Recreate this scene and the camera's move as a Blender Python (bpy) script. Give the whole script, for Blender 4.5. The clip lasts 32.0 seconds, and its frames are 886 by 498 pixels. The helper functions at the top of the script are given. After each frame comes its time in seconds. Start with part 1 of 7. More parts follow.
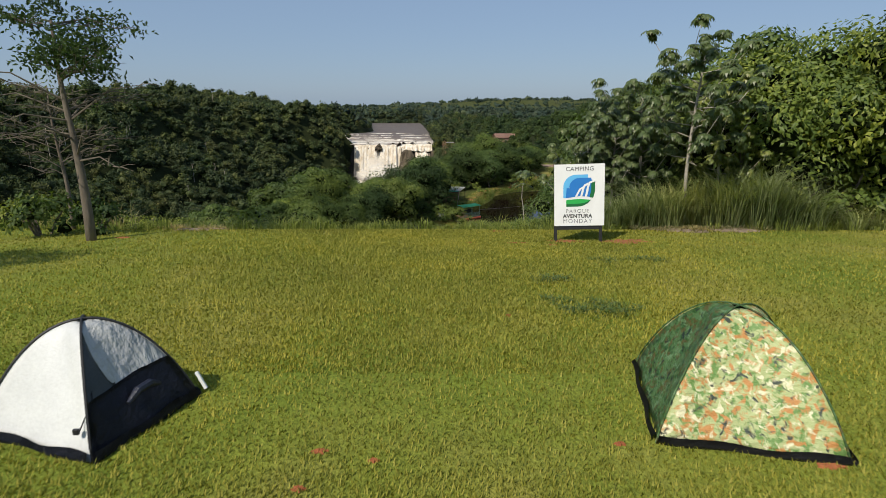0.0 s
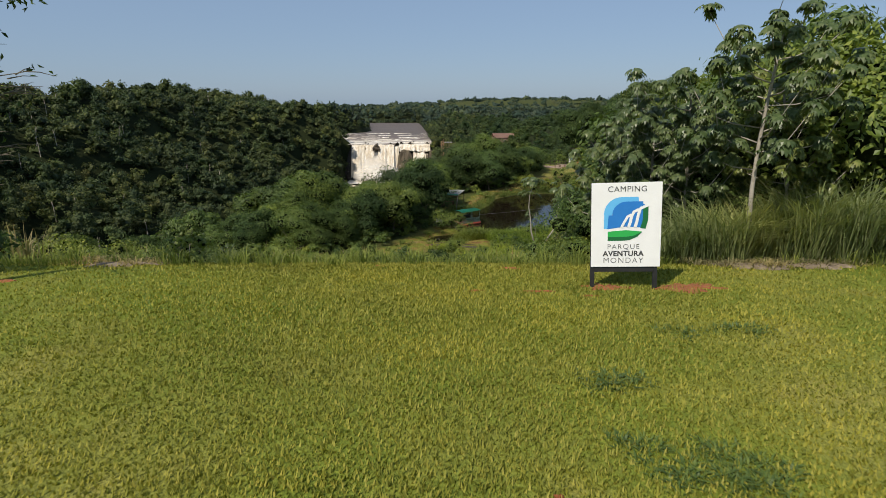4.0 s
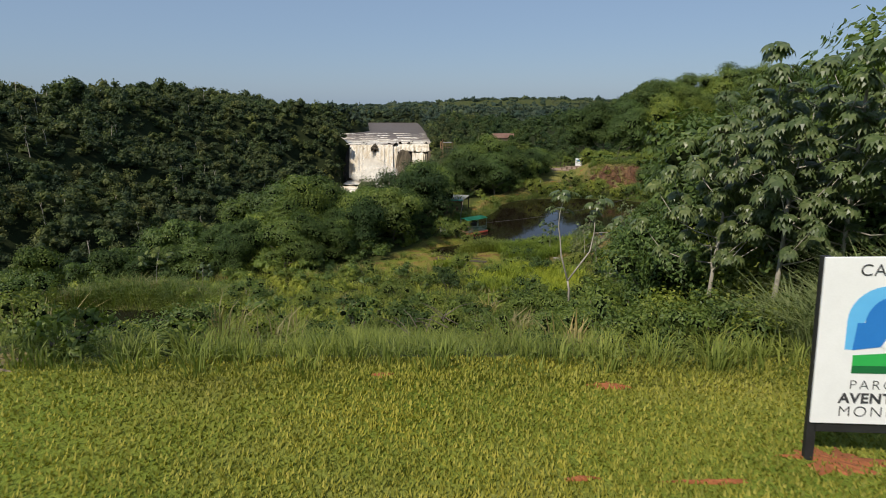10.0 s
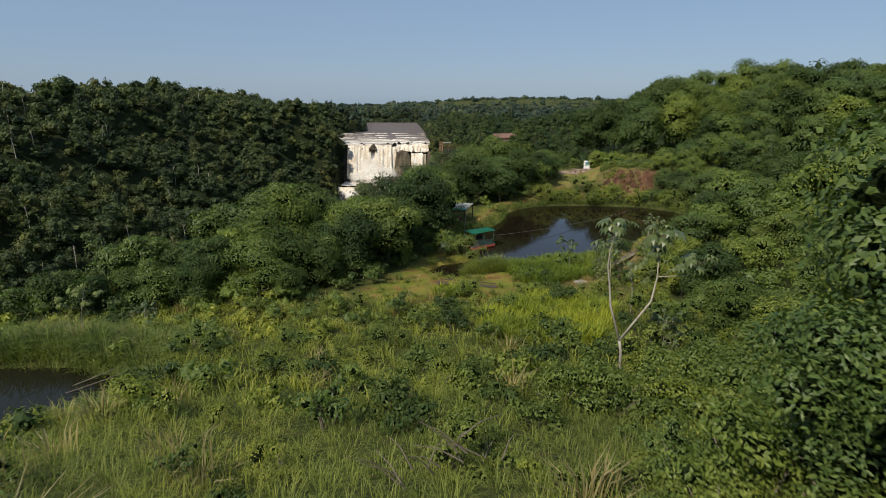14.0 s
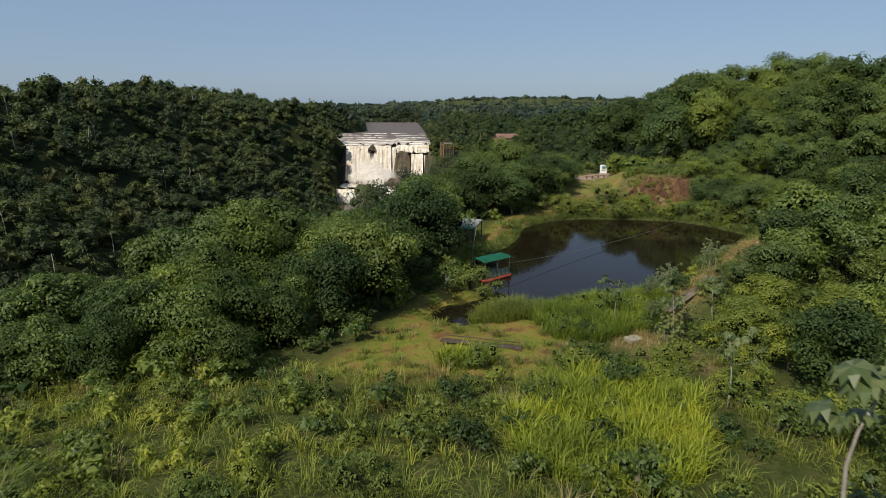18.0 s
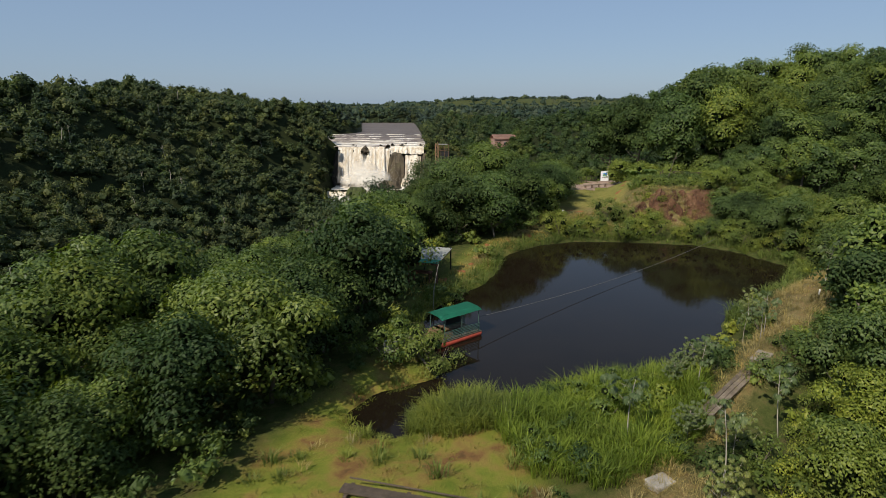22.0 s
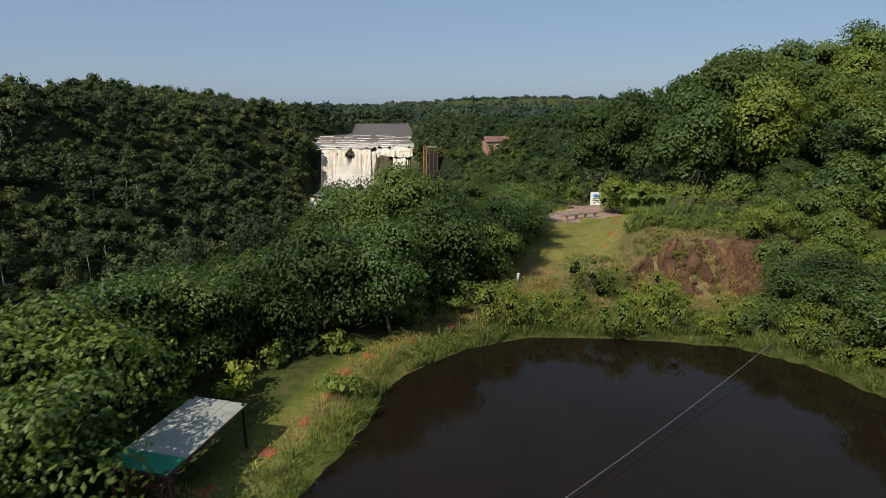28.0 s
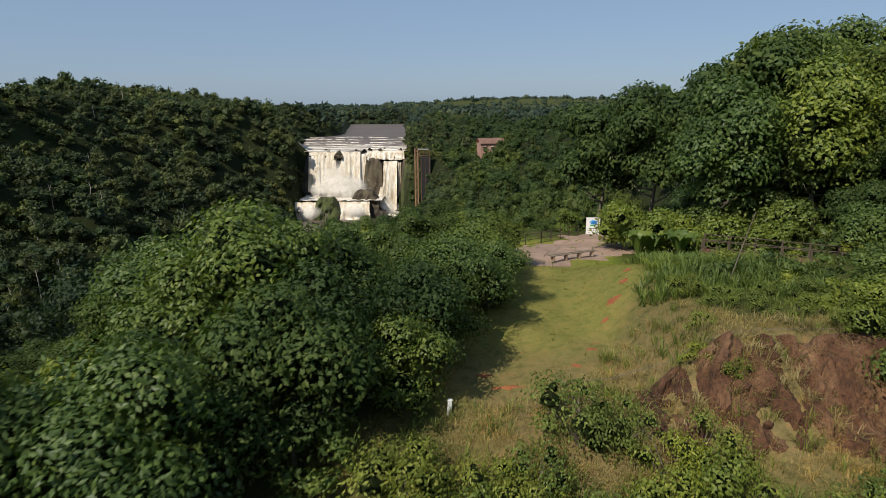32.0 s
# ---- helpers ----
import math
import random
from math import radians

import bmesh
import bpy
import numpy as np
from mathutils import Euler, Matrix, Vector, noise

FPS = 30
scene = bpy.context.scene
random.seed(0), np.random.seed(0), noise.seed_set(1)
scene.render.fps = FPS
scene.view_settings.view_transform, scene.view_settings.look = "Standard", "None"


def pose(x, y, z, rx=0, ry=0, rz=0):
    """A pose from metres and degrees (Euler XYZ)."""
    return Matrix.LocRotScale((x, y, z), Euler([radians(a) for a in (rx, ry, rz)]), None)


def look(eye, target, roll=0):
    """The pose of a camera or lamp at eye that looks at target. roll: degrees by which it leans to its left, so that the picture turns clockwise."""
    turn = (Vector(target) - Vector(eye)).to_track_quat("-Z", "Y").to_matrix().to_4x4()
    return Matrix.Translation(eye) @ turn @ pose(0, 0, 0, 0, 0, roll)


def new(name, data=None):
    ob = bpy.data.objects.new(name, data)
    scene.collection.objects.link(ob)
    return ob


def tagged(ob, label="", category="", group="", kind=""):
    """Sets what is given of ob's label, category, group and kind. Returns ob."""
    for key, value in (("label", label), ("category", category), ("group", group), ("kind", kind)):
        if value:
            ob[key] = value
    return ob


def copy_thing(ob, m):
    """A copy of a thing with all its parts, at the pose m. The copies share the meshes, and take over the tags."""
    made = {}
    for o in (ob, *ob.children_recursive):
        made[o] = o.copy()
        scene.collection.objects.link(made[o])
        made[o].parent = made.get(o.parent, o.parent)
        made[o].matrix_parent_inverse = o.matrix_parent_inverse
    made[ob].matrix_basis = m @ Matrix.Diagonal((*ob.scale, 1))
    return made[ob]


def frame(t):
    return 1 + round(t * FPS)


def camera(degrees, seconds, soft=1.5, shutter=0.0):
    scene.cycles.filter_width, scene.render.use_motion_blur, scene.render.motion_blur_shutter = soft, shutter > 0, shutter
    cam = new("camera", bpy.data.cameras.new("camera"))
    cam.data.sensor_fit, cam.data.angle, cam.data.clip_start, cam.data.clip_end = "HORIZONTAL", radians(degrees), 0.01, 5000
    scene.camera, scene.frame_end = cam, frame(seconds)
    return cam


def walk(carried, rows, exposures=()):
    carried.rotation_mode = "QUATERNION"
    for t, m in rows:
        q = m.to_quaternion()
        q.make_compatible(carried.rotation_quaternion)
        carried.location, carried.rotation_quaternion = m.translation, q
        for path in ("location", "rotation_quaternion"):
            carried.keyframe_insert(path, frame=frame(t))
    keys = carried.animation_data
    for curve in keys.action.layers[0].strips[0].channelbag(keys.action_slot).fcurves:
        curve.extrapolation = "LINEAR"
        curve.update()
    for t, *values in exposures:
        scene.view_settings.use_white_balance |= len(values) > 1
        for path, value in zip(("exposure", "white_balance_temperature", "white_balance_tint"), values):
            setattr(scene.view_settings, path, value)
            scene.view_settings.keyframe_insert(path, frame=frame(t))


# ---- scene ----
cam = camera(73.7, 32.0, soft=0.35, shutter=0.45)
ROWS = [
    (0.0, 0.000, 0.000, 3.500, 0.286, -13.709, -0.023),
    (0.5, 0.022, 0.548, 3.495, 0.258, -13.692, 0.005),
    (1.0, 0.037, 1.087, 3.491, 0.201, -13.690, -0.008),
    (1.5, 0.067, 1.609, 3.490, 0.207, -13.715, 0.012),
    (2.0, 0.090, 2.113, 3.475, 0.196, -13.723, 0.032),
    (2.5, 0.106, 2.591, 3.471, 0.197, -13.731, 0.022),
    (3.0, 0.086, 3.077, 3.458, 0.179, -13.731, 0.040),
    (3.5, 0.066, 3.563, 3.444, 0.154, -13.747, 0.039),
    (5.5, -0.058, 5.534, 3.407, 0.028, -13.726, -0.098),
    (6.0, -0.084, 5.985, 3.398, 0.036, -13.734, -0.098),
    (6.5, -0.118, 6.427, 3.382, 0.013, -13.725, -0.109),
    (7.0, -0.166, 6.861, 3.373, 0.002, -13.725, -0.090),
    (7.5, -0.215, 7.295, 3.372, -0.024, -13.732, -0.081),
    (8.0, -0.277, 7.728, 3.356, -0.013, -13.741, -0.100),
    (8.5, -0.340, 8.153, 3.341, -0.013, -13.741, -0.100),
    (9.0, -0.403, 8.587, 3.340, -0.031, -13.749, -0.092),
    (9.5, -0.495, 9.055, 3.341, -0.036, -13.765, -0.052),
    (10.0, -0.580, 9.592, 3.327, -0.032, -13.765, -0.082),
    (10.5, -0.637, 10.182, 3.314, -0.032, -13.765, -0.082),
    (11.0, -0.674, 10.842, 3.309, -0.049, -13.773, -0.083),
    (11.5, -0.697, 11.580, 3.288, -0.049, -13.773, -0.083),
    (12.0, -0.685, 12.441, 3.276, -0.066, -13.772, -0.074),
    (12.5, -0.690, 13.414, 3.264, -0.080, -13.764, -0.104),
    (13.0, -0.724, 14.508, 3.245, -0.084, -13.788, -0.065),
    (13.5, -0.773, 15.636, 3.214, -0.089, -13.780, -0.095),
    (14.0, -0.815, 16.826, 3.191, -0.107, -13.779, -0.086),
    (14.5, -0.859, 18.059, 3.170, -0.106, -13.779, -0.096),
    (16.5, -0.895, 23.535, 3.128, -0.078, -13.805, -0.044),
    (17.0, -0.883, 24.986, 3.098, -0.082, -13.813, -0.015),
    (17.5, -0.950, 26.443, 3.043, -0.073, -13.814, -0.014),
    (18.0, -1.067, 27.942, 2.981, -0.064, -13.806, -0.024),
    (18.5, -1.135, 29.461, 2.941, -0.065, -13.814, -0.014),
    (19.0, -1.153, 30.964, 2.918, -0.058, -13.822, -0.003),
    (19.5, -1.034, 32.469, 2.907, -0.077, -13.822, 0.015),
    (20.0, -0.764, 34.010, 2.881, -0.086, -13.813, 0.025),
    (20.5, -0.278, 35.598, 2.857, -0.089, -13.805, 0.045),
    (21.0, 0.394, 37.274, 2.828, -0.104, -13.796, 0.034),
    (21.5, 1.225, 38.961, 2.789, -0.087, -13.789, 0.035),
    (22.0, 2.091, 40.657, 2.749, -0.089, -13.789, 0.045),
    (22.5, 3.000, 42.397, 2.720, -0.080, -13.781, 0.045),
    (23.0, 3.871, 44.261, 2.720, -0.065, -13.789, 0.056),
    (23.5, 4.711, 46.236, 2.712, -0.052, -13.782, 0.087),
    (24.0, 5.508, 48.272, 2.704, -0.027, -13.783, 0.088),
    (24.5, 6.246, 50.360, 2.702, -0.003, -13.759, 0.099),
    (25.0, 6.912, 52.481, 2.687, 0.020, -13.768, 0.111),
    (25.5, 7.513, 54.593, 2.685, 0.035, -13.776, 0.132),
    (27.5, 9.610, 62.930, 2.624, 0.103, -13.787, 0.185),
    (28.0, 10.046, 65.099, 2.589, 0.127, -13.779, 0.197),
    (28.5, 10.475, 67.250, 2.548, 0.145, -13.780, 0.188),
    (29.0, 10.933, 69.418, 2.499, 0.160, -13.772, 0.199),
    (29.5, 11.462, 71.580, 2.468, 0.167, -13.756, 0.209),
    (30.0, 12.041, 73.769, 2.449, 0.184, -13.748, 0.210),
    (30.5, 12.670, 75.977, 2.445, 0.183, -13.748, 0.220),
    (31.0, 13.320, 78.193, 2.425, 0.191, -13.757, 0.221),
    (31.5, 14.008, 80.340, 2.408, 0.208, -13.749, 0.221),
    (32.0, 14.696, 82.452, 2.372, 0.206, -13.741, 0.231),
]
walk(cam, [(t, pose(x, y, z, 90 + pitch, roll, yaw)) for t, x, y, z, yaw, pitch, roll in ROWS])

# ---- world, sun ----
SUN_FROM = Vector((-0.60, -0.80, 0.98)).normalized()   # towards the sun
world = bpy.data.worlds.new("sky")
scene.world = world
world.use_nodes = True
wn = world.node_tree.nodes
wsky = wn.new("ShaderNodeTexSky")
wsky.sky_type = "NISHITA"
wsky.sun_disc = False
wsky.sun_elevation = math.asin(SUN_FROM.z)
wsky.sun_rotation = math.atan2(SUN_FROM.x, SUN_FROM.y)
wsky.altitude, wsky.air_density, wsky.dust_density, wsky.ozone_density = 200, 1.0, 0.8, 2.0
wn["Background"].inputs["Strength"].default_value = 0.084
wmix = wn.new("ShaderNodeMix")
wmix.data_type, wmix.blend_type = "RGBA", "MULTIPLY"
wmix.inputs[0].default_value, wmix.inputs[7].default_value = 1.0, (0.88, 0.95, 1.12, 1)
world.node_tree.links.new(wsky.outputs[0], wmix.inputs[6])
whaze = wn.new("ShaderNodeMix")
whaze.data_type = "RGBA"
whaze.inputs[0].default_value, whaze.inputs[7].default_value = 0.62, (3.45, 4.75, 6.5, 1)
world.node_tree.links.new(wmix.outputs[2], whaze.inputs[6])
world.node_tree.links.new(whaze.outputs[2], wn["Background"].inputs["Color"])
sun = new("sun", bpy.data.lights.new("sun", "SUN"))
sun.data.energy, sun.data.angle, sun.data.color = 4.5, radians(0.53), (1.0, 0.92, 0.79)
sun.matrix_world = look((0, 0, 60), Vector((0, 0, 60)) - SUN_FROM)
scene.view_settings.exposure = 0.0

# ---- helpers for materials ----


def nodes_of(name):
    m = bpy.data.materials.new(name)
    m.use_nodes = True
    nt = m.node_tree
    return m, nt, nt.nodes["Principled BSDF"], nt.nodes["Material Output"]


def ramp(nt, fac, stops):
    r = nt.nodes.new("ShaderNodeValToRGB")
    e = r.color_ramp.elements
    while len(e) < len(stops):
        e.new(0.5)
    for el, (p, c) in zip(e, stops):
        el.position, el.color = p, (*c, 1)
    nt.links.new(fac, r.inputs[0])
    return r.outputs[0]


def tex_noise(nt, scale, detail=4.0, stretch=(1, 1, 1), rough=0.6):
    tc = nt.nodes.new("ShaderNodeTexCoord")
    mp = nt.nodes.new("ShaderNodeMapping")
    mp.inputs["Scale"].default_value = stretch
    n = nt.nodes.new("ShaderNodeTexNoise")
    n.inputs["Scale"].default_value, n.inputs["Detail"].default_value, n.inputs["Roughness"].default_value = scale, detail, rough
    nt.links.new(tc.outputs["Object"], mp.inputs[0])
    nt.links.new(mp.outputs[0], n.inputs["Vector"])
    return n.outputs[0]


def blend(nt, kind, fac, a, b):
    m = nt.nodes.new("ShaderNodeMix")
    m.data_type, m.blend_type = "RGBA", kind
    for sock, v in ((m.inputs[0], fac), (m.inputs[6], a), (m.inputs[7], b)):
        if isinstance(v, (int, float)):
            sock.default_value = v
        elif isinstance(v, tuple):
            sock.default_value = (*v, 1)
        else:
            nt.links.new(v, sock)
    return m.outputs[2]


def bump(nt, bsdf, h, strength, dist):
    b = nt.nodes.new("ShaderNodeBump")
    b.inputs["Strength"].default_value, b.inputs["Distance"].default_value = strength, dist
    nt.links.new(h, b.inputs["Height"])
    nt.links.new(b.outputs[0], bsdf.inputs["Normal"])


def surface(name, stops, scale, fine, rough=0.8, metal=0.0, bumps=(0.4, 0.01), stretch=(1, 1, 1), rnd=0.0, grit=0.5):
    """A surface with colour in patches of 1/scale metres, grain of 1/fine metres and relief."""
    m, nt, b, _ = nodes_of(name)
    big = tex_noise(nt, scale, 5, stretch)
    col = ramp(nt, big, stops)
    grain = tex_noise(nt, fine, 3, stretch)
    col = blend(nt, "MULTIPLY", grit, col, ramp(nt, grain, [(0.25, (0.45, 0.45, 0.45)), (0.7, (1.25, 1.25, 1.25))]))
    if rnd:
        oi = nt.nodes.new("ShaderNodeObjectInfo")
        col = blend(nt, "MULTIPLY", rnd, col, ramp(nt, oi.outputs["Random"], [(0, (0.6, 0.6, 0.6)), (1, (1.3, 1.3, 1.3))]))
    nt.links.new(col, b.inputs["Base Color"])
    b.inputs["Roughness"].default_value, b.inputs["Metallic"].default_value = rough, metal
    bump(nt, b, grain, *bumps)
    return m


def foliage(name, dark, mid, light, patch=0.12, rough=0.55, thin=0.3, tint=(1.18, 1.0, 0.98), patchy=0.85, grain=0.12, vary=0.65, kinds=(), gloss=0.16):
    """Leaves: colour differs leaf by leaf and, over some metres, tree by tree; light shines through a little."""
    m, nt, b, out = nodes_of(name)
    geo = nt.nodes.new("ShaderNodeNewGeometry")
    dark, light = [tuple(vary * a + (1 - vary) * b for a, b in zip(c, mid)) for c in (dark, light)]
    col = ramp(nt, geo.outputs["Random Per Island"], [(0.0, dark), (0.55, mid), (1.0, light)])
    geo_p = nt.nodes.new("ShaderNodeTexNoise")
    geo_p.inputs["Scale"].default_value, geo_p.inputs["Detail"].default_value = patch, 2
    nt.links.new(geo.outputs["Position"], geo_p.inputs["Vector"])
    col = blend(nt, "MULTIPLY", patchy, col, ramp(nt, geo_p.outputs[0], [(0.32, (0.55, 0.62, 0.6)), (0.5, (0.95, 1.0, 0.9)), (0.68, (1.36, 1.26, 0.88))]))
    oi = nt.nodes.new("ShaderNodeObjectInfo")
    col = blend(nt, "MULTIPLY", 0.7, col, ramp(nt, oi.outputs["Random"], [(0, (0.58, 0.70, 0.74)), (0.5, (1, 1, 1)), (1, (1.45, 1.32, 0.86))]))
    if kinds:       # colours of the kinds of tree in a wood, tree by tree
        sp = nt.nodes.new("ShaderNodeAttribute")
        sp.attribute_name = "species"
        col = blend(nt, "MULTIPLY", 1.0, col, ramp(nt, sp.outputs["Fac"], [(k / (len(kinds) - 1), c) for k, c in enumerate(kinds)]))
    fine = tex_noise(nt, 2.4, 3)
    col = blend(nt, "MULTIPLY", grain, col, ramp(nt, fine, [(0.3, (0.55, 0.58, 0.6)), (0.7, (1.35, 1.32, 1.2))]))
    col = blend(nt, "MULTIPLY", 1.0, col, tint)
    nt.links.new(col, b.inputs["Base Color"])
    b.inputs["Roughness"].default_value = rough
    b.inputs["Specular IOR Level"].default_value = gloss
    tr = nt.nodes.new("ShaderNodeBsdfTranslucent")
    nt.links.new(blend(nt, "MULTIPLY", 1.0, col, (1.3, 1.4, 0.5)), tr.inputs["Color"])
    mx = nt.nodes.new("ShaderNodeMixShader")
    mx.inputs[0].default_value = thin
    nt.links.new(b.outputs[0], mx.inputs[1])
    nt.links.new(tr.outputs[0], mx.inputs[2])
    nt.links.new(mx.outputs[0], out.inputs["Surface"])
    return m


SPECIES = ((0.50, 0.62, 0.66), (0.80, 0.88, 0.85), (1.0, 1.0, 1.0), (1.25, 1.22, 1.0), (1.05, 1.0, 0.9), (0.70, 0.80, 0.80), (1.30, 1.12, 0.95), (1.20, 1.30, 1.10))
M_LEAF = foliage("leaves_mid", (0.047, 0.088, 0.027), (0.092, 0.156, 0.042), (0.178, 0.250, 0.064), rough=0.48, gloss=0.34)
M_LEAFD = foliage("leaves_dark", (0.030, 0.060, 0.023), (0.054, 0.097, 0.032), (0.106, 0.156, 0.050))
M_LEAFY = foliage("leaves_yellow_green", (0.068, 0.114, 0.024), (0.142, 0.208, 0.044), (0.245, 0.305, 0.072), rough=0.48, gloss=0.32)
M_CECRO = foliage("leaves_grey_green", (0.052, 0.090, 0.036), (0.098, 0.150, 0.060), (0.200, 0.250, 0.125), rough=0.38, gloss=0.36)
# Blue in the tint paints distance haze into the gorge leaves.
M_WOODS = foliage("leaves_woods_haze", (0.042, 0.067, 0.026), (0.078, 0.112, 0.040), (0.142, 0.172, 0.060), tint=(1.18, 1.0, 1.40), patch=0.05, grain=0.4, vary=0.9, kinds=SPECIES)
M_BANK = foliage("leaves_bank", (0.030, 0.054, 0.021), (0.054, 0.090, 0.032), (0.100, 0.140, 0.050), tint=(1.12, 1.0, 1.2), patch=0.06, grain=0.3, kinds=SPECIES)
# Muted bluish leaves: haze of the far distance is put into the colour.
M_FAR = foliage("leaves_far_haze", (0.034, 0.051, 0.033), (0.047, 0.067, 0.040), (0.077, 0.092, 0.049), tint=(1.0, 1.0, 1.25), patch=0.012, thin=0.1, grain=0.4, kinds=SPECIES)
M_TALL = foliage("grass_tall", (0.078, 0.120, 0.030), (0.150, 0.204, 0.052), (0.265, 0.312, 0.105), tint=(1.13, 1.0, 0.95), patch=0.3, patchy=0.6)
M_REED = foliage("reeds", (0.092, 0.140, 0.020), (0.188, 0.256, 0.036), (0.310, 0.370, 0.075), tint=(1.13, 1.0, 0.95), patch=0.3)
M_SEDGE = foliage("sedge", (0.060, 0.098, 0.026), (0.112, 0.165, 0.044), (0.185, 0.240, 0.080), patch=0.3)
M_DRY = foliage("grass_dry", (0.165, 0.135, 0.068), (0.295, 0.248, 0.135), (0.450, 0.385, 0.235), tint=(1.06, 1.0, 0.95), patch=0.5)
M_BLADE = foliage("grass_mown", (0.105, 0.138, 0.026), (0.182, 0.212, 0.044), (0.262, 0.276, 0.076), tint=(1.13, 1.0, 0.95), patch=0.45, thin=0.25, patchy=0.4, vary=1.0)
M_BLADE2 = foliage("grass_trodden", (0.110, 0.118, 0.038), (0.152, 0.156, 0.052), (0.205, 0.198, 0.078), tint=(1.13, 1.0, 0.95), patch=0.35, thin=0.25)
M_TUSSOCK = foliage("grass_grey_green", (0.14, 0.19, 0.075), (0.25, 0.31, 0.135), (0.40, 0.44, 0.24), patch=0.3)
M_BARK = surface("bark", [(0.3, (0.09, 0.07, 0.05)), (0.7, (0.20, 0.17, 0.13))], 2, 18, 0.9, bumps=(0.6, 0.02), stretch=(1, 1, 0.3))
# Near-black colour of the lobe cores: the shade inside crowns, painted on.
M_CORESHADE = surface("twigs_dark", [(0.3, (0.010, 0.015, 0.006)), (0.7, (0.020, 0.028, 0.010))], 3, 14, 1.0, bumps=(0.9, 0.05))
M_CORESHADE.node_tree.nodes["Principled BSDF"].inputs["Specular IOR Level"].default_value = 0.0
M_PALEBARK = surface("bark_pale", [(0.3, (0.26, 0.23, 0.18)), (0.7, (0.45, 0.41, 0.34))], 2, 14, 0.85, bumps=(0.4, 0.01))
M_ROCK = surface("rock_basalt", [(0.3, (0.025, 0.020, 0.016)), (0.55, (0.06, 0.048, 0.036)), (0.75, (0.10, 0.085, 0.05))], 0.12, 0.9, 0.85, bumps=(0.8, 0.6))
M_REDROCK = surface("rock_red", [(0.3, (0.036, 0.015, 0.008)), (0.5, (0.105, 0.046, 0.021)), (0.7, (0.20, 0.110, 0.055))], 0.8, 6.0, 0.95, bumps=(1.0, 0.25), stretch=(1, 1, 0.4), rnd=0.5, grit=0.8)
M_SOIL = surface("soil_red", [(0.3, (0.22, 0.064, 0.022)), (0.7, (0.36, 0.125, 0.044))], 2.5, 30, 0.95, bumps=(0.7, 0.02))
M_STRAW = surface("straw", [(0.3, (0.15, 0.11, 0.07)), (0.7, (0.32, 0.25, 0.17))], 6, 40, 0.9, bumps=(0.9, 0.03))
M_WHITE = surface("painted_white", [(0.3, (0.76, 0.76, 0.75)), (0.7, (0.82, 0.82, 0.81))], 3, 60, 0.5, bumps=(0.05, 0.002), grit=0.06)
M_BLACK = surface("painted_black", [(0.3, (0.012, 0.012, 0.013)), (0.7, (0.025, 0.025, 0.026))], 4, 50, 0.55, bumps=(0.15, 0.003))
M_INK = surface("print_dark", [(0.3, (0.035, 0.036, 0.04)), (0.7, (0.05, 0.05, 0.055))], 4, 50, 0.6, bumps=(0.02, 0.001), grit=0.06)
M_SKYB = surface("print_sky_blue", [(0.3, (0.11, 0.43, 0.78)), (0.7, (0.13, 0.47, 0.80))], 4, 50, 0.5, bumps=(0.02, 0.001), grit=0.06)
M_BLUE = surface("print_blue", [(0.3, (0.018, 0.17, 0.52)), (0.7, (0.022, 0.19, 0.56))], 4, 50, 0.5, bumps=(0.02, 0.001), grit=0.06)
M_GRN = surface("print_green", [(0.3, (0.022, 0.36, 0.07)), (0.7, (0.03, 0.40, 0.08))], 4, 50, 0.5, bumps=(0.02, 0.001), grit=0.06)
M_DGRN = surface("print_dark_green", [(0.3, (0.008, 0.12, 0.035)), (0.7, (0.01, 0.14, 0.04))], 4, 50, 0.5, bumps=(0.02, 0.001), grit=0.06)
M_TARP = surface("tarp_green", [(0.3, (0.012, 0.17, 0.095)), (0.7, (0.02, 0.24, 0.135))], 1.2, 25, 0.75, bumps=(0.3, 0.01), grit=0.2)
M_SHEET = surface("roof_sheet_grey", [(0.3, (0.24, 0.24, 0.21)), (0.7, (0.40, 0.40, 0.36))], 1.2, 14, 0.7, bumps=(0.2, 0.01))
M_REDP = surface("paint_red", [(0.3, (0.30, 0.045, 0.025)), (0.7, (0.45, 0.075, 0.04))], 2, 30, 0.55, bumps=(0.2, 0.005))
M_REDWOOD = surface("wood_reddish", [(0.3, (0.12, 0.045, 0.03)), (0.7, (0.22, 0.10, 0.065))], 3, 30, 0.8, bumps=(0.3, 0.006), stretch=(1, 1, 0.3), rnd=0.6)
M_WOOD = surface("wood_weathered", [(0.3, (0.10, 0.075, 0.05)), (0.7, (0.24, 0.19, 0.14))], 3, 30, 0.85, bumps=(0.4, 0.008), rnd=0.7)
M_DARKWOOD = surface("wood_dark", [(0.3, (0.05, 0.036, 0.024)), (0.7, (0.11, 0.08, 0.055))], 3, 30, 0.85, bumps=(0.4, 0.008), rnd=0.5)
M_STONE = surface("flagstone", [(0.3, (0.27, 0.18, 0.13)), (0.7, (0.40, 0.285, 0.215))], 0.8, 12, 0.85, bumps=(0.4, 0.02), rnd=0.35)
M_BRICK = surface("brick_pink", [(0.3, (0.34, 0.19, 0.14)), (0.7, (0.46, 0.29, 0.23))], 0.6, 6, 0.9, bumps=(0.3, 0.03))
M_STEEL = surface("steel_rusty", [(0.3, (0.10, 0.06, 0.035)), (0.7, (0.26, 0.16, 0.09))], 0.5, 6, 0.7, 0.3, bumps=(0.3, 0.02))
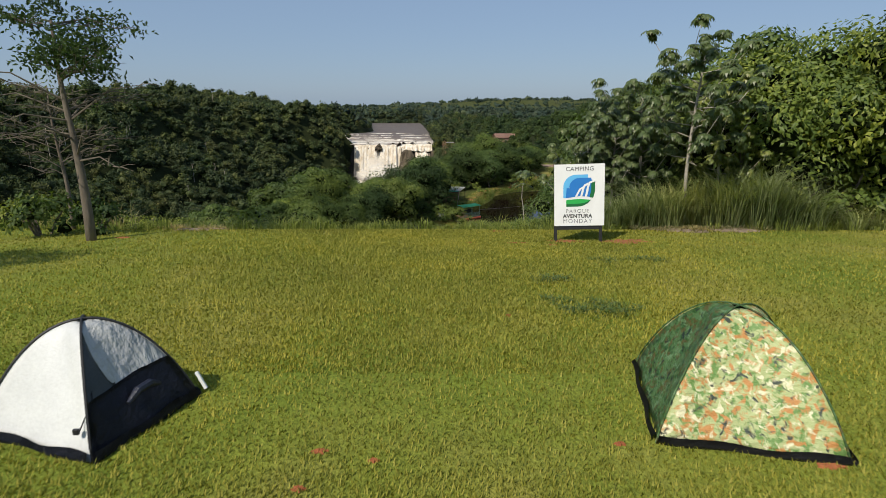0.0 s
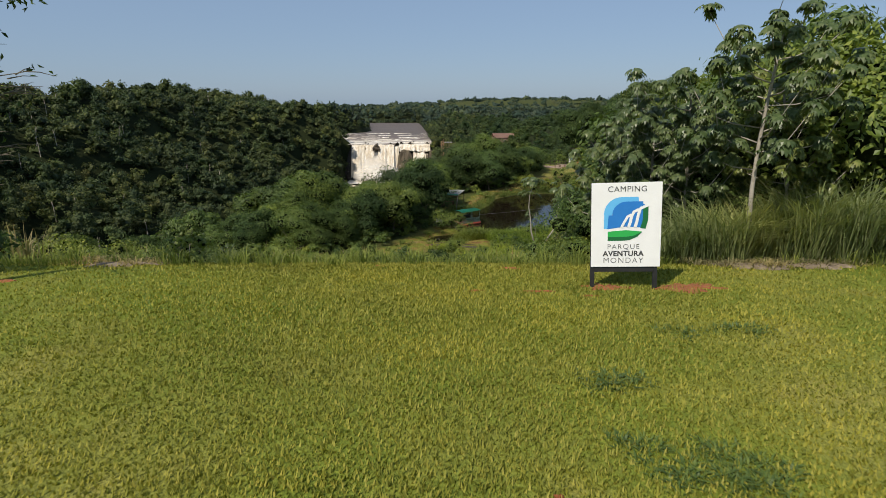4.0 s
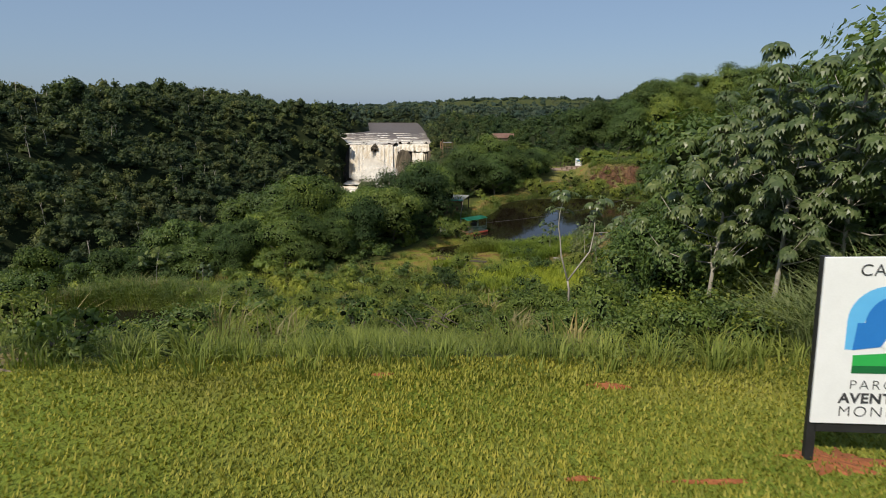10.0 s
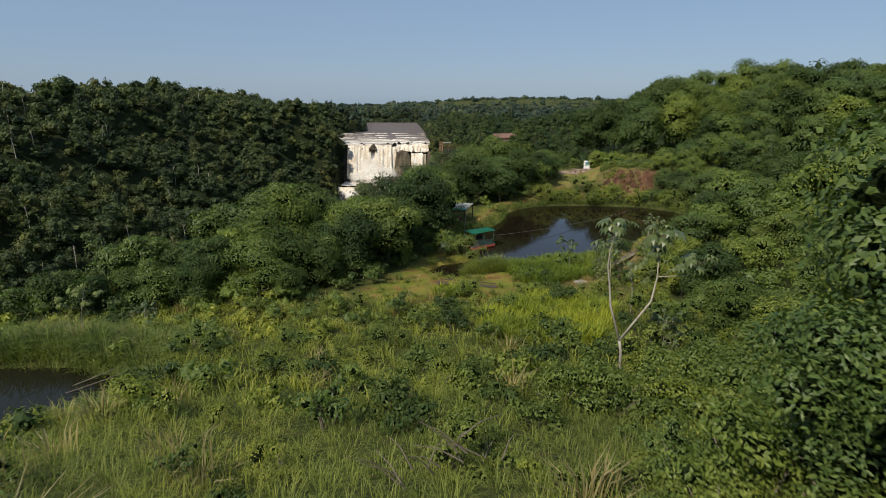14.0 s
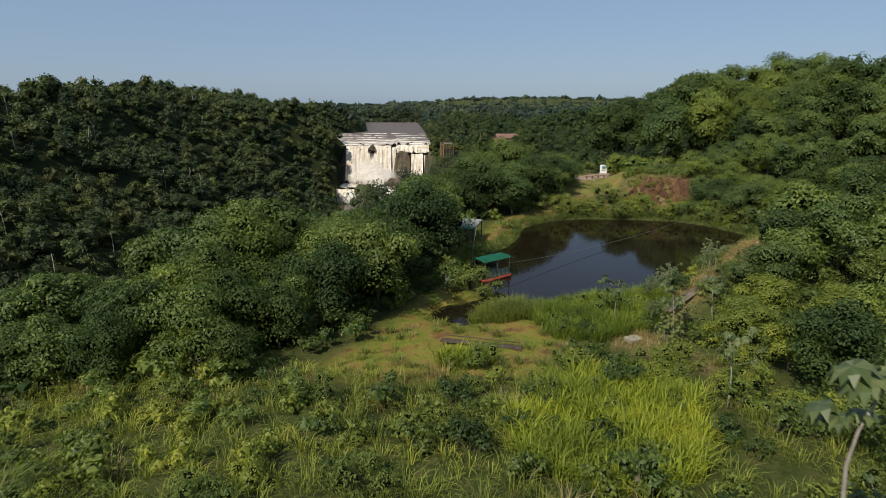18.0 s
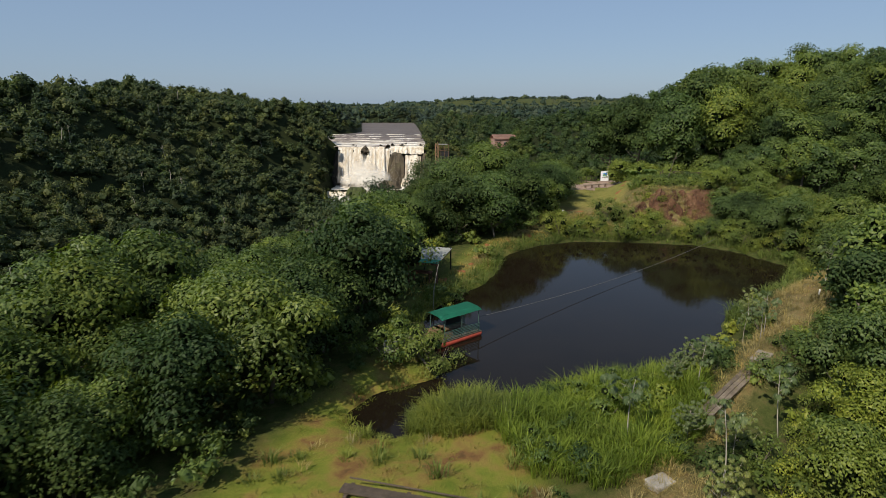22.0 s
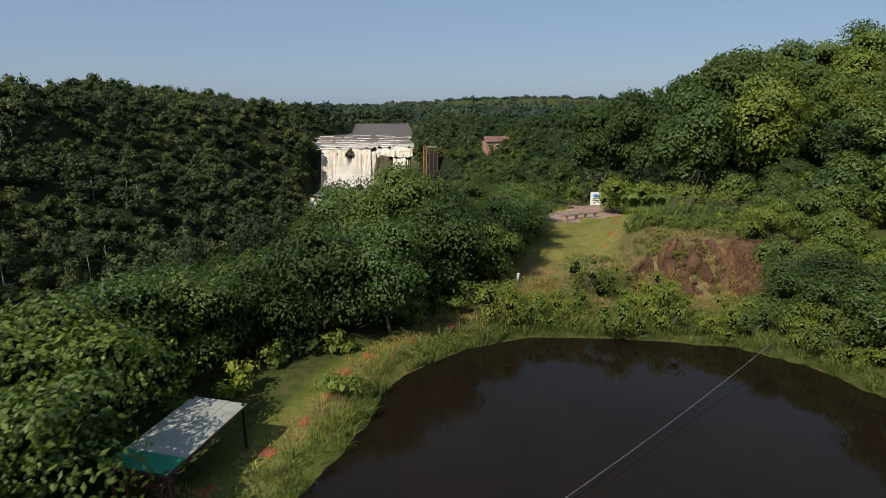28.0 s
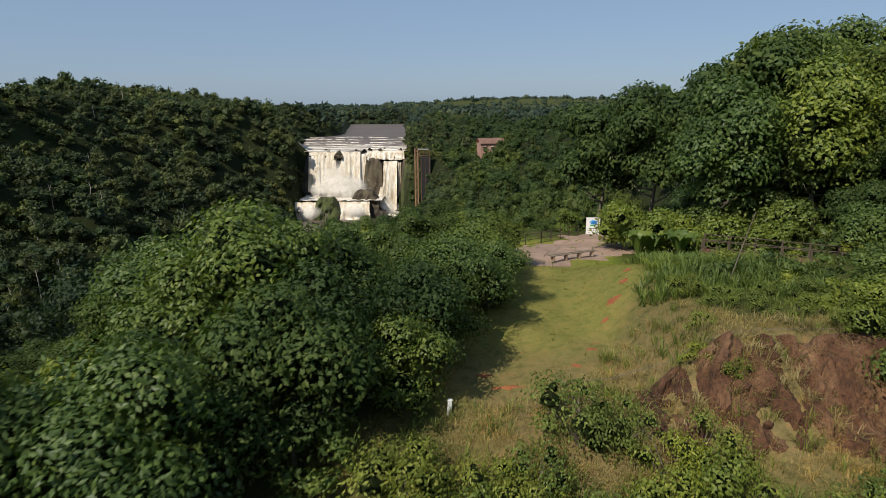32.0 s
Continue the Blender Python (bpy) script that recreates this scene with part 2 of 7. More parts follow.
M_MESH = surface("wire_net", [(0.3, (0.05, 0.10, 0.08)), (0.7, (0.08, 0.15, 0.12))], 3, 40, 0.6, bumps=(0.2, 0.005))
M_ROPE = surface("cable_grey", [(0.3, (0.10, 0.10, 0.09)), (0.7, (0.17, 0.16, 0.15))], 3, 60, 0.7, bumps=(0.2, 0.003))
M_SLAB = surface("concrete_worn", [(0.3, (0.17, 0.145, 0.11)), (0.7, (0.30, 0.26, 0.20))], 2.5, 20, 0.95, bumps=(0.5, 0.02))
M_CONC = surface("concrete", [(0.3, (0.30, 0.27, 0.23)), (0.7, (0.45, 0.41, 0.35))], 1.5, 20, 0.9, bumps=(0.3, 0.01))

# ---- mesh tools ----


def tri_mesh(name, V, T, mats, mi=None, smooth=False):
    me = bpy.data.meshes.new(name)
    V = np.asarray(V, dtype=np.float32)
    T = np.asarray(T, dtype=np.int32)
    me.vertices.add(len(V))
    me.vertices.foreach_set("co", V.ravel())
    me.loops.add(T.size)
    me.loops.foreach_set("vertex_index", T.ravel())
    me.polygons.add(len(T))
    me.polygons.foreach_set("loop_start", np.arange(0, T.size, T.shape[1], dtype=np.int32))
    for m in mats:
        me.materials.append(m)
    if mi is not None:
        me.polygons.foreach_set("material_index", np.asarray(mi, dtype=np.int32))
    me.polygons.foreach_set("use_smooth", np.full(len(T), smooth))
    me.update(calc_edges=True)
    return me


def thing(name, label, category, at=None, group="", kind=""):
    ob = new(name)
    ob.empty_display_size = 0.2
    if at is not None:
        ob.matrix_basis = at
    return tagged(ob, label, category, group, kind)


def part(name, bm, material, parent, label="", smooth=False):
    """One bmesh as one mesh object under a thing or a part."""
    me = bpy.data.meshes.new(name)
    if smooth:
        for f in bm.faces:
            f.smooth = True
    bm.to_mesh(me)
    bm.free()
    me.materials.append(material)
    ob = new(name, me)
    ob.parent = parent
    return tagged(ob, label)


def hang(name, me, parent, label=""):
    ob = new(name, me)
    ob.parent = parent
    return tagged(ob, label)


def box(bm, c, s, m=None, bev=0.0):
    r = bmesh.ops.create_cube(bm, size=1.0, matrix=(m or Matrix()) @ Matrix.Translation(c) @ Matrix.Diagonal((*s, 1)))
    if bev:
        es = list({e for v in r["verts"] for e in v.link_edges})
        bmesh.ops.bevel(bm, geom=es, offset=bev, segments=2, affect="EDGES", profile=0.5)
    return bm


def solid(c, s, m=None, bev=0.0):
    return box(bmesh.new(), c, s, m, bev)


def tube(bm, pts, radii, n=7, cap=True):
    """A round bar along points, with a radius at each."""
    rings = []
    pts = [Vector(p) for p in pts]
    for i, p in enumerate(pts):
        d = (pts[min(i + 1, len(pts) - 1)] - pts[max(i - 1, 0)]).normalized()
        u = d.orthogonal().normalized() if abs(d.z) > 0.95 else Vector((0, 0, 1)).cross(d).normalized()
        w = d.cross(u)
        rings.append([bm.verts.new(p + (u * math.cos(a) + w * math.sin(a)) * radii[i]) for a in (2 * math.pi * k / n for k in range(n))])
    for a, b in zip(rings, rings[1:]):
        for k in range(n):
            bm.faces.new((a[k], a[(k + 1) % n], b[(k + 1) % n], b[k]))
    if cap:
        bm.faces.new(rings[0][::-1])
        bm.faces.new(rings[-1])
    return bm


def bar(p, q, r, n=7):
    return tube(bmesh.new(), [p, q], [r, r], n)


def unit(v):
    return v / np.maximum(np.linalg.norm(v, axis=-1, keepdims=True), 1e-6)


def rand_dir(n, rs):
    return unit(rs.normal(size=(n, 3)))


def leaf_tris(P, D, L, W, rs, fold=0.25, face=None):
    """Folded leaves at P along D, L long and W wide: four corners and two faces each."""
    n = len(P)
    S = unit(np.cross(D, rand_dir(n, rs) if face is None else face))
    N = np.cross(S, D)
    L, W = np.broadcast_to(L, n)[:, None], np.broadcast_to(W, n)[:, None]
    mid = P + D * L * 0.45
    V = np.stack([P, mid + S * W * 0.5 + N * W * fold, P + D * L - N * L * 0.12, mid - S * W * 0.5 + N * W * fold], 1).reshape(-1, 3)
    i = np.arange(n)[:, None] * 4
    return V, np.concatenate([i + [0, 1, 2], i + [0, 2, 3]], 1).reshape(-1, 3)


def blade_tris(P, A, H, W, lean, rs):
    """Bent grass blades: at P, turned by A, H high, W wide, leaning out by lean."""
    n = len(P)
    H, W, lean = [np.broadcast_to(v, n)[:, None] for v in (H, W, lean)]
    out = np.stack([np.cos(A), np.sin(A), np.zeros(n)], 1)
    side = np.stack([-np.sin(A), np.cos(A), np.zeros(n)], 1)
    up = np.array([0, 0, 1.0])
    q = P + up * H * 0.55 + out * lean * H * 0.28
    r = P + up * H * (1.0 - 0.35 * lean) + out * lean * H * 0.95
    V = np.stack([P - side * W * 0.4, P + side * W * 0.4, q + side * W * 0.5, q - side * W * 0.5, r], 1).reshape(-1, 3)
    i = np.arange(n)[:, None] * 5
    return V, np.concatenate([i + [0, 1, 2], i + [0, 2, 3], i + [3, 2, 4]], 1).reshape(-1, 3)


def join(parts):
    Vs, Ts, k = [], [], 0
    for V, T in parts:
        Vs.append(V)
        Ts.append(T + k)
        k += len(V)
    return np.concatenate(Vs), np.concatenate(Ts)


def ball(sub):
    bm = bmesh.new()
    bmesh.ops.create_icosphere(bm, subdivisions=sub, radius=1.0)
    V = np.array([v.co[:] for v in bm.verts])
    T = np.array([[v.index for v in f.verts] for f in bm.faces])
    bm.free()
    return V, T


BALL1, BALL2 = ball(1), ball(2)


CORE_FACES = []     # for the last crown: 1 where a face belongs to a lobe's core


def crown(rs, R, lobes, per, L, W, core=BALL1, coreR=0.74, droop=0.35, flat=0.0, shell=(0.78, 1.1), big=1.0, loose=0.45):
    """A crown of lobes: each a rough core set round with leaves. R: half sizes. Its centre is the origin."""
    parts = []
    CORE_FACES.clear()
    R = np.array(R)
    for k in range(lobes):
        d = rand_dir(1, rs)[0]
        d[2] = d[2] * 0.85 + 0.10
        c = d * R * rs.uniform(0.35, 0.78)
        r = R.mean() * rs.uniform(0.30, 0.50) * (1.0 if k else 1.35) * big
        sq = np.array([1.0, 1.0, 0.8 - flat])
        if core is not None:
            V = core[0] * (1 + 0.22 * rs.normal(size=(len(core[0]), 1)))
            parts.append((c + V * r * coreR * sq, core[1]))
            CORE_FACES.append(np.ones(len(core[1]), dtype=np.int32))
        n = int(per * rs.uniform(0.8, 1.2))
        e = rand_dir(n, rs)
        e[:, 2] = np.where(e[:, 2] < -0.35, -e[:, 2], e[:, 2])
        P = c + e * sq * r * rs.uniform(*shell, size=(n, 1))
        q = unit(e + loose * rand_dir(n, rs))
        D = unit(np.cross(q, rand_dir(n, rs)) + 0.30 * q + np.array([0, 0, -droop]))
        parts.append(leaf_tris(P, D, L * rs.uniform(0.7, 1.3, n), W * rs.uniform(0.7, 1.3, n), rs, -0.2, q))
        CORE_FACES.append(np.zeros(2 * n, dtype=np.int32))
    return join(parts)


def trunk_bm(rs, H, r, R, limbs=6, lean=0.06, top=0.9):
    """A tapered, slightly bent trunk with limbs that reach into a crown of half size R centred at height H."""
    bm = bmesh.new()
    lx, ly = rs.normal(size=2) * lean * H
    pts = [Vector((lx * s * s + 0.03 * H * math.sin(5 * s), ly * s * s, H * top * s - 0.3)) for s in np.linspace(0, 1, 6)]
    tube(bm, pts, [r * (1.25 if i == 0 else 1 - 0.13 * i) for i in range(6)], 8)
    for k in range(limbs):
        s = rs.uniform(0.5, 0.95)
        i = min(4, int(s * 5))
        p = pts[i].lerp(pts[i + 1], s * 5 - i)
        a = rs.uniform(0, 6.28)
        q = p + Vector((math.cos(a) * R * 0.5, math.sin(a) * R * 0.5, R * rs.uniform(0.1, 0.5)))
        m = p.lerp(q, 0.5) + Vector((0, 0, -0.08 * R))
        tube(bm, [p, m, q], [r * 0.45, r * 0.3, r * 0.12], 5)
    return bm


# ---- the lie of the land ----


def sm(a, b, x):
    t = np.clip((np.asarray(x, dtype=float) - a) / (b - a), 0, 1)
    return t * t * (3 - 2 * t)


POND = [(2.6, 68.4), (3.0, 66.6), (4.2, 65.0), (5.6, 64.6), (7.2, 65.2), (9.6, 66.3), (12.2, 67.0), (14.8, 69.2), (17.6, 71.2), (20.3, 76.6), (26.5, 81.5), (30.5, 86.8), (28.2, 92.4), (25.5, 94.8),
        (20.0, 96.0), (14.6, 96.2), (11.2, 94.6), (7.6, 91.0), (6.7, 86.6), (5.2, 82.4), (3.4, 80.2), (1.9, 77.6), (1.0, 75.2), (0.9, 72.6), (1.6, 70.5)]
BAY = [(-2.1, 63.6), (-1.6, 62.6), (-0.7, 61.8), (0.4, 61.4), (1.0, 62.2), (1.6, 63.6), (2.8, 64.6), (4.6, 65.2), (4.6, 67.2), (2.6, 68.6), (1.8, 67.0), (0.7, 66.4), (-1.0, 65.5)]
PUDDLE = [(-18.5, 38.8), (-15.2, 38.6), (-12.2, 37.4), (-12.6, 35.6), (-14.2, 33.6), (-15.4, 31.0), (-19.0, 30.2), (-21.5, 33.0), (-20.5, 37.0)]
POND_Z, PUDDLE_Z = -10.2, -7.1


def out_of(poly, x, y):
    """Distance outside a polygon, below nought within it."""
    x, y = np.asarray(x, dtype=float), np.asarray(y, dtype=float)
    d = np.full(x.shape, 1e9)
    inside = np.zeros(x.shape, dtype=bool)
    for (ax, ay), (bx, by) in zip(poly, poly[1:] + poly[:1]):
        ex, ey = bx - ax, by - ay
        t = np.clip(((x - ax) * ex + (y - ay) * ey) / (ex * ex + ey * ey), 0, 1)
        d = np.minimum(d, np.hypot(x - ax - t * ex, y - ay - t * ey))
        cr = ((ay > y) != (by > y)) & (x < ex * (y - ay) / (ey if abs(ey) > 1e-9 else 1e-9) + ax)
        inside ^= cr
    return np.where(inside, -d, d)


def waves(x, y, s, seed=0.0):
    """Smooth rolling noise of about unit height and wavelength s."""
    a, b = x / s + seed, y / s - seed * 1.7
    return (np.sin(6.3 * a + 1.3 * np.sin(4.1 * b)) + np.sin(5.1 * b + 1.7 * np.sin(3.7 * a + 2)) + 0.5 * np.sin(13.1 * a + 9.7 * b)) / 2.5


def east(y):    # where the right-hand hill starts to rise
    return np.interp(y, [0, 17, 30, 45, 58, 66, 72, 77, 82, 87, 93, 97, 104, 112, 140, 180, 300, 420, 600], [30, 16, 9, 9, 11, 12.5, 18, 21, 26.5, 31, 29.5, 31, 33, 34, 38, 40, 40, 30, 20])


def rim(y):     # edge of the gorge on the near side
    return np.interp(y, [-60, 20, 50, 62, 75, 90, 105, 120, 135, 150, 170, 200, 230, 300, 360, 405, 425, 440], [-70, -62, -40, -22, -13, -7, -2, 3, 7, 9, 9, 12, 16, 20, 17, 11, 2, -8])


def gorge(y):   # middle of the gorge
    return np.interp(y, [-200, 0, 100, 200, 300, 430], [-125, -105, -92, -80, -64, -40])


def bank_l(y):  # left bank of the river above the falls
    return np.interp(y, [430, 445, 462, 500, 548, 572, 600, 700, 880], [-66, -68, -80, -92, -95, -76, -72, -86, -112])


def bank_r(y):
    return np.interp(y, [430, 445, 560, 700, 880], [-10, -11, -17, -26, -38])


def land(x, y):
    x, y = np.asarray(x, dtype=float), np.asarray(y, dtype=float)
    P = np.interp(y, [-80, 8.0, 10.5, 12.5, 14.3, 16.2, 17.6, 20, 28, 38, 46, 56, 62, 66, 97, 102, 105, 138, 146, 155, 170, 300, 440, 900], [0.62, 0.62, 0.54, 0.38, 0.21, 0.08, -0.22, -1.3, -4.3, -7.0, -8.3, -9.3, -9.85, -10.0, -9.9, -8.7, -8.6, -9.5, -14, -19, -24, -29, -26, -14])
    P = P - 2.0 * sm(6, 30, -x) * sm(17, 30, y) * sm(75, 50, y)
    P = P + (waves(x, y, 9) * 0.25 + waves(x, y, 3.1, 2) * 0.1) * sm(17, 24, y)
    xe = east(y)
    top = np.interp(y, [-50, 8, 17, 40, 60, 80, 110, 150, 220, 300, 450, 900], [0.62, 0.62, 0.4, -2.5, -5.0, -4.5, -2.0, 0.0, 0, -4, -12, -8])
    z = P + (top - P) * sm(0, 1, (x - xe) / 34)
    z = z + 2.4 * np.exp(-((x - xe - 4.0) / 3.5) ** 2) * sm(60, 68, y) * sm(84, 78, y)
    # rocky terrace beyond the pond
    z = np.where((y < 90) | (y > 132), z, np.maximum(z, -9.6 + 3.3 * sm(99.2, 104.2, y + 0.6 * waves(x, y, 5, 3)) * sm(20.5, 26.0, x) * sm(128, 112, y)))
    z = z + 4.0 * sm(34, 60, x) * sm(90, 110, y) * sm(170, 140, y)
    for d, lev in ((np.minimum(out_of(POND, x, y), out_of(BAY, x, y)), POND_Z), (out_of(PUDDLE, x, y), PUDDLE_Z)):
        shore = lev + np.where(d > 0, 0.10 + 0.22 * d, np.maximum(0.7 * d, -1.8))
        w = 1 - sm(0.8, 5.0, d)
        z = w * shore + (1 - w) * z
    # gorge
    xr, xg = rim(y), gorge(y)
    half = np.interp(y, [0, 300, 390, 430], [12, 13, 20, 30])
    steep = np.interp(y, [0, 130, 330, 415, 440], [0.85, 0.85, 0.9, 3.5, 4.0])
    rough = 5.0 * waves(x, y, 60, 1) + 2.5 * waves(x, y, 23, 4)
    down = z - np.maximum(xr - x, 0) * steep
    spur = 10.0 * sm(-132, -182, x)      # wooded spur on the far side, above the falls
    hill = np.interp(y, [-200, 100, 300, 450, 700, 900], [4, 5.5, 4, -6, -8, -8]) + spur * sm(330, 440, y) + rough * 0.8
    up = -62 + np.maximum((xg - half) - x, 0) * np.interp(y, [250, 380, 440], [0.62, 0.75, 1.5]) + rough * sm(0, 40, xg - half - x)
    wall = -62 + 37 * sm(0, 7, xg - half - x) + np.maximum(xg - half - 5 - x, 0) * 0.9
    nearf = sm(385, 436, y)
    up = np.minimum(np.maximum(up, -62 + (wall + 62) * nearf), hill)
    g = np.maximum(np.maximum(down, -62.0), np.where(x < xg, up, -99))
    g = np.where(x > xr, z, g)
    # above the falls: the river bed and its banks
    xl, xR = bank_l(y), bank_r(y)
    away = np.maximum(np.maximum(xl - x, x - xR), 0)
    bed = -26.5 + 2.6 * sm(445, 560, y)
    bank = np.where(x < xl, np.interp(y, [430, 520, 700, 900], [-5, -6, -8, -8]) + spur * sm(640, 520, y), np.interp(y, [430, 470, 600, 900], [-26, -20, -12, -8])) + rough * 0.6
    u = np.minimum(bed + away * np.where(x < xl, 0.9, 0.5) + np.where(away > 0, 1.0, 0), bank)
    u = np.maximum(u, bank * sm(876, 900, y) + u * (1 - sm(876, 900, y)))
    g = np.where(y > 444.5 + 5.2 * sm(-38, -35, x), u, g)
    far = np.interp(y, [900, 1300, 2200, 3200, 4800], [-14, -16, -14, -14, -16]) + 4 * waves(x, y, 900, 5) + 36 * np.exp(-((x - 420) / 620) ** 2 - ((y - 2300) / 500) ** 2)
    w = sm(700, 1100, np.hypot(x, y))
    keep = (x > xl - 2) & (x < xR + 2) & (y > 430) & (y < 880)
    return np.where(keep, g, g * (1 - w) + far * w)


def land1(x, y):
    return float(land(np.array([x]), np.array([y]))[0])


def axis(lo, a, b, hi, step, grow):
    mid = list(np.arange(a, b + 1e-6, step))
    s, v, right = step, b, []
    while v < hi:
        s *= grow
        v += s
        right.append(min(v, hi))
    s, v, left = step, a, []
    while v > lo:
        s *= grow
        v -= s
        left.append(max(v, lo))
    return np.array(left[::-1] + mid + right)


gx = axis(-4200, -30, 45, 4200, 0.75, 1.07)
gx = np.sort(np.concatenate([gx, [-39.0, -36.5, -34.0, -32.0]]))
gy = axis(-900, -6, 140, 4700, 0.75, 1.05)
gy = np.sort(np.concatenate([gy[(gy < 441) | (gy > 452)], [441.5, 443.0, 444.0, 444.7, 446.0, 447.6, 449.0, 449.9, 451.2]]))
GX, GY = np.meshgrid(gx, gy)
GZ = land(GX, GY)
nx, ny = len(gx), len(gy)
idx = (np.arange(ny - 1)[:, None] * nx + np.arange(nx - 1)[None, :]).ravel()
ground_mesh = tri_mesh("ground", np.stack([GX, GY, GZ], -1).reshape(-1, 3), np.stack([idx, idx + 1, idx + nx + 1, idx + nx], 1), [], smooth=True)


def lawn_at(x, y):
    a = sm(17.6, 16.2, y + 0.5 * waves(x, y, 6, 1)) * sm(-40, -20, y)
    lo = np.interp(y, [100, 103, 109, 120, 129, 134], [13, 14.5, 15.5, 16.5, 19, 20])
    hi = np.interp(y, [100, 104, 113, 120, 125, 134], [17, 20, 25.5, 27, 27.6, 29])
    b = sm(lo - 1, lo + 0.5, x) * sm(hi + 1, hi - 1, x) * sm(101, 104, y) * sm(136, 132, y)
    # mown strip along the pond's left shore
    px = np.interp(y, [76, 82, 87, 92, 98, 104], [1.2, 3.6, 4.6, 6.8, 10.5, 14.5])
    c = 0.6 * sm(2.4, 1.0, np.abs(x - px)) * sm(75, 78, y) * sm(98, 94, y)
    return np.maximum(np.maximum(a, b), c)


def bog_at(x, y):
    lo = np.interp(y, [49, 53, 58, 61, 64, 68], [-9.5, -6.8, -4.6, -3.6, -2.6, -1.0])
    hi = np.interp(y, [49, 54, 58, 62, 66], [1.5, 4, 5, 4.5, 2])
    return sm(lo - 1.5, lo + 0.5, x) * sm(hi + 1.5, hi - 0.5, x) * sm(50.5, 54, y) * sm(70, 66, y)


def dry_at(x, y):
    a = np.exp(-((x - 9.2) / 1.2) ** 2 - ((y - 57.3) / 1.7) ** 2) + np.exp(-((x - np.interp(y, [60, 62, 63.5, 65, 66, 72, 77, 82, 84], [11.5, 12.9, 14.4, 16.1, 16.9, 22.4, 25.4, 30.9, 32.6])) / np.interp(y, [60, 66, 70, 80], [0.8, 1.0, 1.6, 1.9])) ** 2) * sm(60, 62, y) * sm(84, 78, y)
    a = a + 0.9 * np.exp(-((x - 9.2 - (57.3 - y) * 0.55) / 0.7) ** 2) * sm(51.5, 53.5, y) * sm(58, 57, y)
    b = sm(97.5, 100, y) * sm(107, 103, y) * sm(13, 17, x) * sm(36, 30, x)
    c = (0.50 + 0.38 * sm(110, 105, y)) * sm(102, 105, y) * sm(136, 120, y) * sm(13, 15, x) * sm(28, 24, x)
    trail = 0.9 * np.exp(-((x - np.interp(y, [104, 108, 112, 115, 118], [19.6, 21.4, 23.4, 25.1, 25.6])) / 0.55) ** 2) * sm(103, 106, y) * sm(119, 115, y) * (0.55 + 0.45 * waves(x, y, 2.3, 1))
    c = np.maximum(c, trail)
    e = 0.42 * np.exp(-((x - np.interp(y, [76, 87, 98, 104], [2.2, 4.6, 10.4, 14])) / 1.1) ** 2) * sm(78, 82, y) * sm(104, 100, y)
    return np.clip(np.maximum(np.maximum(a, b), np.maximum(c, e)), 0, 1)


cover = ground_mesh.color_attributes.new("cover", "FLOAT_COLOR", "POINT")
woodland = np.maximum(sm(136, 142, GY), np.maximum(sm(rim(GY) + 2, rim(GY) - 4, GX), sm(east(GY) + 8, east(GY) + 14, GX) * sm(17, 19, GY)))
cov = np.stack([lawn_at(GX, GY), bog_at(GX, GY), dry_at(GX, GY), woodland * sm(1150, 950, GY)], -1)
cover.data.foreach_set("color", cov.reshape(-1).astype(np.float32))


def ground_material():
    m, nt, b, _ = nodes_of("ground_cover")
    at = nt.nodes.new("ShaderNodeAttribute")
    at.attribute_name = "cover"
    sep = nt.nodes.new("ShaderNodeSeparateColor")
    nt.links.new(at.outputs["Color"], sep.inputs[0])
    n1, n2, n3, n4 = tex_noise(nt, 0.35, 5), tex_noise(nt, 2.2, 5), tex_noise(nt, 28, 4), tex_noise(nt, 140, 2)
    wild = ramp(nt, n2, [(0.3, (0.035, 0.050, 0.014)), (0.5, (0.065, 0.080, 0.022)), (0.72, (0.11, 0.095, 0.04))])
    lawn = ramp(nt, n1, [(0.32, (0.142, 0.200, 0.028)), (0.5, (0.205, 0.240, 0.040)), (0.66, (0.275, 0.265, 0.066))])
    lawn = blend(nt, "MULTIPLY", 0.6, lawn, ramp(nt, n2, [(0.3, (0.72, 0.8, 0.7)), (0.7, (1.2, 1.12, 1.1))]))
    bog = ramp(nt, tex_noise(nt, 0.7, 6), [(0.3, (0.120, 0.165, 0.022)), (0.45, (0.200, 0.210, 0.036)), (0.54, (0.250, 0.190, 0.052)), (0.64, (0.200, 0.112, 0.045)), (0.72, (0.110, 0.065, 0.030))])
    dry = ramp(nt, n2, [(0.3, (0.12, 0.100, 0.040)), (0.5, (0.22, 0.175, 0.080)), (0.7, (0.28, 0.175, 0.08))])
    # Much darker ground colour wherever the woodland mask lies.
    wood_floor = ramp(nt, n2, [(0.3, (0.014, 0.020, 0.008)), (0.7, (0.034, 0.044, 0.016))])
    wild = blend(nt, "MIX", at.outputs["Alpha"], wild, wood_floor)
    col = blend(nt, "MIX", sep.outputs[0], wild, lawn)
    col = blend(nt, "MIX", sep.outputs[1], col, bog)
    col = blend(nt, "MIX", sep.outputs[2], col, dry)
    col = blend(nt, "MULTIPLY", 0.75, col, ramp(nt, n3, [(0.3, (0.5, 0.52, 0.45)), (0.7, (1.35, 1.3, 1.3))]))
    col = blend(nt, "MULTIPLY", 0.6, col, ramp(nt, n4, [(0.3, (0.5, 0.5, 0.5)), (0.7, (1.4, 1.4, 1.3))]))
    nt.links.new(col, b.inputs["Base Color"])
    b.inputs["Roughness"].default_value = 0.95
    b.inputs["Specular IOR Level"].default_value = 0.1
    bump(nt, b, n3, 0.8, 0.04)
    return m


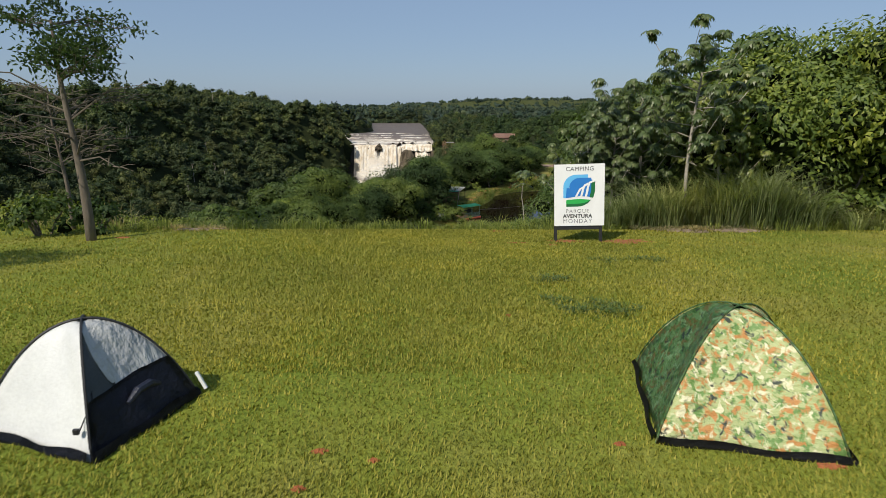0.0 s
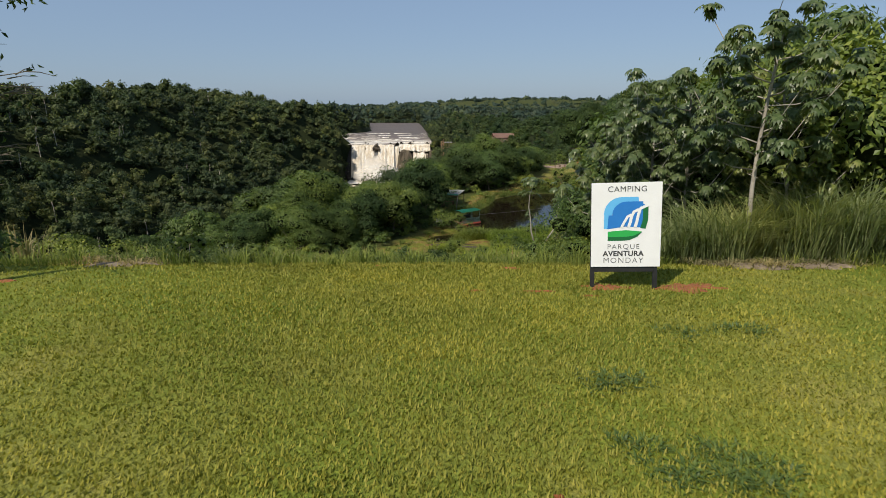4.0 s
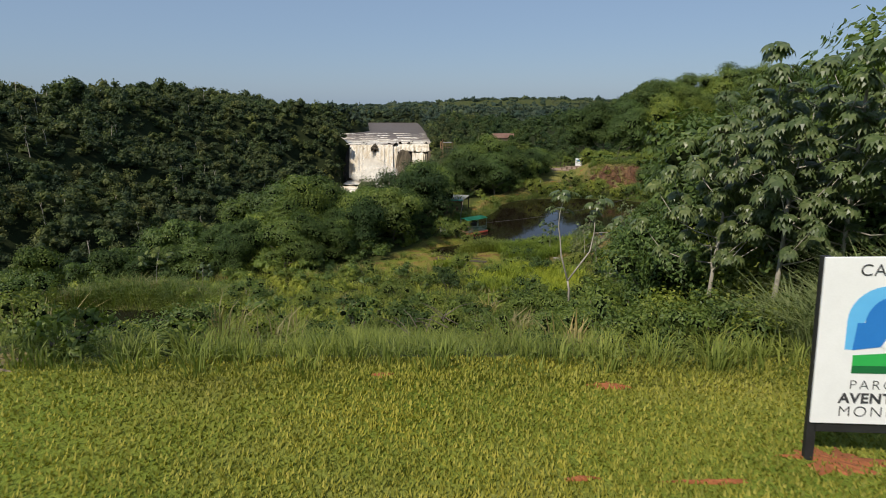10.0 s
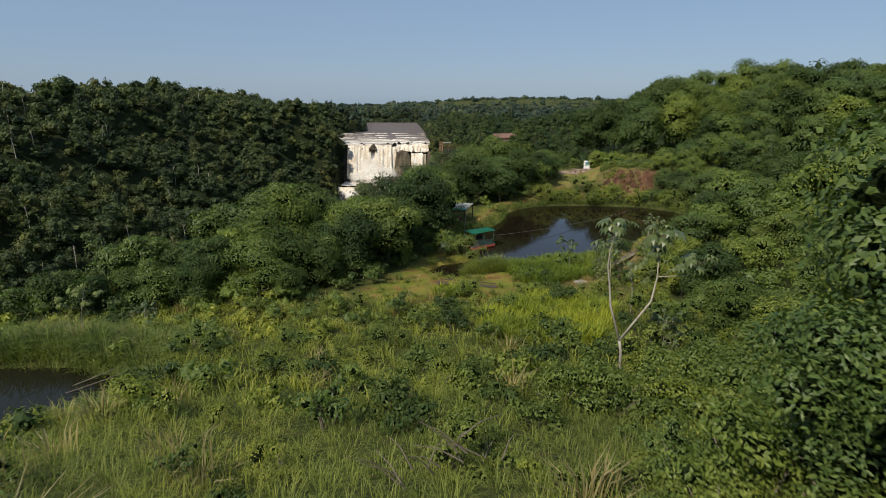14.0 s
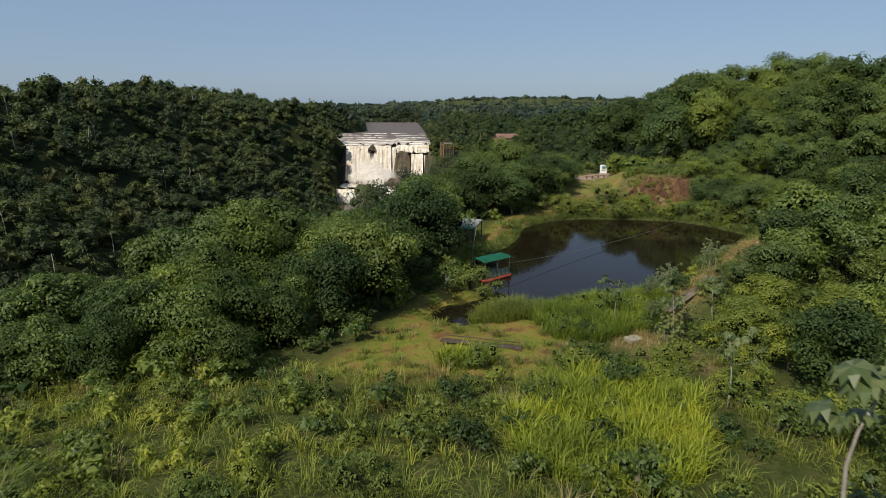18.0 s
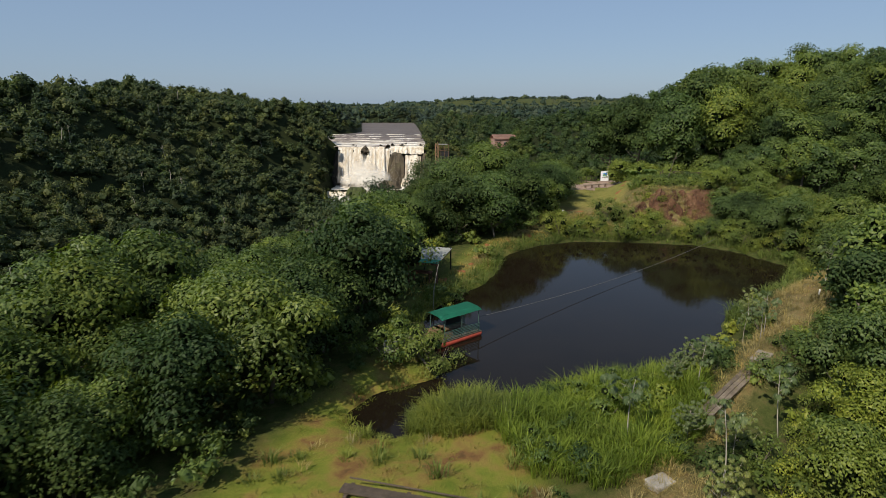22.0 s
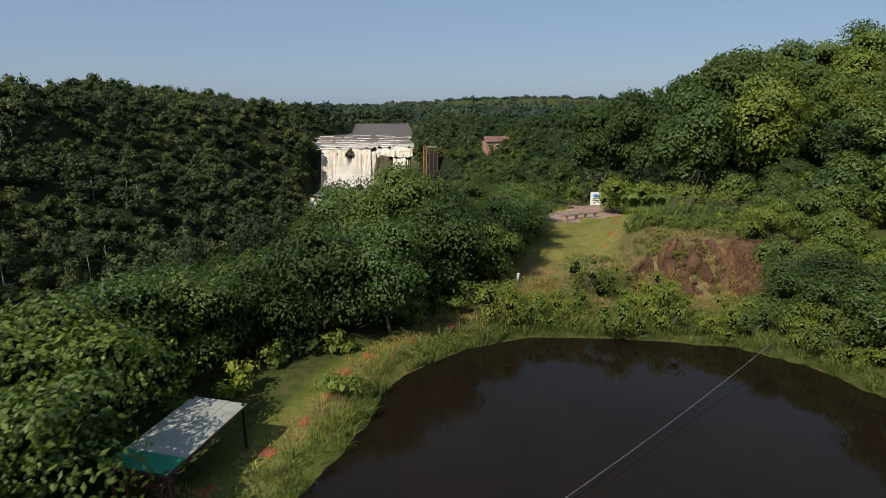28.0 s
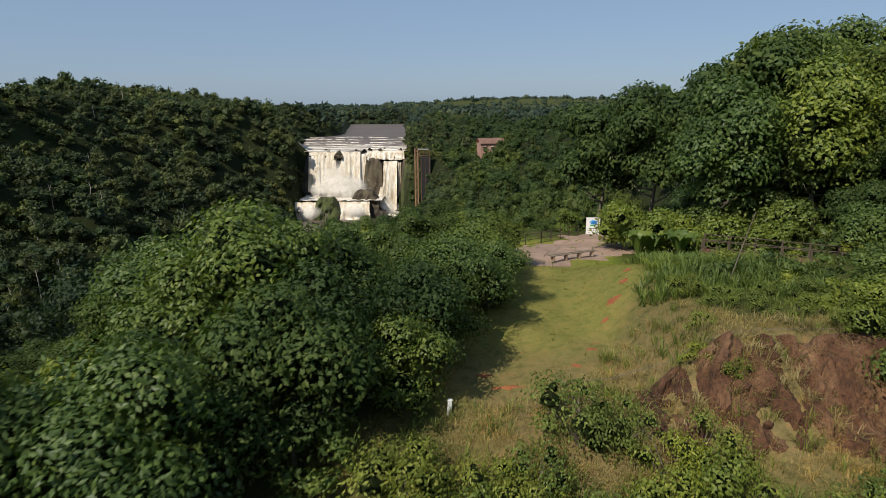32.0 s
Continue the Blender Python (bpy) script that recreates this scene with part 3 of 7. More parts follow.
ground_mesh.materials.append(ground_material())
tagged(new("ground", ground_mesh), "grassy ground falling from a mown lawn to a pond and gorge", "ground", kind="structure")

# ---- water ----


def water(name, deep, wave, fine, rough, label):
    m, nt, b, _ = nodes_of(name)
    n = tex_noise(nt, 0.25, 3)
    nt.links.new(ramp(nt, n, [(0.35, deep), (0.7, tuple(1.35 * c for c in deep))]), b.inputs["Base Color"])
    b.inputs["Roughness"].default_value = rough
    b.inputs["IOR"].default_value = 1.33
    b.inputs["Specular IOR Level"].default_value = 0.23
    bump(nt, b, tex_noise(nt, fine, 3), wave, 0.02)
    return m


M_POND = water("water_pond", (0.0105, 0.0075, 0.0045), 0.05, 2.5, 0.05, "")
M_PUDDLE = water("water_puddle", (0.012, 0.012, 0.007), 0.04, 3.0, 0.04, "")


def water_sheet(name, poly, z, mat, label, grow=0.9):
    cx, cy = sum(p[0] for p in poly) / len(poly), sum(p[1] for p in poly) / len(poly)
    bm = bmesh.new()
    bm.faces.new([bm.verts.new((x + grow * (x - cx) / math.hypot(x - cx, y - cy), y + grow * (y - cy) / math.hypot(x - cx, y - cy), z)) for x, y in poly])
    bmesh.ops.triangulate(bm, faces=bm.faces)
    me = bpy.data.meshes.new(name)
    bm.to_mesh(me)
    bm.free()
    me.materials.append(mat)
    return tagged(new(name, me), label, "water", kind="structure")


water_sheet("water_pond", POND, POND_Z, M_POND, "dark still pond water reflecting trees and sky", 0.7)
water_sheet("water_bay", BAY, POND_Z - 0.006, M_POND, "dark shallow inlet at the edge of the bog", 0.4)
water_sheet("water_pool", PUDDLE, PUDDLE_Z, M_PUDDLE, "small dark pool among grass on the slope", 0.7)


def river_material():
    m, nt, b, _ = nodes_of("river_brown")
    n = tex_noise(nt, 0.12, 6, (0.25, 1.6, 1))
    n2 = tex_noise(nt, 0.5, 4, (0.3, 1.5, 1))
    tc = nt.nodes.new("ShaderNodeNewGeometry")
    sx = nt.nodes.new("ShaderNodeSeparateXYZ")
    nt.links.new(tc.outputs["Position"], sx.inputs[0])
    mr = nt.nodes.new("ShaderNodeMapRange")
    mr.inputs["From Min"].default_value, mr.inputs["From Max"].default_value = 540, 450
    nt.links.new(sx.outputs["Y"], mr.inputs[0])
    ad = nt.nodes.new("ShaderNodeMath")
    ad.operation = "MULTIPLY_ADD"
    ad.inputs[1].default_value = 0.30
    nt.links.new(mr.outputs[0], ad.inputs[0])
    nt.links.new(n, ad.inputs[2])
    col = ramp(nt, ad.outputs[0], [(0.45, (0.12, 0.10, 0.088)), (0.66, (0.18, 0.145, 0.125)), (0.76, (0.40, 0.34, 0.28)), (0.84, (0.75, 0.70, 0.62))])
    col = blend(nt, "MULTIPLY", 0.5, col, ramp(nt, n2, [(0.3, (0.6, 0.6, 0.6)), (0.7, (1.2, 1.2, 1.2))]))
    nt.links.new(col, b.inputs["Base Color"])
    b.inputs["Roughness"].default_value = 0.65
    b.inputs["Specular IOR Level"].default_value = 0.25
    bump(nt, b, n2, 0.6, 0.6)
    return m


M_RIVER = river_material()
RAPIDS = (456, 468, 484, 502, 528, 551)
xs, ys = np.linspace(0, 1, 40), np.concatenate([np.linspace(443.4, 560, 70), np.linspace(566, 884, 40)])
Y2, S2 = np.meshgrid(ys, xs, indexing="ij")
XL, XR_ = bank_l(Y2) - 3, bank_r(Y2) + 2
X2 = XL + (XR_ - XL) * S2
step = sum(0.35 * sm(c - 2.5, c + 2.5, Y2 + 6 * np.sin(X2 * 0.11 + c)) for c in RAPIDS)
front = 443.4 + 5.6 * sm(-38, -34, X2)
Y2 = np.maximum(Y2, front)
Z2 = -24.4 + step + 0.12 * waves(X2, Y2, 6, 2)
Z2 -= 0.8 * sm(5, 0, Y2 - front)
i2 = (np.arange(len(ys) - 1)[:, None] * 40 + np.arange(39)[None, :]).ravel()
tagged(new("water_river", tri_mesh("water_river", np.stack([X2, Y2, Z2], -1).reshape(-1, 3), np.stack([i2, i2 + 1, i2 + 41, i2 + 40], 1), [M_RIVER], smooth=True)),
       "broad muddy brown river with white rapids above the falls", "river", kind="structure")

M_FALL = None


def falls_material():
    m, nt, b, _ = nodes_of("falling_water")
    n = tex_noise(nt, 0.55, 6, (1, 1, 0.07))
    n2 = tex_noise(nt, 2.2, 4, (1, 1, 0.10))
    col = ramp(nt, n, [(0.30, (0.42, 0.33, 0.22)), (0.45, (0.68, 0.58, 0.44)), (0.6, (0.86, 0.80, 0.70)), (0.75, (0.92, 0.89, 0.84))])
    col = blend(nt, "MULTIPLY", 0.45, col, ramp(nt, n2, [(0.3, (0.62, 0.6, 0.56)), (0.6, (1.1, 1.1, 1.1))]))
    nt.links.new(col, b.inputs["Base Color"])
    b.inputs["Roughness"].default_value = 0.8
    bump(nt, b, n2, 0.7, 0.8)
    return m


M_FALL = falls_material()
M_FOAM = surface("foam", [(0.3, (0.50, 0.42, 0.32)), (0.5, (0.74, 0.68, 0.58)), (0.7, (0.86, 0.83, 0.78))], 0.25, 1.2, 0.8, bumps=(0.6, 0.4))
M_BROWNROCK = surface("rock_brown", [(0.3, (0.05, 0.038, 0.025)), (0.55, (0.105, 0.082, 0.052)), (0.75, (0.14, 0.125, 0.065))], 0.15, 0.9, 0.9, bumps=(0.8, 0.6))
M_MOSSROCK = surface("rock_mossy", [(0.35, (0.035, 0.030, 0.02)), (0.5, (0.06, 0.075, 0.024)), (0.7, (0.10, 0.12, 0.035))], 0.2, 1.2, 0.95, bumps=(0.9, 0.6))


def mist_material():
    """Drifting spray: white where thick, clear at its edges."""
    m, nt, b, out = nodes_of("spray_mist")
    tc = nt.nodes.new("ShaderNodeTexCoord")
    gr = nt.nodes.new("ShaderNodeTexGradient")
    gr.gradient_type = "SPHERICAL"
    mp = nt.nodes.new("ShaderNodeMapping")
    mp.inputs["Location"].default_value = (-1, 0, -1)
    mp.inputs["Scale"].default_value = (2, 0, 2)
    nt.links.new(tc.outputs["Generated"], mp.inputs[0])
    nt.links.new(mp.outputs[0], gr.inputs[0])
    n = tex_noise(nt, 0.16, 4)
    mu = nt.nodes.new("ShaderNodeMath")
    mu.operation = "MULTIPLY"
    nt.links.new(gr.outputs[1], mu.inputs[0])
    nt.links.new(ramp(nt, n, [(0.3, (0.6, 0.6, 0.6)), (0.7, (1.8, 1.8, 1.8))]), mu.inputs[1])
    b.inputs["Base Color"].default_value = (0.80, 0.76, 0.69, 1)
    b.inputs["Roughness"].default_value = 1.0
    nt.links.new(mu.outputs[0], b.inputs["Alpha"])
    return m


M_MIST = mist_material()
falls = thing("waterfall", "wide waterfall, white and muddy cream water over a basalt cliff", "waterfall")


def curtain(x0, x1, ztop, zbot, seed, ybase=443.0, throw=5.0, flare=0.0):
    """One sheet of falling water, in ridges, thrown out from the lip."""
    rs = np.random.RandomState(seed)
    nxs, nzs = max(8, int((x1 - x0) * 2.2)), 22
    S, Q = np.meshgrid(np.linspace(0, 1, nzs), np.linspace(x0, x1, nxs), indexing="ij")
    ridge = np.interp(Q, np.linspace(x0, x1, nxs), rs.normal(size=nxs)) * 0.35 + 0.8 * np.sin(Q * 0.7 + seed) + 0.4 * np.sin(Q * 1.9 + seed)
    Yv = ybase + 0.5 - (throw * np.sqrt(S) + ridge * (0.25 + 0.75 * S))
    top = ztop - 0.5 * np.abs(np.sin(Q * 0.45 + seed))
    Zv = top + (zbot - top) * S ** 0.85 + 0.3 * rs.normal(size=S.shape) * S
    Xv = Q + 0.35 * rs.normal(size=(1, nxs)) * S + (flare * ((Q - x0) / (x1 - x0) - 0.5) if flare > 0 else flare * (x1 - Q) / (x1 - x0)) * S ** 1.4
    k = (np.arange(nzs - 1)[:, None] * nxs + np.arange(nxs - 1)[None, :]).ravel()
    hang("water_curtain", tri_mesh("water_curtain", np.stack([Xv, Yv, Zv], -1).reshape(-1, 3), np.stack([k, k + nxs, k + nxs + 1, k + 1], 1), [M_FALL], smooth=True), falls)


curtain(-67.8, -51.2, -25.0, -49, 1, throw=5, flare=1.5)
curtain(-48.4, -36.6, -25.0, -49, 2, throw=6, flare=2.0)
curtain(-37.6, -33.2, -26.4, -48.5, 3, throw=5, flare=2.0)
curtain(-53.0, -46.0, -31.0, -49, 12, throw=6)
curtain(-22.6, -14.4, -30.6, -60, 4, throw=8, flare=-6.0)
curtain(-13.9, -13.2, -31.2, -58, 5, throw=4)
curtain(-12.7, -12.3, -31.2, -52, 10, throw=3)
curtain(-37.5, -10.6, -24.8, -30.2, 6, ybase=448.4, throw=5)
curtain(-72.5, -58.5, -51.7, -62, 7, ybase=419, throw=6, flare=3.0)
curtain(-46.5, -29.0, -51.3, -62, 8, ybase=420, throw=8, flare=4.0)
curtain(-53.5, -52.4, -54.5, -61, 9, ybase=413, throw=1.5)
curtain(-56.9, -56.2, -54.5, -61, 13, ybase=414, throw=1.5)


def crag(name, x0, x1, z0, z1, y0, depth, seed, parent=None, mat=None, label=""):
    """A rough rock mass: a front and a top, broken by noise."""
    nxs = max(6, int((x1 - x0) / 1.6))
    prof = np.array([(0, 0), (0.02, 0.3), (0.05, 0.55), (0.12, 0.8), (0.3, 0.97), (0.6, 1.0), (1.0, 0.9)])
    A, B = np.meshgrid(np.arange(len(prof)), np.linspace(x0, x1, nxs), indexing="ij")
    end = np.clip(np.minimum(B - x0, x1 - B) / max(2.0, 0.18 * (x1 - x0)), 0.25, 1) ** 0.5
    Yv = y0 + prof[A, 0] * depth + 1.2 * waves(B, A * 4.0, 7, seed) + 0.6 * waves(B, A * 2.0, 2.3, seed)
    Zv = z0 + prof[A, 1] * (z1 - z0) * end + 0.8 * waves(B, A * 3.0, 5, seed + 3)
    k = (np.arange(len(prof) - 1)[:, None] * nxs + np.arange(nxs - 1)[None, :]).ravel()
    me = tri_mesh(name, np.stack([B, Yv, Zv], -1).reshape(-1, 3), np.stack([k, k + 1, k + nxs + 1, k + nxs], 1), [mat or M_ROCK])
    return hang(name, me, parent, label) if parent else new(name, me)


crag("cliff", -76, -35.5, -64, -26.4, 441.5, 5, 1, falls, label="dark wet basalt cliff behind the water")
crag("cliff", -37, -4, -64, -31.2, 441.5, 9, 12, falls, label="dark wet basalt cliff behind the water")
crag("rock_buttress", -35.4, -21.6, -62, -29.0, 437.5, 9, 2, falls, M_BROWNROCK, "brown bare rock between two sheets of water")
crag("rock_knob", -52.4, -47.0, -29.5, -24.6, 440.0, 5, 6, falls, M_BROWNROCK)
crag("rock_shoulder", -13.0, -2, -63, -29.0, 438.5, 8, 7, falls, M_BROWNROCK)
crag("rock_shoulder", -11.8, 2.0, -63, -30.5, 430.0, 14, 17, falls, M_MOSSROCK, "mossy cliff beside the thin strands of water")
crag("ledge", -72, -20, -63, -51.5, 418.5, 24, 3, falls, M_ROCK, "broken rock ledge below the main fall")
crag("boulder", -60.5, -45.2, -63, -48.6, 412, 10, 4, falls, M_MOSSROCK, "mossy green boulder in mid-stream")
crag("boulder", -40.5, -24.0, -58, -46.0, 421, 10, 5, falls, M_BROWNROCK, "bare brown boulder below the fall")
crag("boulder", -60, -55.5, -50, -45.8, 430, 4, 8, falls)
for kx, ky, kz in ((-27, 449, -24.0), (-24, 451, -24.0), (-33, 450, -24.0), (-17, 452, -23.9), (-14, 449.5, -24.4), (-60, 447, -24.0), (-36, 446, -24.4), (-30, 446, -28.4), (-21, 445.5, -29.0), (-57, 445, -24.6), (-41, 446, -24.4)):
    crag("lip_rock", kx, kx + 2.6, kz - 1.5, kz + 0.8, ky, 2, kx, falls)
# white lines of the rapids above the lip, each a broken step of foam
rs = np.random.RandomState(31)
for c in RAPIDS:
    x = float(bank_l(c)) + 1
    while x < float(bank_r(c)) - 2:
        ln = rs.uniform(5, 26)
        x1 = min(x + ln, float(bank_r(c)))
        q = np.linspace(x, x1, max(5, int(ln / 0.9)))
        yc = c - 6 * np.sin(q * 0.11 + c) + 0.5 * np.sin(q * 0.9)
        w = (0.10 + 0.50 * rs.rand() ** 2 + 0.22 * np.sin(q * 0.7 + c) ** 2) * np.sin(np.linspace(0.05, 1, len(q)) ** 0.6 * 3.05) + 0.05
        base = -24.4 + 0.35 * sum(1 for r_ in RAPIDS if r_ < c)
        V = np.stack([np.stack([q, yc - 1.9 * w, np.full(len(q), base - 0.2)], 1), np.stack([q, yc - 0.8 * w, base + 0.12 + 0.5 * w], 1), np.stack([q, yc + 0.5 * w, base + 0.38 + 0.4 * w], 1), np.stack([q, yc + 1.8 * w, np.full(len(q), base + 0.2)], 1)]).reshape(-1, 3)
        n_ = len(q)
        k = (np.arange(3)[:, None] * n_ + np.arange(n_ - 1)[None, :]).ravel()
        hang("rapid", tri_mesh("rapid", V, np.stack([k, k + 1, k + n_ + 1, k + n_], 1), [M_FOAM], smooth=True), falls)
        x = x1 + rs.uniform(0.5, 9) * (1.0 if c > 470 else 0.4)
# boiling foam on the ledge and in the plunge pool
for (x0, x1, y0, y1, z) in ((-70, -22, 419, 441, -51.0), (-72, -8, 404, 420, -61.6), (-24, -9, 420, 440, -60.3)):
    FX, FY = np.meshgrid(np.linspace(x0, x1, 50), np.linspace(y0, y1, 26))
    FZ = z + 0.3 * waves(FX, FY, 5, 1) + 0.15 * waves(FX, FY, 2.1, 2)
    k = (np.arange(25)[:, None] * 50 + np.arange(49)[None, :]).ravel()
    hang("foam", tri_mesh("foam", np.stack([FX, FY, FZ], -1).reshape(-1, 3), np.stack([k, k + 1, k + 51, k + 50], 1), [M_FOAM], smooth=True), falls)
# spray before the foot of the falls: rounded veils and fine drops
for cx, cy, cz, rx, rz in ((-50, 433, -42, 13, 13), (-47, 430, -46, 17, 8), (-40, 431, -46, 10, 8), (-58, 432, -47, 9, 6), (-20, 428, -57, 8, 6), (-37, 414, -56, 9, 5), (-62, 413, -57, 8, 5)):
    mV = BALL2[0] * np.array([rx, 2.0, rz]) + np.array([cx, cy, cz])
    mF = mV[BALL2[1]].mean(1)[:, 1] < cy
    hang("spray", tri_mesh("spray", mV, BALL2[1][mF], [M_MIST], smooth=True), falls)
SP = 5000
rs = np.random.RandomState(3)
sp = np.stack([-46 + 9.0 * rs.normal(size=SP), 434.5 - np.abs(rs.normal(size=SP)) * 3.5, -50 + np.abs(rs.normal(size=SP)) * 6.0], 1)
sV, sT = leaf_tris(sp, rand_dir(SP, rs), 0.22, 0.22, rs)
tagged(hang("spray_drops", tri_mesh("spray_drops", sV, sT, [M_FOAM]), falls), "fine white spray hanging before the fall", kind="stuff")

lower = []
for yy in np.arange(430, -140, -12.0):
    g_, hf = float(gorge(yy)), float(np.interp(yy, [0, 300, 390, 430], [13, 14, 21, 31]))
    lower.append((g_ - hf, g_ + hf, yy))
bm = bmesh.new()
pv = [(bm.verts.new((a, y, -61.3)), bm.verts.new((b, y, -61.3))) for a, b, y in lower]
for (a, b), (c, d) in zip(pv, pv[1:]):
    bm.faces.new((a, b, d, c))
me = bpy.data.meshes.new("water_gorge")
bm.to_mesh(me)
bm.free()
me.materials.append(surface("water_muddy", [(0.35, (0.08, 0.062, 0.05)), (0.6, (0.13, 0.10, 0.08)), (0.75, (0.22, 0.18, 0.15))], 0.08, 0.6, 0.4, bumps=(0.4, 0.3)))
tagged(new("water_gorge", me), "muddy river at the bottom of the gorge", "river", kind="structure")

# ---- lift tower beside the falls ----
tower = thing("lift_tower", "tall rusty steel lattice lift tower on the cliff by the falls", "tower", pose(-1.0, 410, -60))
M_MAST = surface("steel_orange_rust", [(0.3, (0.20, 0.105, 0.055)), (0.7, (0.36, 0.215, 0.125))], 0.5, 6, 0.7, 0.1, bumps=(0.3, 0.02))
for dx in (-1.0, 0.6):
    for dy in (-0.8, 0.8):
        part("post", solid((dx, dy, 19.5), (0.62, 0.62, 39), bev=0.02), M_MAST, tower, "rust-orange steel post")
for k in range(13):
    z = 1.5 + 3 * k
    for dy in (-0.8, 0.8):
        part("beam", solid((-0.2, dy, z), (1.6, 0.3, 0.35)), M_MAST, tower)
        part("brace", bar((-1.0, dy, z), (0.6, dy, z + 3), 0.12, 5), M_MAST, tower)
    for dx in (-1.0, 0.6):
        part("beam", solid((dx, 0, z), (0.3, 1.6, 0.3)), M_MAST, tower)
    for dx in (2.4, 4.6, 7.0):
        part("shaft_rail", solid((dx, -1.3, z), (0.25, 0.25, 2.9)), M_STEEL, tower)
part("roof", solid((3.6, 0, 38.6), (5.6, 4, 0.3), bev=0.03), M_SHEET, tower, "grey sheet roof")
part("walkway", solid((3.8, 0, 35.0), (5, 3, 0.3), bev=0.03), M_STEEL, tower)
for dx in (1.6, 3.8, 6.0):
    part("roof_post", solid((dx, -1.5, 36.9), (0.2, 0.2, 3.6)), M_STEEL, tower)
part("landing", solid((-2.6, -0.8, 1.0), (4, 4.5, 0.4), bev=0.03), M_STEEL, tower, "wooden landing at the foot")
part("shaft", solid((4.8, 0.6, 17), (5.6, 3.2, 34), bev=0.05), M_BLACK, tower, "dark lift shaft")

# ---- brick house on the far slope ----
hz = -26.0
house = thing("house", "small pink brick house half hidden by trees", "house", pose(38.8, 402, hz, 0, 0, 12))
part("wall", solid((0, 0, 4.2), (13, 8, 8.4), bev=0.05), M_BRICK, house, "pinkish bare brick wall")
bm = bmesh.new()
rv = [bm.verts.new(v) for v in ((-7.2, -4.8, 8.3), (7.2, -4.8, 8.3), (7.2, 0, 11.0), (-7.2, 0, 11.0), (7.2, 4.8, 8.3), (-7.2, 4.8, 8.3))]
bm.faces.new((rv[0], rv[1], rv[2], rv[3]))
bm.faces.new((rv[3], rv[2], rv[4], rv[5]))
bmesh.ops.solidify(bm, geom=bm.faces, thickness=0.25)
part("roof", bm, M_BRICK, house, "reddish tiled roof")
for dx in (-4, 0, 4):
    w = part("window", solid((dx, -4.03, 5.8), (1.5, 0.12, 1.6), bev=0.02), M_BLACK, house)
    part("window_frame", solid((dx, -4.07, 6.62), (1.7, 0.14, 0.12)), M_WHITE, w)
    part("window_sill", solid((dx, -4.1, 4.96), (1.8, 0.25, 0.12)), M_CONC, w)

# ---- tents ----


def camo_material(name, tone):
    m, nt, b, _ = nodes_of(name)
    tc = nt.nodes.new("ShaderNodeTexCoord")
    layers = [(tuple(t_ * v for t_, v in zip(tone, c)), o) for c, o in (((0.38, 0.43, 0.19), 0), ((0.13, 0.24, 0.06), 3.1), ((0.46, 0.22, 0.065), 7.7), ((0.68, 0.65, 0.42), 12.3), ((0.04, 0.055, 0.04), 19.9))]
    col = None
    for c, off in layers:
        if col is None:
            col = c
            continue
        mp = nt.nodes.new("ShaderNodeMapping")
        mp.inputs["Location"].default_value = (off, off * 0.7, off * 1.3)
        n = nt.nodes.new("ShaderNodeTexNoise")
        n.inputs["Scale"].default_value, n.inputs["Detail"].default_value, n.inputs["Roughness"].default_value, n.inputs["Distortion"].default_value = 12.0, 2.5, 0.55, 0.7
        nt.links.new(tc.outputs["Object"], mp.inputs[0])
        nt.links.new(mp.outputs[0], n.inputs["Vector"])
        lo = (0.51 if off < 5 else 0.53 if off < 10 else 0.57 if off < 15 else 0.60)
        f = ramp(nt, n.outputs[0], [(lo - 0.02, (0, 0, 0)), (lo + 0.08, (1, 1, 1))])
        col = blend(nt, "MIX", f, col, c)
    nt.links.new(col, b.inputs["Base Color"])
    b.inputs["Roughness"].default_value = 0.6
    bump(nt, b, tex_noise(nt, 4, 4, (1, 1, 2.5)), 0.6, 0.08)
    return m


M_CAMO = camo_material("fabric_camouflage", (1.0, 1.0, 1.0))
M_GREYFAB = surface("fabric_pale_grey", [(0.3, (0.56, 0.57, 0.56)), (0.7, (0.66, 0.67, 0.65))], 1.5, 30, 0.5, bumps=(0.25, 0.02), grit=0.12)
# Darker copy of the pale fabric: shade of the sunless panel put into its colour.
M_GREYSHADE = surface("fabric_pale_grey_shade", [(0.3, (0.36, 0.37, 0.37)), (0.7, (0.46, 0.47, 0.46))], 3.5, 9, 0.5, bumps=(0.9, 0.06), grit=0.25, stretch=(1, 1, 0.35))
M_NET = surface("fabric_net_grey", [(0.3, (0.10, 0.12, 0.135)), (0.7, (0.15, 0.17, 0.185))], 3, 60, 0.6, bumps=(0.3, 0.01), grit=0.2)
M_DARKFAB = surface("fabric_navy", [(0.3, (0.008, 0.010, 0.022)), (0.7, (0.018, 0.022, 0.04))], 3, 25, 0.5, bumps=(0.4, 0.03), grit=0.12)
# Darkened copy of the camouflage: side panel's shade in the colour; sleeves share it.
M_CAMOSHADE = camo_material("fabric_camouflage_shade", (0.16, 0.30, 0.20))


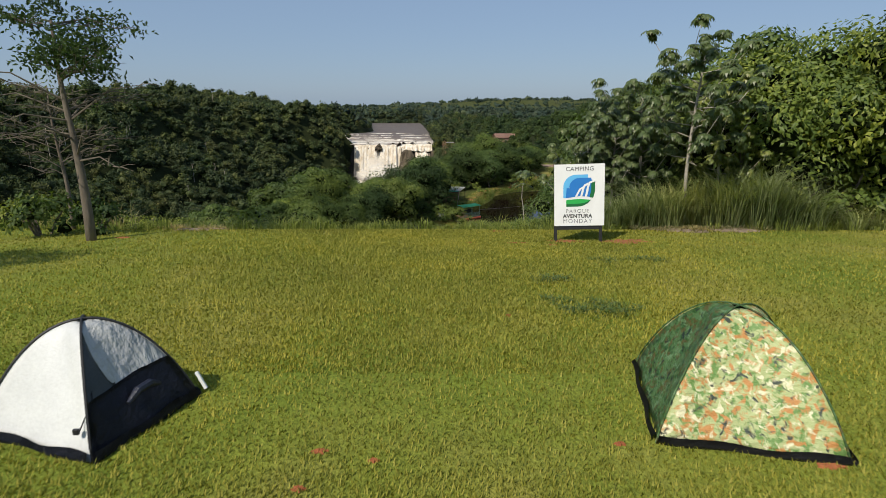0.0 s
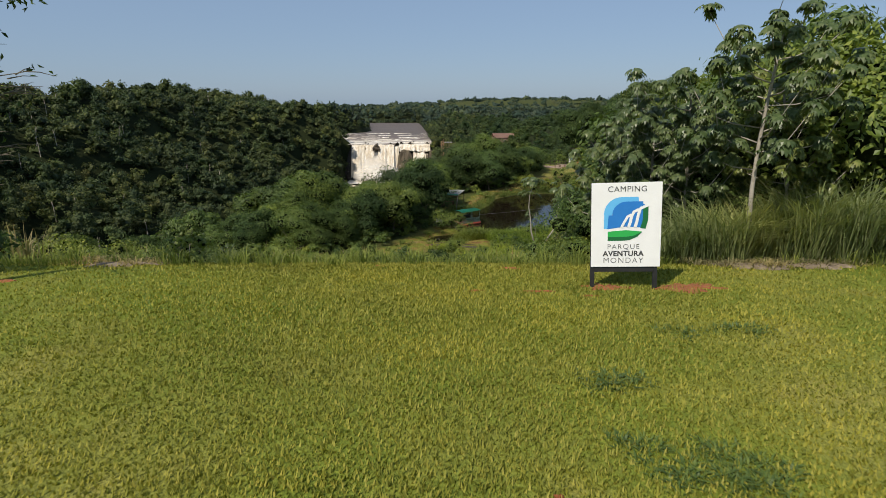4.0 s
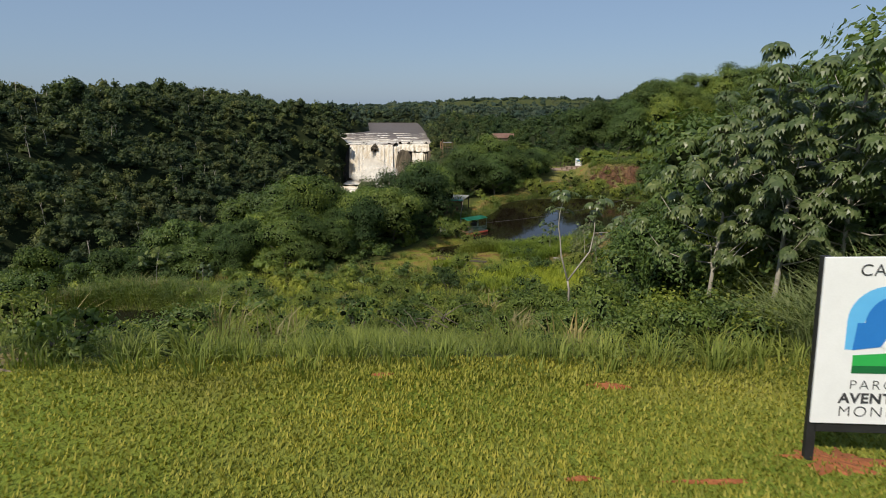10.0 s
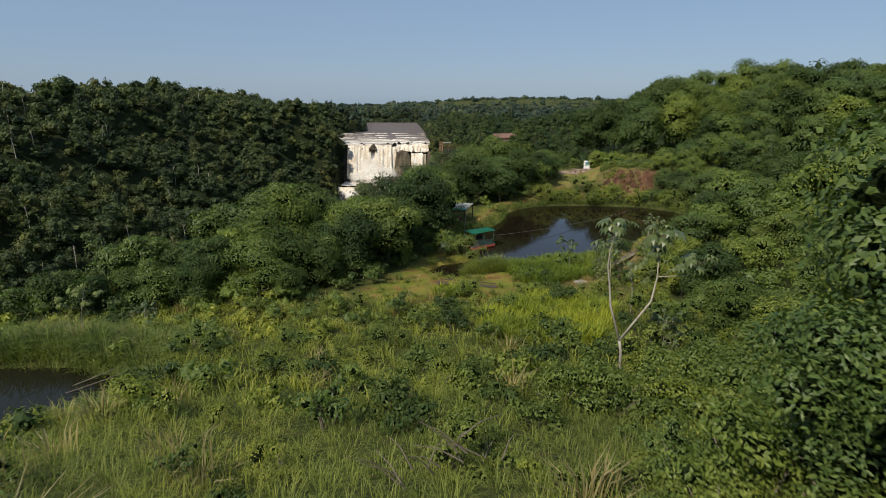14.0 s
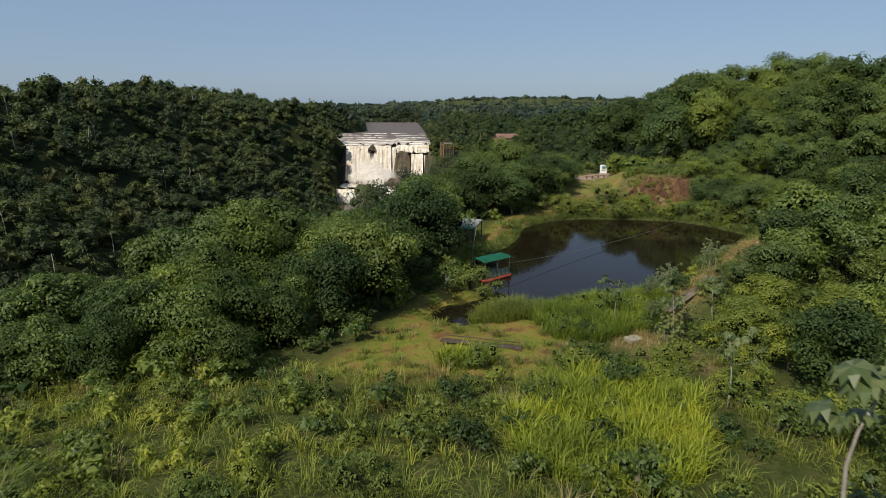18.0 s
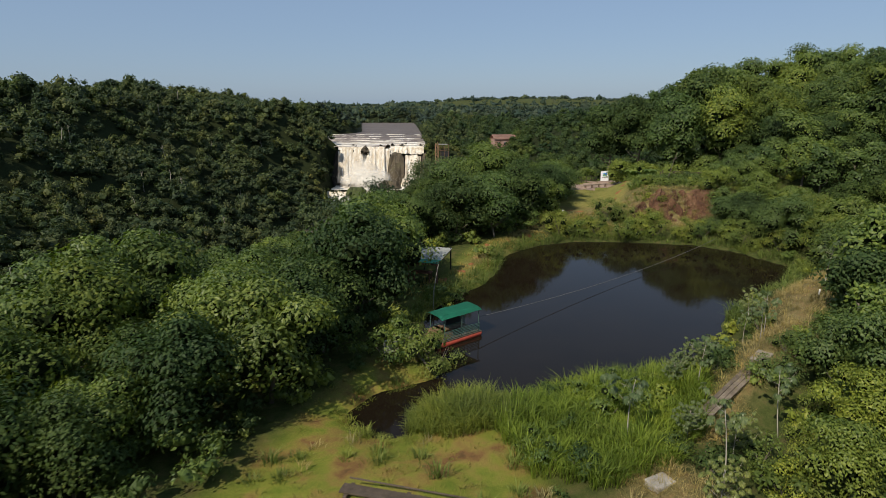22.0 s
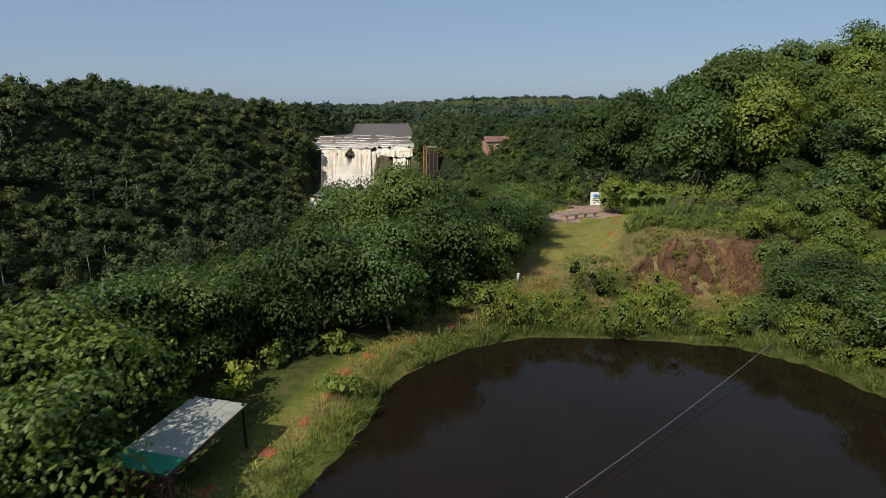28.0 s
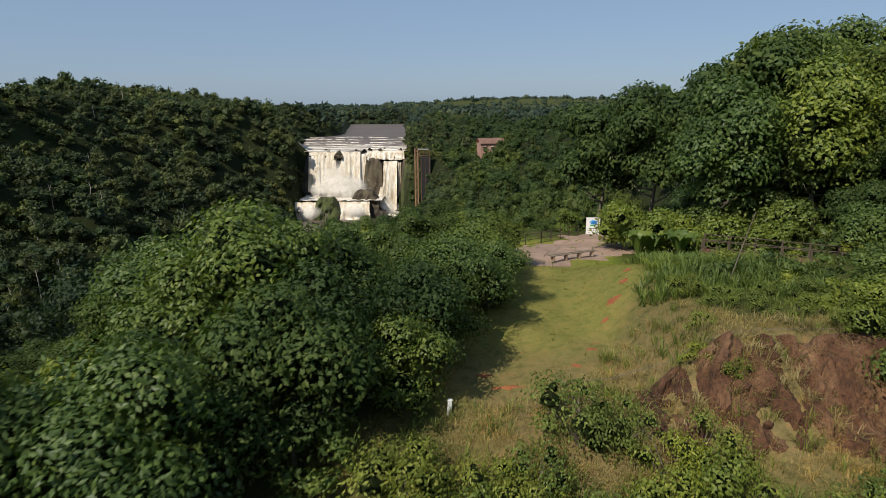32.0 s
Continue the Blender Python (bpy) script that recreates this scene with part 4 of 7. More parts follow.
def dome_tent(name, label, corners, H, fabrics, skirt, skirt_h, sag, seed, sleeve=None, thick=0.012, door=None):
    """A dome tent on two crossed poles: four panels, a dark skirt, poles in sleeves. corners: the base, going round."""
    rs = np.random.RandomState(seed)
    C = [Vector((*c, 0)) * 0.829 for c in corners]
    H, skirt_h = H * 0.829, skirt_h * 0.829
    mid = sum(C, Vector()) / 4
    tent = thing(name, label, "tent", Matrix.Translation(mid + Vector((0, 0, land1(mid.x, mid.y) - 0.01))))
    C = [c - mid for c in C]

    def arc(c, s):
        return Vector((c.x * (1 - s ** 1.22), c.y * (1 - s ** 1.22), H * math.sin(s * math.pi / 2) ** 0.98))

    ns, nw = 18, 12
    for k in range(4):
        a, b = C[k], C[(k + 1) % 4]
        nrm = ((a + b) / 2).normalized()
        bm = bmesh.new()
        bs = bmesh.new()
        rows = []
        for i in range(ns + 1):
            s = i / ns
            p, q = arc(a, s), arc(b, s)
            row = []
            for j in range(nw + 1):
                w = j / nw
                v = p.lerp(q, w)
                dip = 4 * w * (1 - w)
                v += nrm * (-sag * dip * math.sin(min(1, s * 1.25) * math.pi) + 0.012 * math.sin(9 * w + 7 * s + seed + k) * dip)
                v.z += 0.02 * math.sin(7 * w + 11 * s + k) * dip * s * (1 - s) * 2
                row.append(v)
            rows.append(row)
        verts = [[bm.verts.new(v) for v in row] for row in rows]
        for i in range(ns):
            for j in range(nw):
                if i < ns - 1:
                    bm.faces.new((verts[i][j], verts[i][j + 1], verts[i + 1][j + 1], verts[i + 1][j]))
        bmesh.ops.remove_doubles(bm, verts=bm.verts, dist=0.004)
        bmesh.ops.solidify(bm, geom=bm.faces, thickness=0.006)
        part("panel", bm, fabrics[k][0], tent, fabrics[k][1], smooth=True)
        for piece, top, mat_, lab in (("doorway", lambda w: 0.30 + 0.04 * w, M_DARKFAB, "dark navy doorway cloth"), ("net_window", lambda w: max(0.31 + 0.04 * w, 0.80 - 1.5 * w), M_NET, "dim grey net beside the pole")) if door == k else ():
            bd = bmesh.new()
            rows = []
            for i in range(11):
                row = []
                for j in range(nw + 1):
                    w = j / nw * (1.0 if piece == "doorway" else 0.36)
                    s = top(w) * i / 10
                    dip = 4 * w * (1 - w)
                    v = arc(a, s).lerp(arc(b, s), w)
                    v += nrm * ((0.016 if piece == "doorway" else 0.009) - sag * dip * math.sin(min(1, s * 1.25) * math.pi) + 0.012 * math.sin(9 * w + 7 * s + seed + k) * dip + 0.006 * math.sin(23 * w + 9 * s))
                    row.append(bd.verts.new(v))
                rows.append(row)
            for p, q in zip(rows, rows[1:]):
                for j in range(nw):
                    bd.faces.new((p[j], p[j + 1], q[j + 1], q[j]))
            bmesh.ops.solidify(bd, geom=bd.faces, thickness=0.004)
            part(piece, bd, mat_, tent, lab, smooth=True)
        # skirt, a little proud of the panel, ragged along its top
        vs = []
        for j in range(nw + 1):
            w = j / nw
            lo = a.lerp(b, w) * 1.03
            lo.z = 0.0
            s = skirt_h / H * 0.75
            hi = arc(a, s).lerp(arc(b, s), w) * 1.015
            hi += nrm * (0.03 + 0.02 * math.sin(13 * w + k))
            hi.z = skirt_h * (1 + 0.10 * math.sin(8 * w + 2 * k))
            vs.append((bs.verts.new(lo + nrm * 0.02 * math.sin(11 * w + k)), bs.verts.new(lo.lerp(hi, 0.55) + nrm * 0.03), bs.verts.new(hi)))
        for u, v in zip(vs, vs[1:]):
            bs.faces.new((u[0], v[0], v[1], u[1]))
            bs.faces.new((u[1], v[1], v[2], u[2]))
        bmesh.ops.solidify(bs, geom=bs.faces, thickness=0.008)
        part("skirt", bs, skirt, tent, smooth=True)
    for k in (0, 1):
        a, b = C[k], C[k + 2]
        pts = [arc(a, s) * 1.012 for s in np.linspace(0, 1, 14)] + [arc(b, s) * 1.012 for s in np.linspace(1, 0, 14)[1:]]
        part("pole", tube(bmesh.new(), pts, [thick] * len(pts), 6), sleeve or M_BLACK, tent, "pole in its sleeve")
    return tent


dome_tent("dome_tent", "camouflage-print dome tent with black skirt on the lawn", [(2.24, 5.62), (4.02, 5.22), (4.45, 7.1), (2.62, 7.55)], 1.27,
                 [(M_CAMO, ""), (M_CAMO, ""), (M_CAMO, ""), (M_CAMOSHADE, "camouflage side with shade painted into its colour")], M_BLACK, 0.10, 0.10, 1, M_CAMOSHADE, 0.009)
pale = dome_tent("dome_tent", "pale grey dome tent with dark navy open doorway on the lawn", [(-5.05, 5.72), (-3.52, 5.2), (-3.05, 6.62), (-4.55, 7.15)], 1.17,
                 [(M_GREYFAB, ""), (M_GREYSHADE, "pale panel with grey shade painted in, and folds"), (M_GREYFAB, ""), (M_GREYFAB, "")], M_DARKFAB, 0.12, 0.06, 2, door=1)
# the doorway, its rolled flap, a loose strap and the seam cord, in the tent's own place
pm = pale.matrix_basis.inverted()


def onpale(x, y, z):
    return pm @ (Vector((x, y, z)) * 0.829 + Vector((0, 0, 0.61)))


part("rolled_flap", tube(bmesh.new(), [onpale(-3.42, 5.78, 0.36), onpale(-3.38, 5.92, 0.44), onpale(-3.33, 6.08, 0.45), onpale(-3.28, 6.22, 0.38)], [0.02, 0.04, 0.04, 0.02], 8), M_DARKFAB, pale)
part("strap", solid((0, 0, 0), (0.035, 0.02, 0.20), Matrix.Translation(onpale(-3.02, 6.7, 0.18)) @ pose(0, 0, 0, 0, -25, 0)), M_WHITE, pale, "white webbing strap")
part("guy_cord", tube(bmesh.new(), [onpale(-3.93, 6.0, 1.08), onpale(-3.62, 5.5, 0.55), onpale(-3.66, 5.28, 0.30)], [0.006] * 3, 5), M_BLACK, pale)
part("buckle", solid((0, 0, 0), (0.05, 0.03, 0.05), Matrix.Translation(onpale(-3.68, 5.27, 0.32)), 0.006), M_BLACK, pale)

# ---- the camping sign ----
sign = thing("camping_sign", "white camping sign board with park emblem on black posts", "sign", pose(3.235, 14.26, 0.0, 0, 0, -8))
brd = Matrix.Translation((0, 0, 1.37)) @ pose(0, 0, 0, -1.5, -2.6, 0)
board = part("board", solid((0, 0, 0), (1.19, 0.025, 1.50), brd, 0.004), M_WHITE, sign, "white printed board")
fr = Matrix.Translation((0, 0.045, 1.37)) @ pose(0, 0, 0, -1.5, -2.6, 0)
for dx in (-0.565, 0.52):
    part("post", solid((dx, 0, -0.33), (0.075, 0.06, 2.16), fr, 0.004), M_BLACK, sign, "black painted post")
part("crossbar", solid((-0.02, -0.005, -0.80), (1.06, 0.05, 0.10), fr, 0.004), M_BLACK, sign)
part("crossbar", solid((-0.02, 0.0, 0.66), (1.06, 0.05, 0.07), fr, 0.004), M_BLACK, sign)


def flat_shape(pts, y, mat, name, label=""):
    bm = bmesh.new()
    vs = [bm.verts.new(brd @ Vector((x, y, z))) for x, z in pts]
    es = [bm.edges.new((a, b)) for a, b in zip(vs, vs[1:] + vs[:1])]
    bmesh.ops.triangle_fill(bm, edges=es, use_beauty=True)
    return part(name, bm, mat, board, label)


def corner(cx, cz, r, a0, a1, n=9, rz=None):
    return [(cx + r * math.cos(radians(a0 + (a1 - a0) * k / n)), cz + (rz or r) * math.sin(radians(a0 + (a1 - a0) * k / n))) for k in range(n + 1)]


# emblem: pale and deep blue leaf over a green one, white cascades
FY = -0.0145
flat_shape(corner(-0.08, 0.20, 0.30, 180, 90) + [(0.20, 0.50), (0.21, 0.41), (0.0, 0.40), (-0.20, 0.30), (-0.28, 0.10), (-0.30, -0.06), (-0.38, -0.06)], FY, M_SKYB, "emblem_sky", "pale blue curve")
flat_shape(corner(0.0, 0.18, 0.24, 180, 90) + [(0.28, 0.42), (0.28, 0.38), (0.34, 0.34), (0.36, 0.2), (0.31, -0.045), (0.0, -0.02), (-0.32, -0.065), (-0.30, 0.18)], FY - 0.002, M_BLUE, "emblem_water", "deep blue field")
flat_shape([(0.28, 0.34), (0.37, 0.34), (0.37, 0.10), (0.33, -0.065), (0.24, -0.05), (0.28, 0.10)], FY - 0.004, M_DGRN, "emblem_bank", "dark green bank")
flat_shape([(-0.31, -0.11), (0.0, -0.085), (0.28, -0.115), (0.12, -0.19), (-0.02, -0.205), (-0.31, -0.205)], FY - 0.002, M_GRN, "emblem_meadow", "bright green field")
flat_shape([(-0.31, -0.205), (-0.02, -0.205), (0.12, -0.19), (0.28, -0.115), (0.20, -0.20), (0.06, -0.265), (-0.05, -0.275), (-0.31, -0.275)], FY - 0.0022, M_DGRN, "emblem_meadow_edge")


def stroke(pts, w, y, mat, name):
    L, R = [], []
    for i, (x, z) in enumerate(pts):
        ax, az = pts[min(i + 1, len(pts) - 1)][0] - pts[max(i - 1, 0)][0], pts[min(i + 1, len(pts) - 1)][1] - pts[max(i - 1, 0)][1]
        n_ = math.hypot(ax, az)
        L.append((x - az / n_ * w / 2, z + ax / n_ * w / 2))
        R.append((x + az / n_ * w / 2, z - ax / n_ * w / 2))
    flat_shape(L + R[::-1], y, mat, name)


stroke([(-0.08, -0.04), (-0.03, 0.06), (0.02, 0.15), (0.09, 0.19)], 0.045, FY - 0.006, M_WHITE, "cascade")
stroke([(0.04, -0.04), (0.07, 0.06), (0.09, 0.16), (0.13, 0.24), (0.21, 0.28)], 0.05, FY - 0.0062, M_WHITE, "cascade")
stroke([(0.15, -0.04), (0.18, 0.06), (0.20, 0.18), (0.24, 0.30), (0.38, 0.36)], 0.05, FY - 0.0064, M_WHITE, "cascade")


def lettering(text, size, x, z, weight, mat, wide=1.0):
    cu = bpy.data.curves.new("lettering", "FONT")
    cu.body, cu.size, cu.align_x, cu.align_y, cu.offset, cu.space_character = text, size, "CENTER", "CENTER", weight, wide
    tmp = bpy.data.objects.new("lettering", cu)
    me = bpy.data.meshes.new_from_object(tmp)
    bpy.data.objects.remove(tmp)
    me.transform(brd @ Matrix.Translation((x, FY - 0.003, z)) @ pose(0, 0, 0, 90, 0, 0))
    me.materials.clear()
    me.materials.append(mat)
    return hang("lettering", me, board)


lettering("CAMPING", 0.142, 0.01, 0.635, 0.0, M_INK, 1.08)
lettering("PARQUE", 0.125, -0.04, -0.385, -0.0016, M_INK, 1.25)
lettering("AVENTURA", 0.128, -0.04, -0.51, 0.0045, M_INK, 1.08)
lettering("MONDAY", 0.140, -0.04, -0.635, -0.0016, M_INK, 1.22)

# ---- shed on the pond's shore ----
sz = land1(1.3, 83.0)
shed = thing("open_shed", "open lean-to shed with grey sheet roof and green front strip", "shed", pose(1.22, 82.85, sz, 0, 0, -15))
rt = pose(0, 0, 1.75, 2.0, 0, 0)
for k in range(3):
    part("roof_sheet", solid((-0.75 + 0.75 * k, 0.42, 0.012 * (k % 2)), (0.77, 3.35, 0.03), rt, 0.004), M_SHEET, shed, "weathered grey roof sheet")
part("front_strip", solid((0, -1.68, 0.022), (2.28, 0.85, 0.03), rt, 0.004), M_TARP, shed, "green sheet along the front edge")
part("fascia", solid((0, -2.1, -0.07), (2.28, 0.05, 0.12), rt), M_REDWOOD, shed)
for dx in (-1.05, 1.05):
    part("front_post", solid((dx, -2.0, 0.88), (0.10, 0.10, 1.76), bev=0.006), M_REDWOOD, shed, "reddish wooden post")
    part("back_post", solid((dx, 1.95, 0.95), (0.09, 0.09, 1.9), bev=0.006), M_BLACK, shed)
    part("side_beam", solid((dx, 0.0, -0.08), (0.08, 4.1, 0.10), rt), M_REDWOOD, shed)
for dy in (-0.8, 0.6):
    part("rafter", solid((0, dy, -0.07), (2.1, 0.07, 0.09), rt), M_REDWOOD, shed)
tb = thing("plank_table", "reddish plank table under the shed", "table", pose(0.6, 81.6, land1(0.6, 81.6), 0, 0, -15))
part("tabletop", solid((0, 0, 0.72), (1.5, 0.7, 0.05), bev=0.006), M_REDWOOD, tb)
for dx in (-0.65, 0.65):
    for dy in (-0.27, 0.27):
        part("leg", solid((dx, dy, 0.35), (0.07, 0.07, 0.7)), M_REDWOOD, tb)

# ---- covered raft on the pond ----
raft = thing("covered_raft", "small covered raft with green canopy and red pontoons, moored", "boat", pose(2.80, 72.22, POND_Z, 0, 0, 38.8))
for dy in (-0.62, 0.62):
    bm = tube(bmesh.new(), [(-1.62, dy, 0.16), (-1.5, dy, 0.10), (1.35, dy, 0.10), (1.5, dy, 0.17)], [0.07, 0.15, 0.15, 0.05], 10)
    part("pontoon", bm, M_REDP, raft, "red pontoon", smooth=True)
part("deck", solid((0, 0, 0.27), (2.9, 1.4, 0.06), bev=0.01), M_WOOD, raft)
for dx in (-1.25, 0.0, 1.25):
    for dy in (-0.62, 0.62):
        part("canopy_post", bar((dx, dy, 0.28), (dx, dy, 1.62), 0.022), M_MESH, raft)
bm = bmesh.new()
cv = [[bm.verts.new((x, y, 1.60 + 0.10 * min(1.0, (0.74 - abs(y - 0.12)) / 0.3) + 0.012 * math.sin(4 * x + 3 * y))) for x in np.linspace(-1.5, 1.45, 9)] for y in (-0.70, -0.35, 0.0, 0.35, 0.60, 0.74)]
for a, b in zip(cv, cv[1:]):
    for k in range(8):
        bm.faces.new((a[k], a[k + 1], b[k + 1], b[k]))
bmesh.ops.solidify(bm, geom=bm.faces, thickness=0.03)
part("canopy", bm, M_TARP, raft, "green canopy sheet")
for dy in (-0.66, 0.66):
    for z in (0.36, 0.45, 0.54, 0.63, 0.72, 0.80):
        part("rail", bar((-1.3, dy, z), (1.3, dy, z), 0.018, 5), M_MESH, raft)
    for k in range(27):
        x = -1.3 + 0.1 * k
        part("net_wire", bar((x, dy, 0.30), (x, dy, 0.80), 0.008, 4), M_MESH, raft)
part("bench", solid((0.35, 0.35, 0.55), (1.1, 0.4, 0.06), bev=0.01), M_WOOD, raft)
part("seat_back", solid((0.35, 0.56, 0.82), (1.1, 0.05, 0.4), bev=0.01), M_BLACK, raft)
M_PLY = surface("plywood_tan", [(0.3, (0.26, 0.15, 0.085)), (0.7, (0.38, 0.24, 0.15))], 2.5, 30, 0.8, bumps=(0.2, 0.005), stretch=(0.3, 1, 1))
cr = thing("wooden_crate", "tan plywood chest with arched lid on the raft", "crate", pose(1.95, 71.62, POND_Z + 0.3, 0, 0, 38.8))
part("side", solid((0, 0, 0.17), (1.25, 0.80, 0.34), bev=0.01), M_PLY, cr)
bm = bmesh.new()
lv = [[bm.verts.new((x, y, 0.35 + 0.16 * (1 - (x / 0.72) ** 2))) for x in np.linspace(-0.68, 0.68, 8)] for y in (-0.45, 0.45)]
for k in range(7):
    bm.faces.new((lv[0][k], lv[0][k + 1], lv[1][k + 1], lv[1][k]))
bmesh.ops.solidify(bm, geom=bm.faces, thickness=0.03)
part("lid", bm, M_PLY, cr, "slightly arched tan lid")
gang = thing("gangway", "plank gangway from the shore to the raft", "gangway", pose(0.75, 71.0, POND_Z, 0, 0, 38.8))
for k in range(5):
    part("plank", solid((0, -0.42 + 0.21 * k, 0.30), (1.9, 0.19, 0.05), bev=0.006), M_WOOD, gang)
for dx in (-0.8, 0.7):
    part("stake", solid((dx, 0, -0.3), (0.08, 0.9, 1.2)), M_WOOD, gang)
cable = thing("haul_cable", "thin grey hauling cable stretched across the pond", "cable")
c0, c1 = Vector((4.2, 72.9, POND_Z + 1.0)), Vector((27.6, 94.3, POND_Z + 0.75))
part("strand", tube(bmesh.new(), [c0.lerp(c1, s) - Vector((0, 0, 2.2 * s * (1 - s))) for s in np.linspace(0, 1, 30)], [0.017] * 30, 5), M_ROPE, cable)
pl = thing("mooring_pole", "thin bent grey mooring pole on the shore", "pole", pose(1.5, 76.9, land1(1.5, 76.9)))
part("shaft", tube(bmesh.new(), [(0, 0, -0.3), (0.05, 0, 1.2), (0.2, 0.1, 2.1), (0.35, 0.1, 2.9)], [0.035, 0.032, 0.028, 0.022], 7), M_PALEBARK, pl)

gb = thing("notice_board", "small grey weathered board standing by the landing", "board", pose(-0.5, 68.4, land1(-0.5, 68.4), 0, 0, 25))
part("panel", solid((0, 0, 0.62), (0.75, 0.04, 0.70), bev=0.006), M_SHEET, gb)
for dx in (-0.28, 0.28):
    part("post", solid((dx, 0.04, 0.35), (0.06, 0.06, 1.1), bev=0.005), M_DARKWOOD, gb)

# ---- foot plank in the bog, culvert slab, bank path ----
fp = thing("footbridge", "old dark plank footbridge across the bog", "footbridge", pose(0.95, 56.6, land1(0.95, 56.6) + 0.03, 0, 0, -15))
for k in range(2):
    part("plank", solid((0, -0.12 + 0.24 * k, 0.05), (4.3, 0.22, 0.06), bev=0.008), M_DARKWOOD, fp)
for dx in (-1.9, 0.0, 1.9):
    part("bearer", solid((dx, 0, -0.06), (0.12, 0.75, 0.16)), M_DARKWOOD, fp)
part("rail", bar((-2.0, 0.33, 0.22), (2.0, 0.33, 0.18), 0.03), M_DARKWOOD, fp)
for kx, ky in ((9.2, 57.6),):
    sl = thing("concrete_slab", "broken pale concrete slab in dry grass", "slab", pose(kx, ky, land1(kx, ky), 3, 2, 30))
    part("block", solid((0, 0, 0.05), (0.9, 0.6, 0.3), bev=0.05), M_CONC, sl)
sl2 = thing("concrete_slab", "flat pale concrete slab on the bank path", "slab", pose(16.3, 65.05, land1(16.3, 65.05) + 0.02, 0, -12, 40))
part("block", solid((0, 0, -0.06), (0.9, 0.66, 0.2), bev=0.03), M_SLAB, sl2)
bp = thing("plank_walk", "narrow plank walk along the bank", "walkway", pose(14.3, 63.4, land1(14.3, 63.4) + 0.12, 0, -10, 40))
for k in range(3):
    part("plank", solid((0, -0.2 + 0.2 * k, 0.1), (4.6, 0.18, 0.06), bev=0.006), M_WOOD, bp)
for px, py, lab in ((14.8, 102.2, "short white marker post at the lawn's edge"), (23.0, 71.9, "small white marker post on the bank")):
    mp_ = thing("marker_post", lab, "post", pose(px, py, land1(px, py), 0, 4, 0), group="marker posts")
    k_ = 1.0 if py > 90 else 0.5
    part("shaft", solid((0, 0, 0.27 * k_), (0.15 * k_, 0.09 * k_, 0.64 * k_), bev=0.01), M_WHITE, mp_)
    part("cap", solid((0, 0, 0.61 * k_), (0.18 * k_, 0.12 * k_, 0.05 * k_), bev=0.01), M_WHITE, mp_)

# ---- patio, bench, entrance sign, fence, deck ----
patio = tagged(new("pavement", None), "irregular brown flagstone terrace with grassy joints", "pavement", kind="structure")
bs = thing("slat_bench", "long low wooden bench on the terrace edge", "bench", pose(24.3, 125.85, land1(24.3, 125.85) + 0.04, 0, 0, 25))
for k in range(2):
    part("slat", solid((0, -0.11 + 0.22 * k, 0.44), (4.2, 0.19, 0.05), bev=0.008), M_WOOD, bs)
for dx in (-1.8, -0.6, 0.6, 1.8):
    part("leg", solid((dx, 0, 0.21), (0.12, 0.36, 0.42), bev=0.01), M_STONE, bs)
es = thing("entrance_sign", "tall white sign panel with blue emblem on the terrace", "sign", pose(28.3, 136.0, land1(28.3, 136.0), 0, 0, -4))
panel = part("panel", solid((0, 0, 0.90), (1.25, 0.10, 1.62), bev=0.01), M_WHITE, es, "white panel")
for nm, mt, pts in (("emblem_sky", M_SKYB, [(-0.5, 1.5), (-0.45, 1.75), (-0.2, 1.9), (0.2, 1.9), (0.2, 1.82), (-0.3, 1.6), (-0.3, 1.5)]),
                    ("emblem_water", M_BLUE, [(-0.36, 1.35), (-0.2, 1.7), (0.1, 1.82), (0.5, 1.82), (0.5, 1.35)]),
                    ("emblem_meadow", M_GRN, [(-0.4, 1.3), (0.5, 1.3), (0.3, 1.12), (-0.4, 1.12)]),
                    ("print_bar", M_INK, [(-0.55, 0.78), (0.55, 0.78), (0.55, 0.88), (-0.55, 0.88)])):
    bm = bmesh.new()
    vs = [bm.verts.new((x * 0.68, -0.054, 0.1 + z * 0.72)) for x, z in pts]
    bmesh.ops.triangle_fill(bm, edges=[bm.edges.new((a, b)) for a, b in zip(vs, vs[1:] + vs[:1])], use_beauty=True)
    part(nm, bm, mt, panel)
part("foot", solid((0, 0, 0.03), (1.5, 0.4, 0.16), bev=0.02), M_CONC, es)


def rail_fence(pts, label, step=1.5, h=1.05):
    f = thing("rail_fence", label, "fence", group="fences")
    for (ax, ay), (bx, by) in zip(pts, pts[1:]):
        n = max(1, round(math.hypot(bx - ax, by - ay) / step))
        P = [Vector((ax + (bx - ax) * k / n, ay + (by - ay) * k / n, land1(ax + (bx - ax) * k / n, ay + (by - ay) * k / n))) for k in range(n + 1)]
        for k, p in enumerate(P):
            part("post", bar(p - Vector((0, 0, 0.3)), p + Vector((0, 0, h)), 0.05, 6), M_DARKWOOD, f)
        for a, b in zip(P, P[1:]):
            for z in (0.45, 0.95):
                part("rail", bar(a + Vector((0, 0, z)), b + Vector((0, 0, z)), 0.03, 5), M_DARKWOOD, f)
    return f


